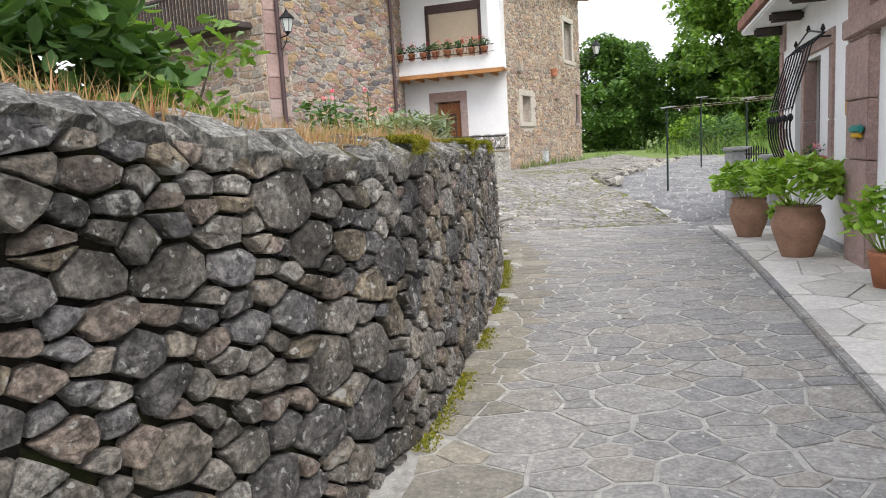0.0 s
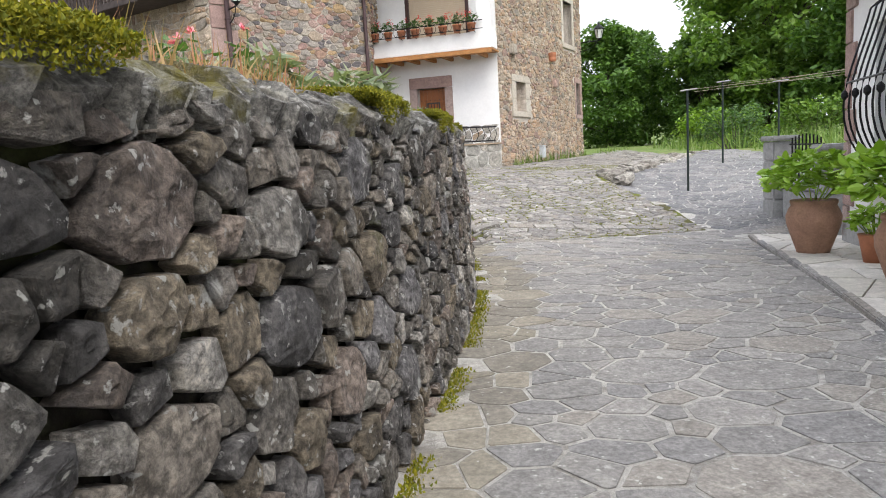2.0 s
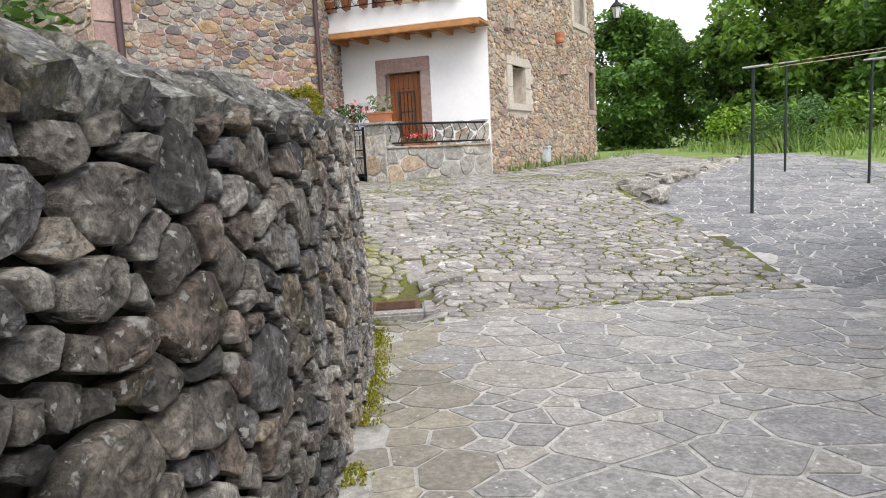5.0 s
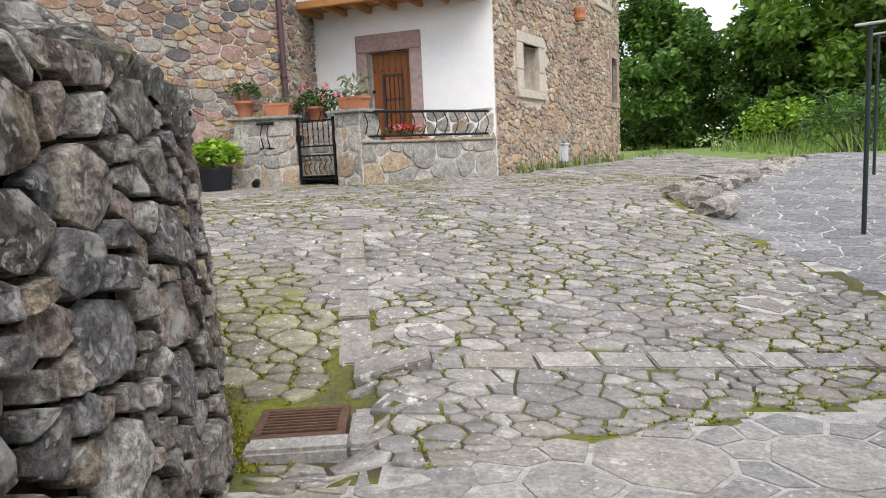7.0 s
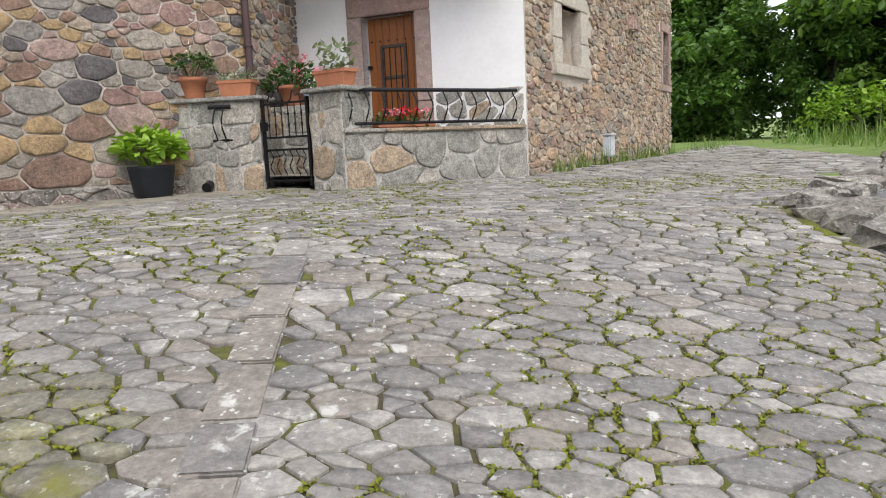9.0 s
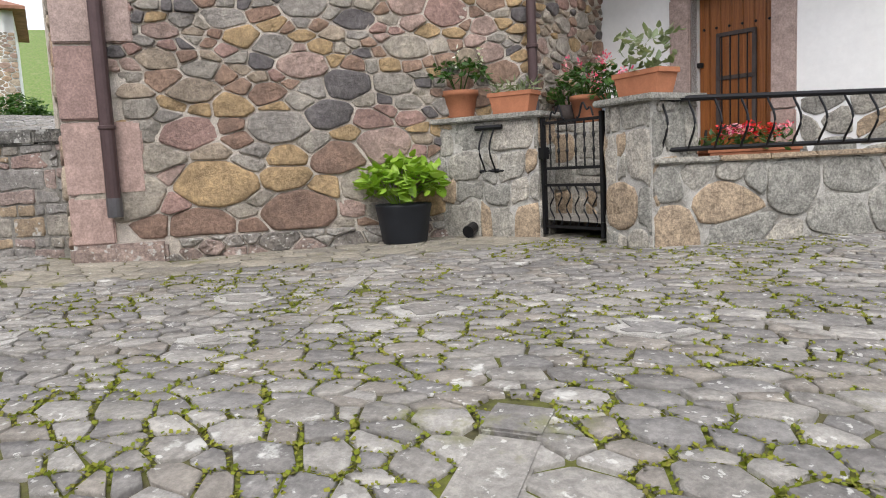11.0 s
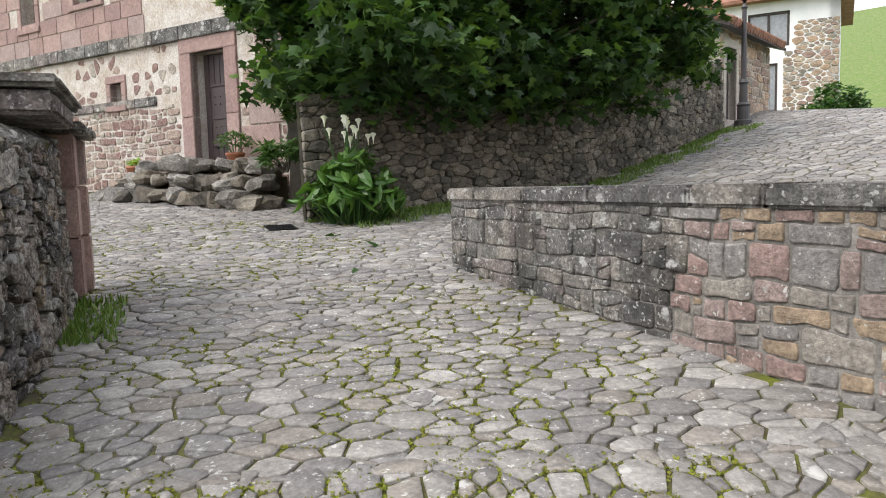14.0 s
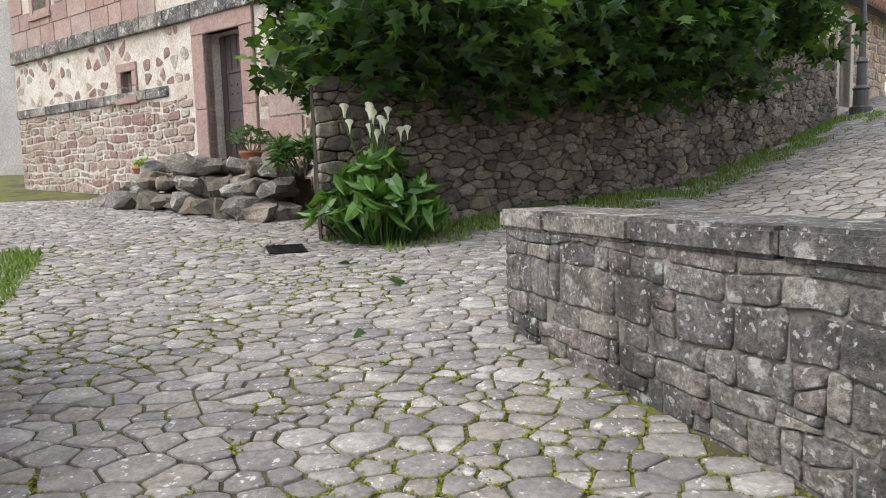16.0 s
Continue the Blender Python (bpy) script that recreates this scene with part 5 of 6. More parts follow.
polys = keep(cells(cobble_seeds(-24, -5, 17.0, 31, 0.3, 0.2, 0.36), -24, -5, 17.0, 31, 0.6), lambda x, y: (y - 16.9) > 0.45 * (x + 8.78) + 0.5 and (y > 20 or x < -6) and (y - 17) > -0.8 * (x + 9) - 3 and x + y < 12 - 0)
lay(polys, on_ground, rng, M_COB, cob, lambda x, y: y, "cobble", 0.014, 0.014, True, 1, limit=0, bulk="cobbles")
polys = keep(cells(cobble_seeds(1.5, 9, 21, 32, 0.3, 0.22, 0.36), 1.5, 9, 21, 32, 0.6), lambda x, y: free(x, y) and y > 22.4 and x > WC.a.x + (y - 21.9) * 0.514 + 0.05 and x < border_x(min(y, 22.3)) + 0.9)
lay(polys, on_ground, rng, M_COB, cob, lambda x, y: y, "cobble", 0.014, 0.014, True, 1, limit=0, bulk="cobbles")

# the long stones of those rows
for (ax, ay), (bx, by), w in STRIPS:
    ln, ang = math.hypot(bx - ax, by - ay), math.atan2(by - ay, bx - ax)
    u = 0.0
    while u < ln - 0.1:
        l = min(rng.uniform(0.16, 0.5), ln - u)
        k = (u + l / 2) / ln
        x, y = ax + (bx - ax) * k, ay + (by - ay) * k
        c, d_ = math.cos(ang), math.sin(ang)
        pitch = math.degrees(math.atan((ground(x + c * .2, y + d_ * .2) - ground(x - c * .2, y - d_ * .2)) / .4))
        roll = math.degrees(math.atan((ground(x - d_ * .1, y + c * .1) - ground(x + d_ * .1, y - c * .1)) / .2))
        hw = w / 2 * rng.uniform(0.86, 1.0)
        if free(x, y):
            part("long_stone", box(-l / 2 + .008, l / 2 - .008, -hw, hw, -.06, .013 + rng.uniform(-.003, .004), 0.008, pose(x, y, ground(x, y), roll, -pitch, math.degrees(ang) + rng.uniform(-3, 3))), M_COB[0], cob, "long flat slab in the cobbles")
        u += l

# ---- plants ----
L_OVAL = ([(0, 0, 0), (-0.28, 0.35, 0.06), (0, 0.4, 0), (0.28, 0.35, 0.06), (-0.2, 0.75, 0.03), (0.2, 0.75, 0.03), (0, 1.0, -0.06)], [(0, 2, 1), (0, 3, 2), (1, 2, 6, 4), (2, 3, 5, 6)])
L_LONG = ([(0, 0, 0), (-0.13, 0.3, 0.04), (0, 0.32, 0), (0.13, 0.3, 0.04), (0, 1.0, -0.1)], [(0, 2, 1), (0, 3, 2), (1, 2, 4), (2, 3, 4)])
L_FIG = ([(0, 0, 0), (-0.45, 0.18, 0.05), (-0.2, 0.42, 0.02), (-0.5, 0.72, 0.02), (-0.14, 0.66, 0), (0, 1.05, -0.08), (0.14, 0.66, 0), (0.5, 0.72, 0.02), (0.2, 0.42, 0.02), (0.45, 0.18, 0.05)], [(0, 2, 1), (2, 4, 3), (0, 4, 2), (4, 6, 5), (0, 6, 4), (6, 8, 7), (0, 8, 6), (0, 9, 8)])
L_ARROW = ([(0, 0, 0), (-0.2, -0.12, 0.03), (-0.24, 0.2, 0.05), (0, 0.3, 0), (0.24, 0.2, 0.05), (0.2, -0.12, 0.03), (-0.14, 0.6, 0.03), (0.14, 0.6, 0.03), (0, 1.0, -0.15)], [(0, 3, 2, 1), (0, 5, 4, 3), (2, 3, 8, 6), (3, 4, 7, 8)])
L_BLADE = ([(-0.03, 0, 0), (0.03, 0, 0), (0.0, 0.55, 0.05), (0.022, 0.55, 0.05), (0.0, 1.0, 0.22)], [(0, 1, 3, 2), (2, 3, 4)])


def leaves(name, spots, template, mat, parent=None, seed=1, droop=0.3, size=(0.08, 0.14), up=0.0, label=""):
    """One mesh of many leaves. spots: (x, y, z) each; droop tips them down, up sets them on end."""
    r = np.random.RandomState(seed)
    P, n = np.array(spots, dtype=float), len(spots)
    tv, tf = np.array(template[0]), template[1]
    az, tilt, roll = r.uniform(0, 2 * np.pi, n), r.normal(-droop + up, 0.45, n), r.normal(0, 0.5, n)
    s = r.uniform(size[0], size[1], n)
    y = np.stack([np.cos(az) * np.cos(tilt), np.sin(az) * np.cos(tilt), np.sin(tilt)], 1)
    x = np.stack([-np.sin(az), np.cos(az), np.zeros(n)], 1)
    z = np.cross(x, y)
    x2 = x * np.cos(roll)[:, None] + z * np.sin(roll)[:, None]
    z2 = np.cross(x2, y)
    V = P[:, None, :] + s[:, None, None] * (tv[None, :, 0, None] * x2[:, None, :] + tv[None, :, 1, None] * y[:, None, :] + tv[None, :, 2, None] * z2[:, None, :])
    k = len(tv)
    F = [tuple(i * k + a for a in f) for i in range(n) for f in tf]
    return mesh(name, V.reshape(-1, 3).tolist(), F, mat, parent, False, label)


def clumps(r, centres, per, spread, squash=0.8):
    out = []
    for c in centres:
        for _ in range(per):
            d = Vector((r.gauss(0, 1), r.gauss(0, 1), r.gauss(0, 1)))
            d = d.normalized() * spread * (0.55 + 0.5 * r.random())
            out.append((c[0] + d.x, c[1] + d.y, c[2] + d.z * squash))
    return out


M_LINDEN = leaf_mat("linden_leaf", [(0.05, 0.10, 0.025), (0.09, 0.17, 0.04), (0.13, 0.23, 0.045)], 0.45, 0.35)
M_LINDEN2 = leaf_mat("bright_tree_leaf", [(0.07, 0.13, 0.03), (0.14, 0.24, 0.045), (0.19, 0.29, 0.06)], 0.45, 0.35)
M_FIG = leaf_mat("fig_leaf", [(0.018, 0.038, 0.012), (0.03, 0.065, 0.018), (0.045, 0.095, 0.022), (0.10, 0.17, 0.03)])
M_BUSH = leaf_mat("shrub_leaf", [(0.045, 0.09, 0.025), (0.07, 0.14, 0.04), (0.10, 0.18, 0.05)])
M_LIME = leaf_mat("lime_green_leaf", [(0.16, 0.28, 0.025), (0.22, 0.36, 0.04), (0.30, 0.44, 0.07)], 0.4)
M_DEEP = leaf_mat("deep_green_leaf", [(0.03, 0.075, 0.02), (0.05, 0.11, 0.03), (0.08, 0.15, 0.03)], 0.3)
M_SAGE = leaf_mat("sage_leaf", [(0.14, 0.18, 0.10), (0.20, 0.24, 0.14), (0.26, 0.28, 0.18)])
M_GRASS = leaf_mat("grass_blade", [(0.09, 0.16, 0.03), (0.14, 0.22, 0.05), (0.20, 0.26, 0.08)], 0.6)
M_STRAW = leaf_mat("dry_stalk", [(0.34, 0.22, 0.11), (0.40, 0.28, 0.15), (0.36, 0.16, 0.10), (0.30, 0.25, 0.11)], 0.8)
M_MOSS = leaf_mat("moss_tuft", [(0.17, 0.16, 0.012), (0.27, 0.24, 0.015), (0.11, 0.13, 0.02), (0.22, 0.22, 0.02)], 0.9, 0.15)
M_JOINTMOSS = leaf_mat("joint_moss", [(0.11, 0.14, 0.012), (0.17, 0.20, 0.018), (0.22, 0.22, 0.03), (0.13, 0.12, 0.03)], 0.9, 0.1)
M_BARK = plain("bark", (0.10, 0.085, 0.065), 0.9, var=0.35, scale=6, bstr=0.6)
M_RED = leaf_mat("red_petal", [(0.55, 0.02, 0.02), (0.70, 0.06, 0.05), (0.62, 0.03, 0.06)], 0.5)
M_PINKP = leaf_mat("pink_petal", [(0.70, 0.08, 0.20), (0.75, 0.25, 0.35), (0.78, 0.45, 0.5)], 0.5)
M_WHITEP = leaf_mat("white_petal", [(0.78, 0.78, 0.74), (0.82, 0.82, 0.80)], 0.5)


def tree(name, r, height, spread, base, leafmat, label, nclump=85, per=120, lsize=(0.2, 0.38)):
    e = empty(name, label, "tree", group="trees beyond the terrace")
    bm = tube([(0, 0, -0.3), (0.06, 0.03, height * .25), (0.0, 0.1, height * .5), (0.1, 0, height * .85)], 0.24, 9, 0.05)
    part("trunk", bm, M_BARK, e, smooth=True)
    cs = []
    for i in range(nclump):
        a, k = r.uniform(0, 2 * math.pi), r.random() ** 0.6
        h = r.random()
        wid = spread * (0.35 + 0.65 * math.sin(math.pi * min(1, 0.12 + h * 0.95)) ** 0.7)
        cs.append((wid * k * math.cos(a), wid * k * math.sin(a), base + (height - base) * h + r.uniform(-.3, .3)))
    bm = bmesh.new()
    for c in cs[:16]:
        z0 = c[2] * 0.5
        add_tube(bm, [(0.04, 0.04, z0), (c[0] * .5, c[1] * .5, z0 + (c[2] - z0) * .6), c], 0.07, 6, 0.015)
    part("limb", bm, M_BARK, e)
    leaves("crown", clumps(r, cs, per, 0.85), L_OVAL, leafmat, e, r.randint(0, 999), 0.5, lsize)
    return e


r = random.Random(77)
t1 = tree("tree", r, 8.2, 3.6, 0.6, M_LINDEN, "leafy linden tree with dark green rounded crown", 130, 150)
t1.matrix_world = pose(9.4, 39.5, ground(9.4, 39.5))
t1.scale = (0.8, 0.8, 0.74)
t2 = tree("tree", r, 11.5, 4.6, 0.7, M_LINDEN2, "tall bright green lime tree with hanging branches", 190, 150)
t2.matrix_world = pose(16.2, 36.5, ground(16, 36))
for x, y, rz, src, s in ((21.5, 33.0, 80, t2, 1.0), (27.5, 30.5, 200, t2, 1.05), (12.6, 46, 140, t1, 0.8), (5.5, 52, 40, t1, 1.1), (20, 43, 300, t2, 1.1), (34, 30, 30, t2, 1.1), (31, 40, 100, t2, 1.2), (18.5, 30.2, 250, t1, 0.95), (24.6, 26.6, 10, t1, 1.0), (1.5, 60, 99, t1, 1.2), (43, 33, 150, t2, 1.1), (13.4, 37.5, 220, t1, 0.62)):
    t = copy_thing(src, pose(x, y, ground(x, y), 0, 0, rz))
    t.scale = (s, s, s)

# undergrowth and long grass beyond the terrace
r = random.Random(5)


def bush(name, x, y, z, rx, ry, rz_, n, template, mat, label, size, cat="shrub", seed=3, droop=0.2):
    e = empty(name, label, cat, Matrix.Translation((x, y, z)))
    rr = random.Random(seed)
    cs = [(rr.uniform(-1, 1) * rx * .75, rr.uniform(-1, 1) * ry * .75, rz_ * (0.35 + 1.2 * rr.random())) for _ in range(max(6, n // 60))]
    cs = [c for c in cs if (c[0] / rx) ** 2 + (c[1] / ry) ** 2 + ((c[2] - rz_) / (rz_ * 1.05)) ** 2 < 1] or [(0, 0, rz_)]
    bm = bmesh.new()
    for c in cs[:14]:
        add_tube(bm, [(c[0] * .2, c[1] * .2, -0.05), (c[0] * .6, c[1] * .6, c[2] * .6), c], 0.014, 5, 0.005)
    part("branchwork", bm, M_BARK, e)
    leaves("foliage", clumps(rr, cs, max(8, n // len(cs)), min(rx, ry, rz_) * 0.42), template, mat, e, seed, droop, size)
    return e


bush("shrub", 13.0, 33.5, ground(13, 33), 2.4, 1.6, 0.9, 1500, L_OVAL, M_LIME, "low bright yellow-green hedge shrub", (0.12, 0.2))
bush("shrub", 9.6, 24.4, ground(9.6, 24.4), 1.1, 1.0, 0.85, 1500, L_LONG, M_BUSH, "wild shrub in long grass", (0.12, 0.22))
bush("shrub", 14.5, 29, ground(14.5, 29), 1.6, 1.4, 1.0, 1500, L_OVAL, M_LINDEN2, "dense green undergrowth shrub", (0.1, 0.2))


def grass_patch(name, area, n, size, mat, label, seed, up=1.25, shape=L_BLADE):
    rr = random.Random(seed)
    pts = []
    for _ in range(n * 12):
        if len(pts) >= n:
            break
        p = area(rr)
        if p:
            pts.append(p)
    o = leaves(name, pts, shape, mat, None, seed, 0.0, size, up)
    return tagged(o, label, "grass", kind="stuff")


def meadow(rr):
    x, y = rr.uniform(6.2, 22), rr.uniform(16.5, 33)
    if x < 11.2 - 0.32 * (y - 16) and y < 23 or x < border_x(min(y, 24)) + 0.6 or (y < 19 and x < 10.2):
        return None
    return (x, y, ground(x, y))


grass_patch("meadow_grass", meadow, 5200, (0.35, 0.85), M_GRASS, "long seeding meadow grass beyond the paving", 4)


def street_edge(rr):
    y = rr.uniform(22.5, 33)
    x = WC.a.x + (y - 21.9) * .514 + (rr.uniform(0.1, .9) if y > 29.2 else rr.uniform(.04, .12))
    return (x, y, ground(x, y))


grass_patch("verge_grass", street_edge, 500, (0.15, 0.45), M_GRASS, "rough grass at the house foot", 5)


# garden behind the dry wall
def inside_garden(u, d):
    return garden(u, garden_top(u) - 0.08, -d)


V, F = [], []
for i in range(81):
    u = garden.L * i / 80
    for d in (0.42, 1.2, 2.6):
        V.append(inside_garden(u, d))
    V[-2] = (V[-2][0], V[-2][1], V[-2][2] + 0.03)
for i in range(80):
    for k in range(2):
        a = 3 * i + k
        F.append((a, a + 1, a + 4, a + 3))
tagged(mesh("garden_soil", V, F, M_EARTH, None, True), "raised brown garden soil behind the wall", "soil", kind="structure")
tagged(mesh("garden_ground", [(-9, -4, 1.3), (-1.8, 2.0, 1.3), (-0.4, 5, 1.3), (0.1, 10.5, 1.3), (-1.2, 12.4, 1.45), (-7, 12.6, 2.2), (-12, 9, 2.2)], [(0, 1, 2, 3, 4, 5, 6)], M_EARTH), "weedy garden ground above the wall", "ground", kind="structure")


def along_top(a, b, d0, d1):
    def f(rr):
        p = inside_garden(rr.uniform(a, b), rr.uniform(d0, d1))
        return (p[0], p[1], p[2] + 0.08)
    return f


def u_at(x, y):
    return min(range(400), key=lambda k: (garden.at(garden.L * k / 400)[0] - Vector((x, y))).length) * garden.L / 400


ua, ub, uc = u_at(-1.6, 0.5), u_at(0.2, 5.4), u_at(0.7, 9.0)
grass_patch("dry_sedum", along_top(ua, ub, 0.12, 0.9), 8000, (0.08, 0.19), M_STRAW, "dry reddish-brown stonecrop and grass on the wall top", 6, 1.1)
grass_patch("dry_grass", along_top(u_at(-.6, 2.6), uc, 0.4, 1.1), 700, (0.08, 0.2), M_STRAW, "sparse dry grass stalks", 7)
grass_patch("green_grass", along_top(ua, u_at(.5, 7), 0.5, 1.6), 800, (0.1, 0.3), M_GRASS, "thin green grass", 8)
p = inside_garden(u_at(-0.55, 2.7), 1.3)
bush("shrub", -2.75, 4.1, 1.35, 1.25, 0.9, 0.85, 3600, L_OVAL, M_BUSH, "broad-leaved green garden shrub above the wall", (0.12, 0.22), seed=12, droop=0.35)
bush("shrub", -1.75, 4.7, 1.35, 0.6, 0.6, 0.75, 500, L_OVAL, M_LINDEN2, "light green young shrub", (0.08, 0.15), seed=13)
bush("rose_bush", -0.85, 7.1, 1.32, 0.5, 0.6, 0.42, 420, L_OVAL, M_BUSH, "rose bush with pale pink blooms", (0.05, 0.09), seed=14)
bush("sage_plant", -0.35, 8.2, 1.36, 0.55, 1.0, 0.3, 900, L_LONG, M_SAGE, "grey-green feathery herb spilling over the wall", (0.1, 0.2), seed=15)
bush("rose_bush", -0.7, 10.2, 1.42, 0.5, 0.8, 0.36, 420, L_OVAL, M_BUSH, "leafy rose stems behind the coping", (0.06, 0.1), seed=16)
bush("sage_plant", -0.5, 6.2, 1.33, 0.35, 0.7, 0.25, 420, L_LONG, M_SAGE, "small grey-green feathery herb clump", (0.1, 0.18), seed=17)
rr = random.Random(2)
for i in range(7):
    x, y, z = -0.8 + rr.uniform(-.35, .35), 7.3 + rr.uniform(-.9, 1.2), 1.95 + rr.uniform(-.15, .2)
    fl = empty("rose", "single pale pink rose bloom on its stem", "flower", group="roses")
    part("stem", tube([(x, y, 1.3), (x + .02, y, z)], 0.005, 5), M_BUSH, fl)
    leaves("bloom", [(x + rr.uniform(-.015, .015), y + rr.uniform(-.015, .015), z) for _ in range(14)], L_OVAL, M_PINKP, fl, i, -0.5, (0.03, 0.05))
# moss cushions on the coping and at the wall's foot


UM0, UM1, UM2, UM3 = u_at(-.4, 2.9), u_at(.8, 10.2), u_at(-.5, 2.6), u_at(-1.5, 14.0)


def cope_moss(rr):
    u = rr.uniform(UM0, UM1)
    if noise.noise((u * 1.1, 2.0, 0)) < 0.1:
        return None
    d = rr.uniform(-.26, 0.075)
    if noise.noise((u * 3.3, d * 5.0, 4.0)) < -0.22:
        return None
    top = garden_top(u) + 0.035
    q = garden(u, top + rr.uniform(-.01, .03), d) if d < 0.03 else garden(u, top - 0.13 * rr.random() ** 2 * (0.6 + noise.noise((u * 4.0, 1.0, 0))), 0.045 + rr.uniform(-.02, .015))
    return q


grass_patch("moss", cope_moss, 60000, (0.007, 0.014), M_MOSS, "yellow-green moss cushions on the coping", 9, 0.6, L_OVAL)


def foot_moss(rr):
    u = rr.uniform(UM2, UM3)
    if noise.noise((u * 1.7, 5.0, 0)) < -0.05:
        return None
    q = garden(u, 0.02, rr.uniform(0.03, 0.13) * rr.random() + 0.04)
    return (q[0], q[1], ground(q[0], q[1]) + 0.0)


grass_patch("moss", foot_moss, 9000, (0.01, 0.026), M_MOSS, "green moss and weeds along the wall foot", 10, 0.7, L_OVAL)


def joint_tufts(rr):
    p = JOINTS[rr.randrange(len(JOINTS))]
    i, k = rr.randrange(len(p)), rr.random()
    x, y = p[i - 1][0] * k + p[i][0] * (1 - k), p[i - 1][1] * k + p[i][1] * (1 - k)
    wet = 0.35 if mossy(x, y) else 0.0
    if noise.noise((x * 0.75, y * 0.75, 1.0)) + 0.7 * noise.noise((x * 2.4, y * 2.4, 6.0)) + wet < -0.02 or house_foot(x, y):
        return None
    return (x + rr.gauss(0, .009), y + rr.gauss(0, .009), ground(x, y) + rr.uniform(0, .011))


grass_patch("joint_moss", joint_tufts, 150000, (0.008, 0.018), M_JOINTMOSS, "moss growing in the cobble joints", 11, 0.25, ([(-0.45, 0, 0), (0.45, 0, 0), (0.3, 0.9, 0.1), (-0.3, 0.9, 0.1)], [(0, 1, 2, 3)]))


def lane_verge(rr):
    k = rr.random()
    if k < 0.12:
        x = rr.uniform(-12, -8.2)
        y = 13.3 + (x + 8.2) * 0.45 + rr.uniform(-.3, .3)
    elif k < 0.15:
        q = garden(rr.uniform(UV0, garden.L), 0, 0.04 + 0.35 * rr.random() ** 1.5)
        x, y = q[0], q[1]
    else:
        q = RW(rr.uniform(0, RW.L), 0, 0.04 + 1.1 * rr.random() ** 2.2)
        x, y = q[0], q[1]
        if noise.noise((x * 1.2, y * 1.2, 3.0)) < -0.15:
            return None
    return (x, y, ground(x, y))


UV0 = u_at(-6.5, 14.1)
grass_patch("verge_grass", lane_verge, 16000, (0.04, 0.11), M_GRASS, "short grass along the lane walls", 12, 1.0, L_LONG)

# the fig over the retaining wall
fig = empty("fig_tree", "large spreading fig tree with lobed dark leaves over the wall", "tree")
rr = random.Random(44)
cs = []
for i in range(290):
    u = rr.uniform(0.1, 10.2)
    q = RW(u, 0, rr.uniform(-2.2, 1.25))
    low = 1.7 + 0.35 * rr.random()
    z = q[2] + low + rr.random() ** 1.2 * 3.2
    cs.append((q[0], q[1], z))
bm = bmesh.new()
b0 = RW(4.0, 1.2, -1.6)
for c in cs[::6]:
    add_tube(bm, [b0, ((b0[0] + c[0]) / 2, (b0[1] + c[1]) / 2, (b0[2] + c[2]) / 2 + .4), c], 0.09, 7, 0.02)
part("limb", bm, M_BARK, fig)
leaves("crown", clumps(rr, cs, 100, 0.65), L_FIG, M_FIG, fig, 5, 0.55, (0.16, 0.3))
q = RW(9.8, 1.6, -0.4)
bush("climber", q[0], q[1], q[2] - 0.1, 1.0, 1.4, 0.9, 1500, L_LONG, M_LIME, "bright green trailing climber on the wall", (0.14, 0.26), seed=21)
q = RW(11.8, 1.6, -0.6)
bush("climber", q[0], q[1], q[2] - 0.2, 1.0, 1.2, 0.8, 1000, L_LONG, M_LINDEN2, "green hedge plants on the wall top", (0.14, 0.26), seed=22)
wis = empty("flower_sprays", "hanging white flower sprays on a climber", "flowers")
for i in range(9):
    q = RW(7.6 + rr.uniform(-1, 1), 0, rr.uniform(-.2, .35))
    z = q[2] + rr.uniform(2.7, 3.6)
    leaves("spray", [(q[0] + rr.gauss(0, .08), q[1] + rr.gauss(0, .08), z - k * 0.012) for k in range(40)], L_OVAL, M_WHITEP, wis, i, 0.5, (0.05, 0.09))

# calla lilies, fern and rocks before the old house
M_CALLA = leaf_mat("calla_leaf", [(0.04, 0.095, 0.02), (0.07, 0.15, 0.03), (0.11, 0.2, 0.045)], 0.3)
cal = empty("calla_lily", "clump of white calla lilies with large glossy leaves", "plant")
rr = random.Random(6)
CX, CY = -12.1, 15.7
CZ = ground(CX, CY)
spots = []
for i in range(300):
    a, d = rr.uniform(0, 6.28), rr.random() ** .6
    spots.append((CX + .55 * d * math.cos(a), CY + .75 * d * math.sin(a), CZ + 0.25 + (1.0 - d * d) * 0.75 * rr.random() + .1))
bm = bmesh.new()
for s_ in spots[::2]:
    add_tube(bm, [((s_[0] + CX) / 2, (s_[1] + CY) / 2, CZ - .05), s_], 0.011, 5, 0.008)
part("branchwork", bm, M_DEEP, cal)
leaves("foliage", spots, L_ARROW, M_CALLA, cal, 3, 0.75, (0.2, 0.36))
for i in range(16):
    a, d = rr.uniform(0, 6.28), rr.random()
    x, y, z = CX + .4 * d * math.cos(a), CY - .1 + .5 * d * math.sin(a), CZ + 1.3 + rr.uniform(-.15, .2)
    bm = lathe([(0.005, -0.1), (0.008, -0.05), (0.02, 0.0), (0.038, 0.035), (0.048, 0.04)], 10, at=(x, y, z))
    for v in bm.verts:
        if v.co.z > z + 0.03:
            v.co.z += 0.5 * (v.co.x - x)
    part("bloom", bm, M_WHITEP, cal, "white funnel bloom", smooth=True)
    part("stem", tube([(CX, CY, CZ), (x, y, z - .1)], 0.008, 5), M_DEEP, cal)
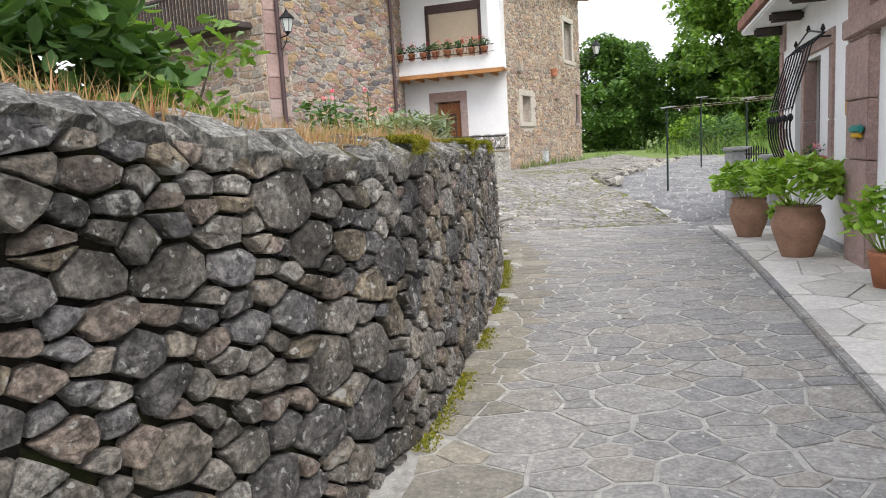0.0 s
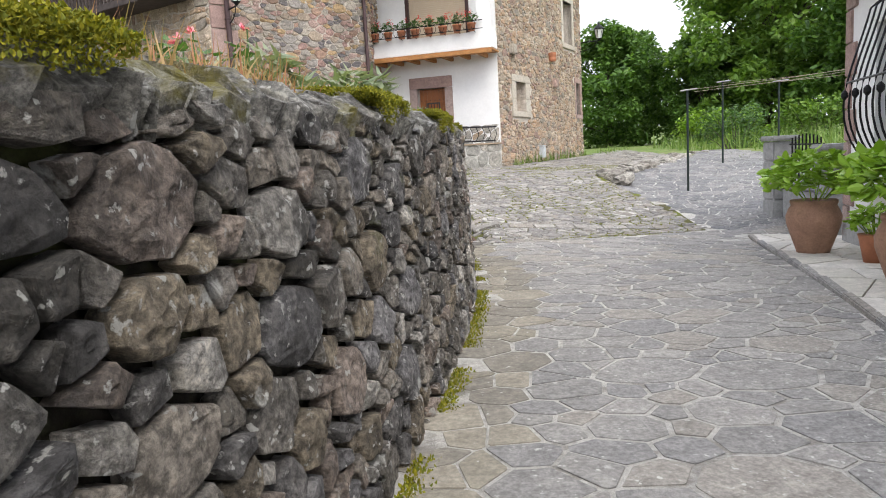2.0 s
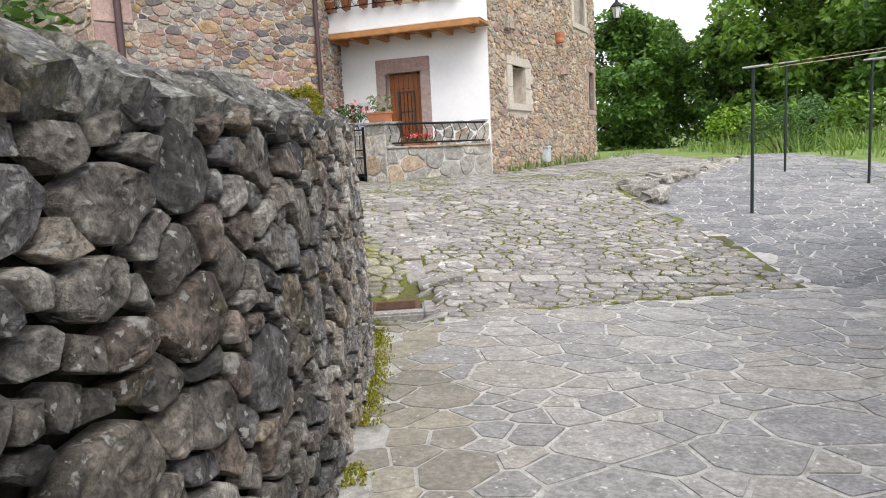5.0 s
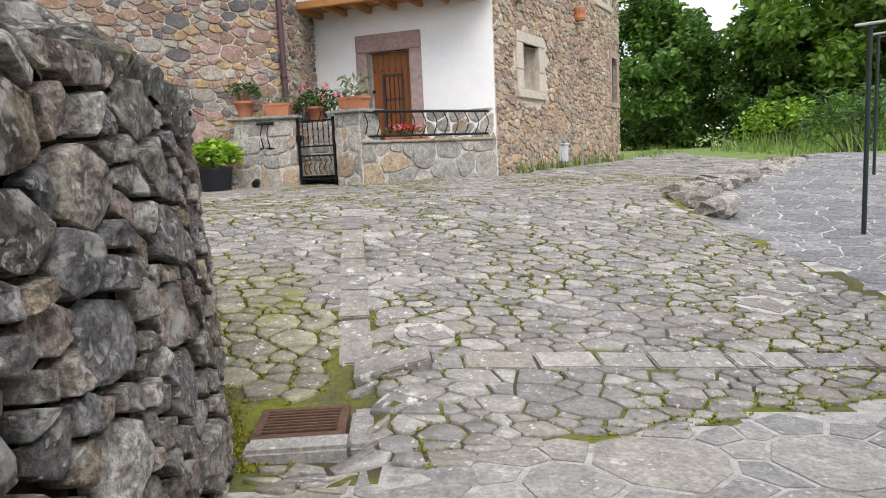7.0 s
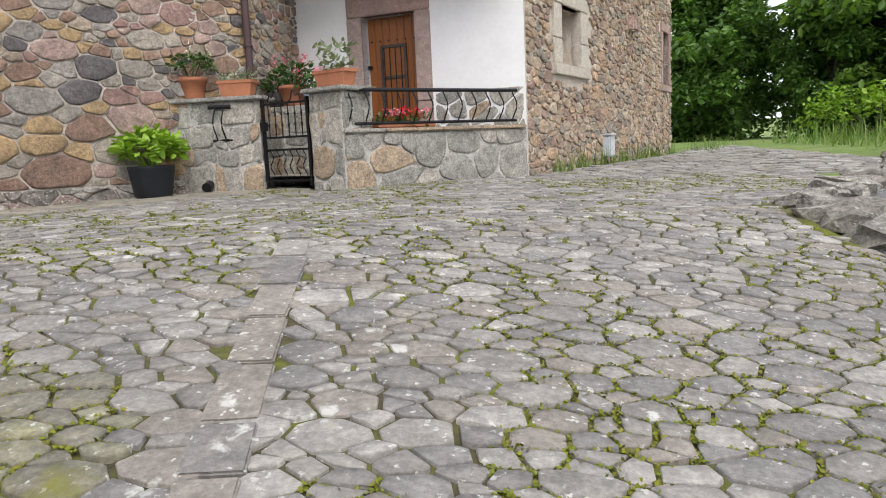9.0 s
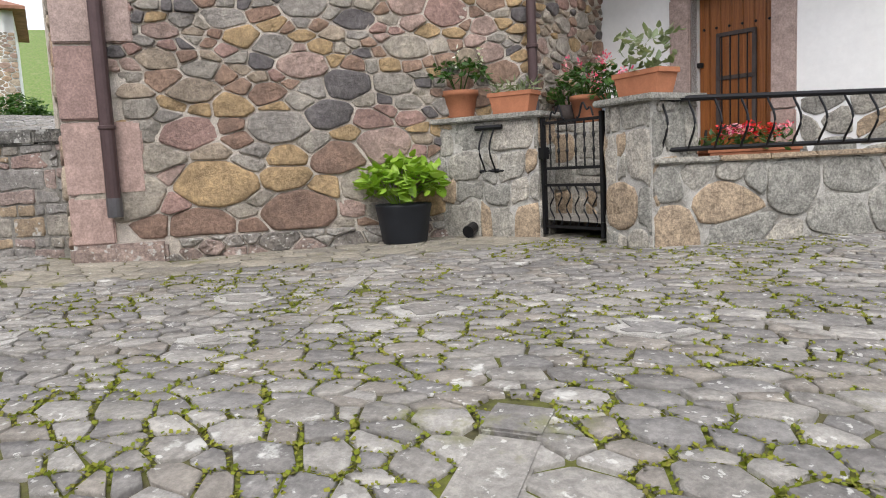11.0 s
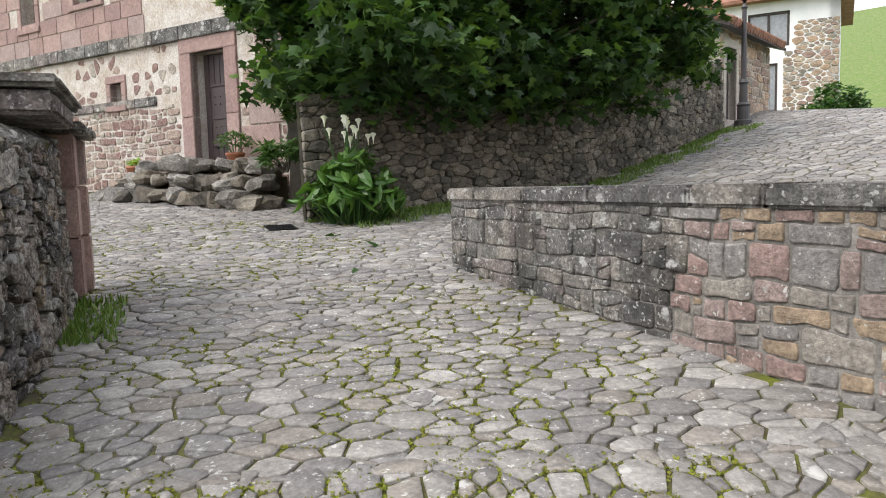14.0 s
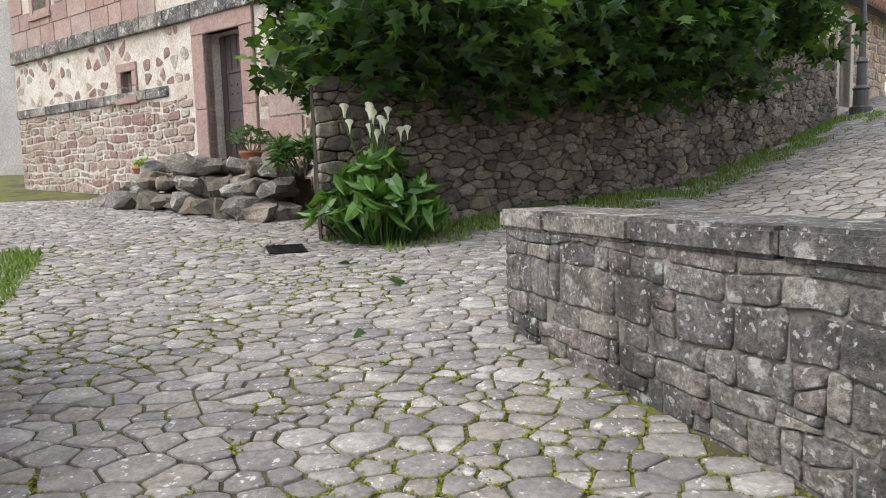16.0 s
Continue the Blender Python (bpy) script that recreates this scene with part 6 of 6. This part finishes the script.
bush("fern", -13.6, 14.5, 2.3, 0.55, 0.5, 0.3, 500, L_LONG, M_BUSH, "arching green fern on the rocks", (0.12, 0.26), "plant", 23)
ledge = empty("rockery", "rough boulder bank below the old house door", "rocks", kind="structure")
mf2 = WF.axes()
part("bank", box(6.3, 9.6, -0.55, 0.0, 1.3, 2.32, 0.12, mf2), M_EARTH, ledge)
rr = random.Random(19)
for i in range(46):
    u = 5.4 + 4.5 * i / 45 + rr.uniform(-.1, .1)
    k = i % 3
    x, y, _ = WF(u, 0, 0.6 + rr.uniform(-.08, .15) + 0.2 * (2 - k))
    g = ground(x, y)
    s = rr.uniform(.16, .3) + (0.08 if k == 0 else 0)
    z = g + (0.1, 0.42, 0.7)[k] * clamp((u - 5.0) / 1.6)
    rock(x, y, z, s * 1.5, s, s * rr.uniform(.6, .9), M_BORDER if rr.random() < .5 else M_RUB[0], ledge, rr, "boulder")

# ---- pots ----


def potted(name, x, y, z, prof, mat, label, fol, lmat, n, spread, height, size, template=L_OVAL, flowers=None, seed=1, nf=0):
    e = empty(name, label, "plant pot", Matrix.Translation((x, y, z)))
    part("pot", lathe(prof, 24), mat, e, smooth=True)
    rim_r, rim_z = prof[-1]
    part("soil", lathe([(rim_r * .3, rim_z - .04), (rim_r * .9, rim_z - .035)], 16), M_EARTH, e)
    rr = random.Random(seed)
    pts = []
    for _ in range(n):
        a, c = rr.uniform(0, 6.28), rr.uniform(-.35, 1)
        s_ = math.sqrt(max(0, 1 - c * c)) * spread * rr.uniform(.75, 1)
        pts.append((s_ * math.cos(a), s_ * math.sin(a), rim_z + height * .45 + c * height * .55 * rr.uniform(.8, 1)))
    leaves("foliage", pts, template, lmat, e, seed, 0.15, size)
    bm = bmesh.new()
    for q in pts[::max(1, n // 16)]:
        add_tube(bm, [(q[0] * .15, q[1] * .15, rim_z - .05), (q[0] * .8, q[1] * .8, q[2])], 0.006, 5)
    part("branchwork", bm, lmat, e)
    for i in range(nf):
        q = pts[rr.randrange(len(pts))]
        leaves("bloom", [(q[0] + rr.gauss(0, .018), q[1] + rr.gauss(0, .018), rim_z + height + rr.uniform(-.1, .06) + rr.gauss(0, .015)) for _ in range(16)], L_OVAL, flowers, e, seed + i, -.3, (0.03, 0.05))
    return e


URN = [(0.17, 0), (0.18, 0.03), (0.24, 0.2), (0.285, 0.34), (0.29, 0.42), (0.26, 0.5), (0.235, 0.54), (0.25, 0.57), (0.245, 0.6), (0.215, 0.6)]
gp_ = ground(4.4, 8.6) + 0.04
potted("flower_pot", 4.17, 8.2, gp_, URN, M_CLAY, "large weathered clay urn with lush lime-green hydrangea", 0, M_LIME, 620, 0.55, 0.58, (0.09, 0.18), seed=31)
potted("flower_pot", 4.72, 10.75, ground(4.72, 10.75) + 0.04, URN, M_CLAY, "large clay urn with hydrangea, standing in a saucer", 0, M_LIME, 560, 0.52, 0.56, (0.09, 0.17), seed=32)
potted("flower_pot", 4.78, 9.7, ground(4.78, 9.7) + 0.04, [(0.1, 0), (0.15, 0.25), (0.16, 0.28), (0.13, 0.28)], M_TERRA, "small terracotta pot with green plant", 0, M_LIME, 160, 0.22, 0.3, (0.08, 0.12), seed=33)
potted("flower_pot", 3.98, 6.2, ground(3.98, 6.2) + 0.04, [(0.12, 0), (0.17, 0.28), (0.18, 0.32), (0.15, 0.32)], M_TERRA, "terracotta pot with tall lime-green plant", 0, M_LIME, 260, 0.34, 0.65, (0.1, 0.17), seed=34)
potted("flower_pot", -2.05, 20.42, ground(-2.05, 20.42), [(0.19, 0), (0.2, 0.02), (0.245, 0.3), (0.255, 0.33), (0.25, 0.35), (0.22, 0.35)], M_PLASTIC, "black ribbed plastic pot with bright green hydrangea", 0, M_LIME, 330, 0.36, 0.42, (0.1, 0.17), seed=35)
TP = [(0.12, 0), (0.13, 0.02), (0.165, 0.2), (0.18, 0.205), (0.18, 0.25), (0.155, 0.25)]
potted("flower_pot", *PL(0.16, 1.91, -0.17)[:2], 1.912, TP, M_TERRA, "round terracotta pot with drooping fuchsia", 0, M_DEEP, 300, 0.28, 0.3, (0.05, 0.09), flowers=M_WHITEP, nf=5, seed=36)


def planter(m, w, label, lmat, n, h, size, template, flowers=None, nf=0, seed=1):
    """A tapered rectangular terracotta box."""
    e = empty("planter", label, "planter", m)
    bm = bmesh.new()
    rings = []
    for k, z in ((0.82, 0), (0.98, 0.15), (1.06, 0.155), (1.06, 0.19), (0.95, 0.19), (0.9, 0.15)):
        rings.append([bm.verts.new((sx * w / 2 * k, sy * 0.1 * k, z)) for sx, sy in ((-1, -1), (1, -1), (1, 1), (-1, 1))])
    for a, b in zip(rings, rings[1:]):
        for k in range(4):
            bm.faces.new((a[k], a[(k + 1) % 4], b[(k + 1) % 4], b[k]))
    bm.faces.new(rings[0][::-1])
    part("box", bm, M_TERRA, e)
    part("soil", box(-w * .44, w * .44, -.085, .085, .13, .16, 0), M_EARTH, e)
    rr = random.Random(seed)
    pts = [(rr.uniform(-.5, .5) * w, rr.uniform(-.12, .12), .17 + h * rr.random()) for _ in range(n)]
    leaves("foliage", pts, template, lmat, e, seed, 0.0, size, 0.4)
    for i in range(nf):
        x, y = rr.uniform(-.5, .5) * w, rr.uniform(-.13, .08)
        leaves("bloom", [(x + rr.gauss(0, .02), y + rr.gauss(0, .02), .2 + h * rr.uniform(.6, 1.1) + rr.gauss(0, .015)) for _ in range(18)], L_OVAL, flowers[i % len(flowers)], e, seed + i, -.3, (0.03, 0.05))
    return e


planter(PL.axes(0.72, 1.912, -0.15), 0.4, "terracotta planter box with low succulents on the wall", M_SAGE, 140, 0.1, (0.05, 0.1), L_LONG, seed=41)
planter(PR.axes(0.22, 1.922, -0.2), 0.46, "terracotta planter box with grey-green herb on the pier", M_SAGE, 120, 0.3, (0.06, 0.1), L_OVAL, seed=42)
for k, u in enumerate((0.3, 0.8, 1.15)):
    planter(PW.axes(u, 1.33, -0.42), 0.4, "flower box with red and pink geraniums behind the railing", M_DEEP, 80, 0.14, (0.05, 0.08), L_OVAL, (M_RED, M_PINKP), 6, seed=43 + k)
PB = Wall((-1.06, 21.62), (-0.25, 21.3))
inner = tagged(mesh("wall_porch_inner", *PB.slab(0.25, 0.6, 1.82), M_GREYMORTAR), "low pale stone wall behind the gate", "wall", kind="structure")
rr = random.Random(3)
lay(courses(rr, 0, PB.L, 0.7, 1.82, 0.3, 0.26, 0.4), PB, rr, M_VENEER, inner, lambda u, v: u, "veneer_stone", 0.012, 0.015)
potted("flower_pot", *PB(0.35, 0, -0.12)[:2], 1.822, TP, M_TERRA, "terracotta pot with pink-red geranium", 0, M_DEEP, 170, 0.26, 0.32, (0.06, 0.1), flowers=M_PINKP, nf=6, seed=51)
potted("flower_pot", *PB(0.62, 0, -0.12)[:2], 1.822, [(0.07, 0), (0.11, 0.14), (0.12, 0.16), (0.1, 0.16)], plain("blue_white_glaze", (0.5, 0.58, 0.7), 0.2, var=0.4, scale=25), "blue and white glazed pot with pale pink flowers", 0, M_DEEP, 110, 0.2, 0.22, (0.06, 0.09), flowers=M_PINKP, nf=5, seed=52)
potted("flower_pot", *PB(0.1, 0, -0.12)[:2], 1.822, [(0.1, 0), (0.14, 0.18), (0.12, 0.18)], M_DARKWOOD, "dark wooden tub with trailing greenery", 0, M_BUSH, 120, 0.22, 0.2, (0.05, 0.09), seed=53)
for i in range(8):
    x, y, z = mB @ Vector((0.28 + i * 0.38, -0.86, 4.285))
    potted("flower_pot", x, y, z, [(0.08, 0), (0.11, 0.16), (0.12, 0.165), (0.12, 0.2), (0.1, 0.2)], M_TERRA, "terracotta pot with red geranium on the balcony rail", 0, M_DEEP, 60, 0.17, 0.26, (0.06, 0.1), flowers=M_RED, nf=3 if i not in (2, 3) else 1, seed=60 + i)
planter(WR.axes(2.9, 0.955, 0.12), 0.5, "terracotta window box with a pink flower", M_DEEP, 40, 0.14, (0.05, 0.08), L_OVAL, (M_PINKP,), 1, seed=71)
for (u, dep, s) in ((8.6, 0.4, 0.9), (5.9, 0.6, 1.0)):
    x, y, _ = WF(u, 0, dep)
    z = 2.42 if u > 7 else ground(x, y) + 0.4
    potted("flower_pot", x, y, z, TP, M_TERRA, "terracotta pot with bushy green plant on the rocks", 0, M_BUSH if u > 7 else M_LIME, 260 if u > 7 else 50, 0.34 if u > 7 else 0.15, 0.4 if u > 7 else .15, (0.06, 0.1), seed=int(u * 10))

# ---- lamps ----
M_GLASS = plain("milky_lantern_glass", (0.6, 0.62, 0.6), 0.25, var=0.05, bstr=0)


def lantern(e, x, y, z):
    part("glass", lathe([(0.09, 0), (0.16, 0.3), (0.16, 0.31)], 6, at=(x, y, z)), M_GLASS, e, "milky glass panes")
    for k in range(6):
        a = k * math.pi / 3
        part("rib", tube([(x + .095 * math.cos(a), y + .095 * math.sin(a), z), (x + .166 * math.cos(a), y + .166 * math.sin(a), z + .31)], 0.009, 5), M_IRON, e)
    part("hood", lathe([(0.19, 0.31), (0.2, 0.33), (0.1, 0.44), (0.05, 0.47), (0.05, 0.5), (0.02, 0.54), (0.01, 0.58)], 12, at=(x, y, z)), M_IRON, e)
    part("base", lathe([(0.03, -0.08), (0.05, -0.04), (0.1, 0.0)], 8, at=(x, y, z)), M_IRON, e)


for wall, u, z, out, lab in ((WA, 0.38, 4.75, 0.55, "black iron wall lantern on a scrolled bracket"), (WC, 7.95, 5.0, 0.7, "black iron wall lantern at the house corner")):
    e = empty("wall_lantern", lab, "lantern")
    x, y, _ = wall(u + (0.0 if wall is WA else 0.1), 0, out)
    lantern(e, x, y, z)
    part("bracket", tube([wall(u, z - .1, 0), wall(u, z - .09, out * .6), (x, y, z - .08)], 0.018, 6), M_IRON, e)
    part("scroll", tube([wall(u, z - .1 - .3 * math.cos(k / 10 * 1.6), out * math.sin(k / 10 * 1.57) * .9) for k in range(11)], 0.013, 6), M_IRON, e)
lp = empty("street_lamp", "fluted grey cast-iron street lamp with glass lantern", "street lamp")
lx, ly = -20.95, 25.78
lz = ground(lx, ly)
part("post", lathe([(0.24, -0.1), (0.24, 0.12), (0.17, 0.16), (0.16, 0.5), (0.19, 0.55), (0.11, 0.62), (0.1, 1.1), (0.13, 1.15), (0.075, 1.25), (0.06, 3.1), (0.09, 3.15), (0.04, 3.25)], 14, at=(lx, ly, lz)), plain("grey_cast_iron", (0.09, 0.085, 0.085), 0.5, 0.4), lp)
lantern(lp, lx, ly, lz + 3.35)

# shed and far house up the lane
shed = empty("shed", "small stone shed with clay tile roof beside the lane", "shed")
SW = Wall((-20.95, 25.1), (-24.4, 28.3))
sz = 3.55
sm = mesh("wall_front", *SW.slab(0.35, 1.5, sz + 2.45, [(0.5, 1.35, sz, sz + 2.0)]), M_MORTAR, shed)
rr = random.Random(8)
lay(keep(courses(rr, 0, SW.L, 2.6, sz + 2.45, 0.34, 0.22, 0.4), outside([(0.25, 1.6, 0, sz + 2.3)])), SW, rr, M_CWALL, sm, lambda u, v: u, "stone", 0.02, 0.03, limit=120, bulk="stonework")
mesh("wall_side", *Wall((-23.3, 22.7), (-20.95, 25.1)).slab(0.35, 1.5, sz + 2.45), M_MORTAR, shed)
sd = empty("door_3", "dark shed door in pale stone frame", "door", kind="structure")
surround(SW, 0.5, 1.35, sz, sz + 2.0, 0.24, 0.26, 0.03, M_PALE, sd, False)
part("plank", box(0.5, 1.35, 0.2, 0.25, sz, sz + 2.0, 0, SW.axes()), M_OLDDOOR, sd)
for i in range(22):
    u = -0.3 + i * 0.24
    pts = [SW(u, sz + 2.5, 0.45), SW(u, sz + 3.1, -1.2), SW(u, sz + 3.7, -2.8)]
    part("roof_tile", tube(pts, 0.12, 8), M_TILE, shed)
mesh("roof", [SW(-0.4, sz + 2.45, 0.4), SW(5.1, sz + 2.45, 0.4), SW(5.1, sz + 3.6, -2.8), SW(-.4, sz + 3.6, -2.8), SW(-0.4, sz + 2.36, 0.4), SW(5.1, sz + 2.36, 0.4), SW(5.1, sz + 3.5, -2.8), SW(-.4, sz + 3.5, -2.8)], [(0, 1, 2, 3), (7, 6, 5, 4), (0, 4, 5, 1), (1, 5, 6, 2), (2, 6, 7, 3), (3, 7, 4, 0)], M_DARKWOOD, shed)
fh = empty("house", "village house with white upper storey and stone ground floor", "house")
FW = Wall((-35.2, 28.6), (-31.2, 34.9))
fz = 4.7
holes_h = [(3.87, 5.55, 7.5, 9.0), (4.3, 5.1, fz, 6.8)]
fwm = mesh("wall_front", *FW.slab(0.4, fz - 1, fz + 4.75, holes_h), M_WHITE, fh)
rr = random.Random(12)
lay(keep(mixed_stones(rr, 5.3, FW.L, fz - .5, 8.5, 0.2, 0.5, 1.7), lambda u, z: u > 5.75 or z < 7.2), FW, rr, M_CWALL, fwm, lambda u, v: u, "stone", 0.02, 0.03, limit=0, bulk="stonework")
for hx in holes_h:
    w_ = empty("window_7", "dark framed window with net curtain", "window", kind="structure")
    part("pane", box(hx[0], hx[1], 0.12, 0.15, hx[2], hx[3], 0, FW.axes()), plain("curtained_glass", (0.35, 0.36, 0.38), 0.2, var=0.2), w_)
    for a, b, c, d in ((hx[0], hx[0] + .1, hx[2], hx[3]), (hx[1] - .1, hx[1], hx[2], hx[3]), (hx[0], hx[1], hx[3] - .1, hx[3]), (hx[0], hx[1], hx[2], hx[2] + .1), ((hx[0] + hx[1]) / 2 - .05, (hx[0] + hx[1]) / 2 + .05, hx[2], hx[3])):
        part("window_frame", box(a, b, 0.05, 0.13, c, d, 0.01, FW.axes()), M_DARKWOOD, w_)
polygon_roof("roof", [(-35.2, 28.6), (-31.2, 34.9), (-37.5, 38.9), (-41.5, 32.6)], fz + 4.75, 1.14, 2.0, M_TILE, fh)
mesh("wall_side", *Wall((-31.2, 34.9), (-37.5, 38.9)).slab(0.4, fz - 1, fz + 4.75), M_WHITE, fh)
mesh("wall_side", *Wall((-41.5, 32.6), (-35.2, 28.6)).slab(0.4, fz - 1, fz + 4.75), M_WHITE, fh)
bush("shrub", -29.9, 33.9, ground(-29.9, 33.9), 1.1, 1.6, 0.8, 1500, L_OVAL, M_DEEP, "dark green shrub before the village house", (0.14, 0.24), seed=81)
nb = empty("house", "tall plain rendered neighbouring house", "house")
part("wall_front", box(-32, -25.5, -3.0, 4.5, 1.0, 11.0, 0.02), mottle("grey_render", (0.42, 0.40, 0.38), (0.52, 0.50, 0.47), 1.5), nb)

# timber balcony on the house's west side
bw = empty("balcony", "dark stained timber balcony on the house side", "balcony")
mw = WW.axes()
WL = WW.L
part("deck", box(WL - 6.4, WL - 0.4, -0.8, 0.0, 4.95, 5.1, 0.01, mw), M_DARKWOOD, bw)
part("rail", box(WL - 6.4, WL - 0.4, -0.8, -0.72, 5.95, 6.03, 0.01, mw), M_DARKWOOD, bw)
for i in range(41):
    a = WL - 6.4 + i * 0.148
    part("baluster", box(a, a + 0.06, -0.79, -0.73, 5.1, 5.95, 0.008, mw), M_DARKWOOD, bw)

# ---- small things on the ground ----
gr_ = empty("drain_grate", "rusty slotted drain grate set in stone", "drain")
gz0 = ground(0.775, 13.06)
mgr = pose(0.775, 13.06, gz0 + 0.01, 3, 0, 4) @ Matrix.Scale(0.88, 4)
M_RUST = plain("rusty_iron", (0.13, 0.075, 0.05), 0.8, 0.3, var=0.3, scale=20)
for i in range(7):
    part("grate_bar", box(-.19, .19, -.12 + i * .037, -.12 + i * .037 + .02, 0.0, .02, 0.003, mgr), M_RUST, gr_)
for a, b, c, d in ((-.24, -.19, -.16, .16), (.19, .24, -.16, .16), (-.24, .24, -.19, -.14), (-.24, .24, .14, .19)):
    part("grate_frame", box(a, b, c, d, -.02, .016, 0.004, mgr), M_RUST, gr_)
for a, b, c, d in ((-.24, .28, -.36, -.2), (.26, .4, -.36, .1)):
    part("edge_stone", box(a, b, c, d, -.08, .03, 0.02, mgr), M_SLAB[0], gr_)
for x, y, rz in ((-11.7, 14.7, 20), (-15.2, 12.4, 30)):
    e = empty("drain_grate", "dark iron street drain cover among cobbles", "drain")
    m = pose(x, y, ground(x, y) + 0.012, 0, 4, rz)
    for i in range(8):
        part("grate_bar", box(-.28 + i * .07, -.28 + i * .07 + .04, -.2, .2, 0, .015, 0.003, m), M_IRON, e)
rr = random.Random(55)
for x, y in ((-10.1, 16.1), (-8.6, 15.9), (-10.9, 15.4)):
    e = leaves("fallen_leaf", [(x, y, ground(x, y) + 0.02)], L_FIG, M_FIG, None, int(-x * 7), 0.0, (0.25, 0.26))
    tagged(e, "fallen green fig leaf on the cobbles", "leaf", group="fallen leaves")
def blot(x, y, r, lift, seed, n=13):
    """A flat irregular piece lying on the ground."""
    V = [(x + r * .55 * (1 + .8 * noise.noise((k * 1.3, seed, y))) * math.cos(k / n * 6.283), y + r * .42 * (1 + .8 * noise.noise((k * 1.7, y, seed))) * math.sin(k / n * 6.283)) for k in range(n)]
    V = [(a, b, ground(a, b) + lift) for a, b in V] + [(a, b, ground(a, b) - .02) for a, b in V]
    return V, [tuple(range(n))] + [(k, n + k, n + (k + 1) % n, (k + 1) % n) for k in range(n)]


for x, y, r_ in ((1.32, 13.85, .34), (3.6, 14.7, .42), (3.95, 15.1, .34), (-1.72, 18.06, .34), (-.5, 18.1, .38), (-2.35, 16.94, .36), (-1.2, 17.3, .22), (.6, 18.0, .34), (-3.9, 15.6, .3), (-5.4, 16.5, .25)):
    e = empty("cement_patch", "pale cement repair round a stone in the street", "patch", kind="structure")
    mesh("cement", *blot(x, y, r_, 0.017, x), M_GREYMORTAR, e)
    mesh("stone", *blot(x + .01, y, r_ * 0.68, 0.022, x + 5), M_COB[0], e)
ub_ = empty("utility_box", "small pale plastic utility box at the wall foot", "box")
part("body", box(3.05, 3.3, -0.16, 0.0, 0.95, 1.3, 0.02, WC.axes()), plain("pale_plastic", (0.55, 0.58, 0.6), 0.5), ub_)
part("lid", box(3.03, 3.32, -0.18, 0.0, 1.3, 1.33, 0.01, WC.axes()), plain("pale_lid", (0.6, 0.62, 0.64), 0.5), ub_)
mb_ = empty("meter_box", "pale grey electricity meter box on the white wall", "box")
part("body", box(0.36, 0.66, -0.04, 0.0, 2.2, 2.48, 0.01, mB), plain("pale_grey_plastic", (0.6, 0.62, 0.62), 0.4), mb_)
for a in (0.42, 0.54):
    part("dial_window", box(a, a + .08, -.046, -.03, 2.3, 2.4, 0.004, mB), plain("smoked_pane", (0.08, 0.09, 0.1), 0.2), mb_)

# distant wooded and grassy hills all round
V, F = [], []
NA = 96
for k in range(NA):
    a = 2 * math.pi * k / NA
    hgt = 8 + 8 * noise.noise((math.cos(a) * 2.2, math.sin(a) * 2.2, 0.3)) + 52 * smooth(0.9, 0.985, math.cos(a - 2.58))
    for d, f_ in ((120, -0.05), (190, 0.45), (300, 1.0), (520, 0.9)):
        V.append((d * math.cos(a), d * math.sin(a), hgt * f_ * d / 300))
for k in range(NA):
    for j in range(3):
        a, b = 4 * k + j, 4 * ((k + 1) % NA) + j
        F.append((a, a + 1, b + 1, b))
tagged(mesh("backdrop", V, F, M_TURF, None, True), "distant green hills round the village", "hills", kind="structure")
